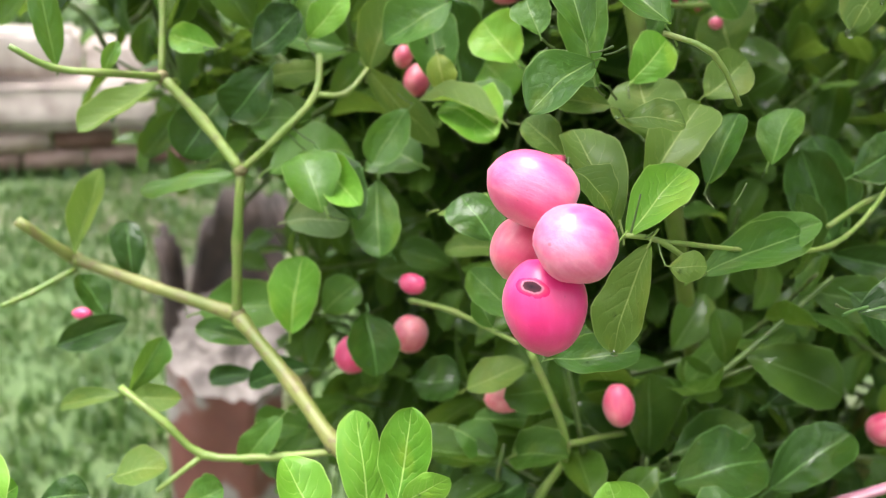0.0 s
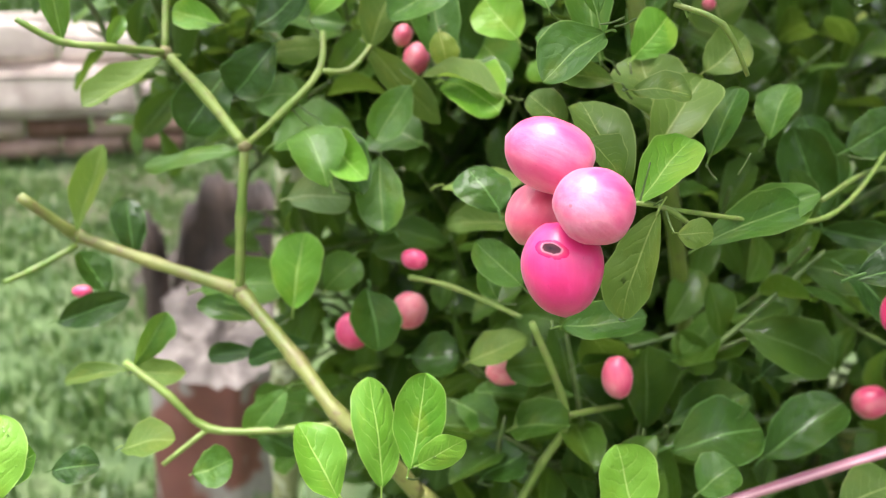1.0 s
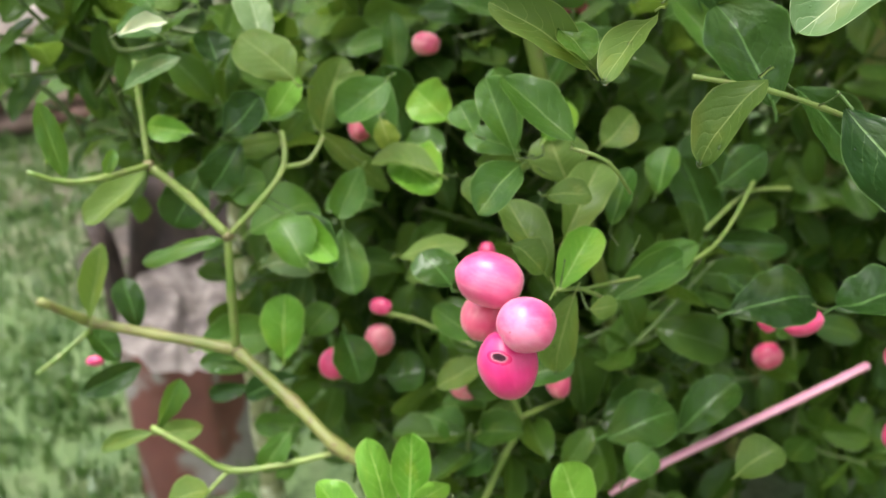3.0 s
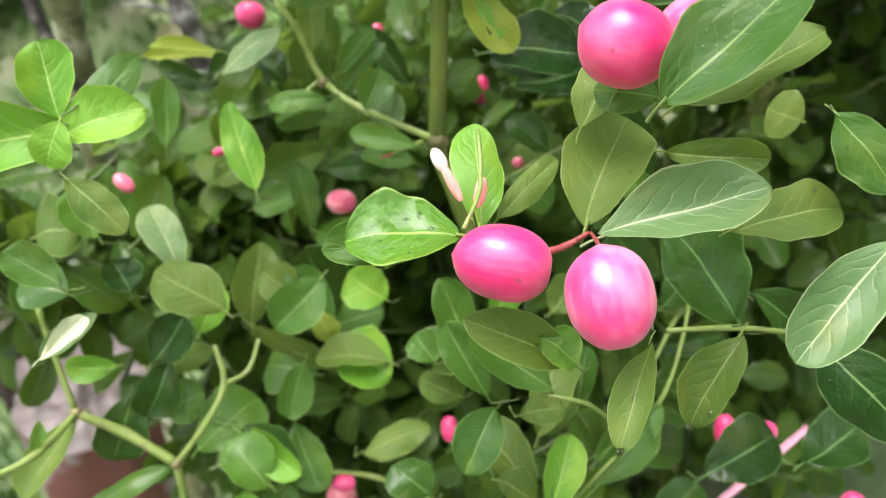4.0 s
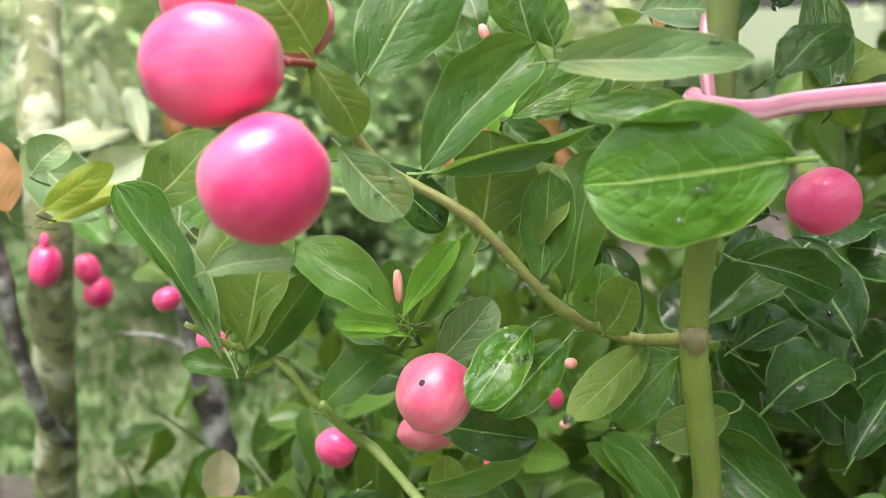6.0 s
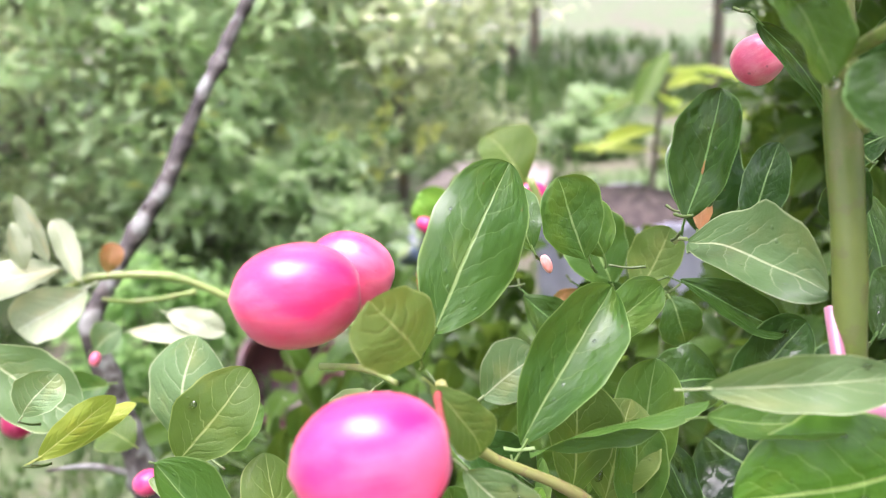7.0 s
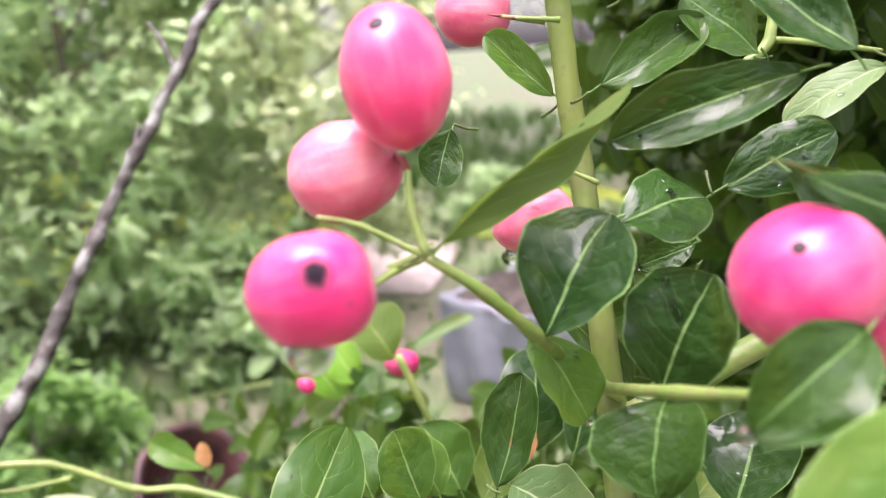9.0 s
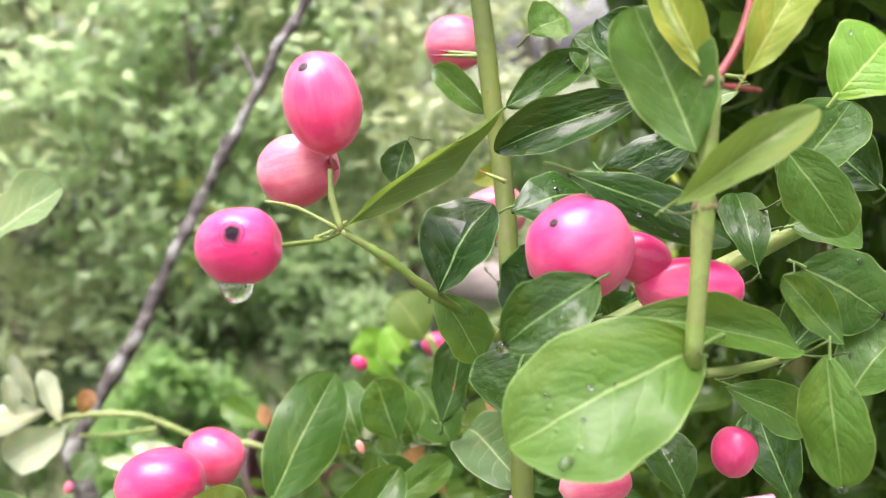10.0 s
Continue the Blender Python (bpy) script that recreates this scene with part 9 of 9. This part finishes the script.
# ---- the inner foliage ----
def inner_twigs(name, count, centre, radii, seed, shell, label, lean=(0, -0.3, 0.5), lo=0.024, hi=0.040, skip=None):
    """Twigs with pairs of leaves filling a rounded part of the shrub."""
    r = random.Random(seed)
    bm, wood_bm = bmesh.new(), bmesh.new()
    c, made = Vector(centre), 0
    while made < count:
        d = Vector((r.gauss(0, 1), r.gauss(0, 1), r.gauss(0, 1))).normalized()
        q = r.uniform(shell, 1.0) ** 0.6
        p = c + Vector((d.x * radii[0], d.y * radii[1], d.z * radii[2])) * q
        if p.z < 0.03 or (skip and skip(p)):
            continue
        made += 1
        way = (d * 0.6 + Vector(lean) + Vector((r.gauss(0, 0.4), r.gauss(0, 0.4), r.gauss(0, 0.3)))).normalized()
        ln = r.uniform(0.05, 0.10)
        bend = Vector((r.gauss(0, 0.012), r.gauss(0, 0.012), -0.008))
        pts = [p - way * ln * 0.6, p + bend, p + way * ln * 0.6]
        tube(wood_bm, [pts[0] - way * r.uniform(0.0, 0.05), *pts], [0.0019, 0.0016, 0.0013, 0.0008], 5, False, r)
        pairs = r.randint(3, 5)
        for k in range(pairs):
            s = (k + 0.5) / pairs
            at = pts[0] * (1 - s) ** 2 + pts[1] * 2 * s * (1 - s) + pts[2] * s * s
            turn = 1.57 * k + r.uniform(-0.5, 0.5)
            side = way.cross(Vector((math.sin(turn), math.cos(turn), 0.4))).normalized()
            for sg in (1, -1):
                if r.random() < 0.12:
                    continue
                out = (side * sg + way * r.uniform(0.2, 0.9) + Vector((0, 0, r.uniform(-0.4, 0.25)))).normalized()
                face = (Vector((0, -0.45, 0.8)) + Vector((r.gauss(0, 0.45), r.gauss(0, 0.45), r.gauss(0, 0.3)))).normalized()
                if abs(out.dot(face)) > 0.93:
                    continue
                size = r.uniform(lo, hi)
                fr = frame_of(at, at + out, face).to_quaternion()
                leaf_geometry(bm, r.randrange(30), 6, 4, Matrix.LocRotScale(at + out * 0.004, fr, (size * r.uniform(0.48, 0.66), size, size * 0.8)), False)
    bm.transform(Matrix.Translation(-ORIGIN))
    wood_bm.transform(Matrix.Translation(-ORIGIN))
    tagged(part("inner_brush", wood_bm, LEAF_STALK, shrub, "thin green-brown inner twigs"), kind="stuff")
    return tagged(part(name, bm, FILL_SHADED, shrub, label), kind="stuff")


def open_side(p):
    """Keeps the upper left of the shrub open towards the garden."""
    return p.z > 0.55 and p.x < 0.80 * p.y - 0.17


# All these clusters use the inner green with shade painted in.
inner_twigs("foliage", 720, (0.20, 0.62, 0.33), (0.35, 0.25, 0.36), 21, 0.25, "inner leaves and twigs, shade put into their green", skip=open_side)
inner_twigs("foliage", 300, (0.43, 0.56, 0.76), (0.20, 0.24, 0.28), 22, 0.2, "upper leaves and twigs, shade put into their green", skip=open_side)
inner_twigs("foliage", 190, (0.02, 0.44, 0.32), (0.17, 0.07, 0.23), 23, 0.0, "leaves and twigs near the stem, shade put into their green")
inner_twigs("foliage", 36, (0.07, 0.275, 0.29), (0.06, 0.03, 0.11), 25, 0.0, "leaves in front of the lower stem, shade put into their green")
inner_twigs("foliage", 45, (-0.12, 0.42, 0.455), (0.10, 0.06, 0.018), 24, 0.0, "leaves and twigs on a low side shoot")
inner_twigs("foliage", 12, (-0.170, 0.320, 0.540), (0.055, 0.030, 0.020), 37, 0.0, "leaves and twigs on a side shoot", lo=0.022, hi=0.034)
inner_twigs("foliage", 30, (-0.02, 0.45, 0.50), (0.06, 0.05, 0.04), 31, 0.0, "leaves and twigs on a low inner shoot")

# Two unseen clusters above the view, added to shade the right side.
inner_twigs("foliage", 210, (0.30, 0.30, 1.13), (0.17, 0.17, 0.08), 26, 0.0, "unseen leaves and twigs at the top of the shrub, added for shade")
inner_twigs("foliage", 190, (0.46, 0.56, 1.10), (0.20, 0.20, 0.12), 27, 0.0, "unseen leaves and twigs at the top of the shrub, added for shade")
# Also placed to shade the right side; its edge comes into view.
inner_twigs("foliage", 80, (0.29, 0.42, 0.90), (0.09, 0.09, 0.06), 38, 0.0, "leaves and twigs high in the shrub, shade put into their green")
# Two unseen clusters beside the view, added to block light from the right.
inner_twigs("foliage", 150, (0.64, 0.46, 0.74), (0.13, 0.26, 0.30), 28, 0.0, "unseen leaves and twigs on the far side, added to block light")
inner_twigs("foliage", 140, (0.54, 0.20, 0.72), (0.13, 0.15, 0.28), 29, 0.0, "unseen leaves and twigs on the near side, added to block light")

# pink twine
m4 = Vector((0.055, 0.265, 0.72))
twine = thing("plastic_twine", m4, "pink plastic twine tied round the shrub's stem", "twine")


def twine_piece(points, rad):
    bm = bmesh.new()
    tube(bm, [Vector(p) - m4 for p in points], [rad] * len(points), 10, False)
    return part("strand", bm, PINK_PLASTIC, twine)
twine_piece([(0.0435, 0.2555, 0.7290), (0.0440, 0.2490, 0.7277), (0.0520, 0.2475, 0.7268), (0.0663, 0.2560, 0.7270), (0.0900, 0.2530, 0.7285), (0.1247, 0.2443, 0.7310)], 0.0022)
twine_piece([(0.0440, 0.2495, 0.7280), (0.0446, 0.2535, 0.7370), (0.0475, 0.2590, 0.7440)], 0.0013)
twine_piece([(0.0887, 0.2261, 0.3111), (0.1081, 0.2322, 0.3200), (0.1473, 0.2472, 0.3310), (0.1883, 0.2625, 0.3422), (0.2266, 0.2774, 0.3533)], 0.0021)
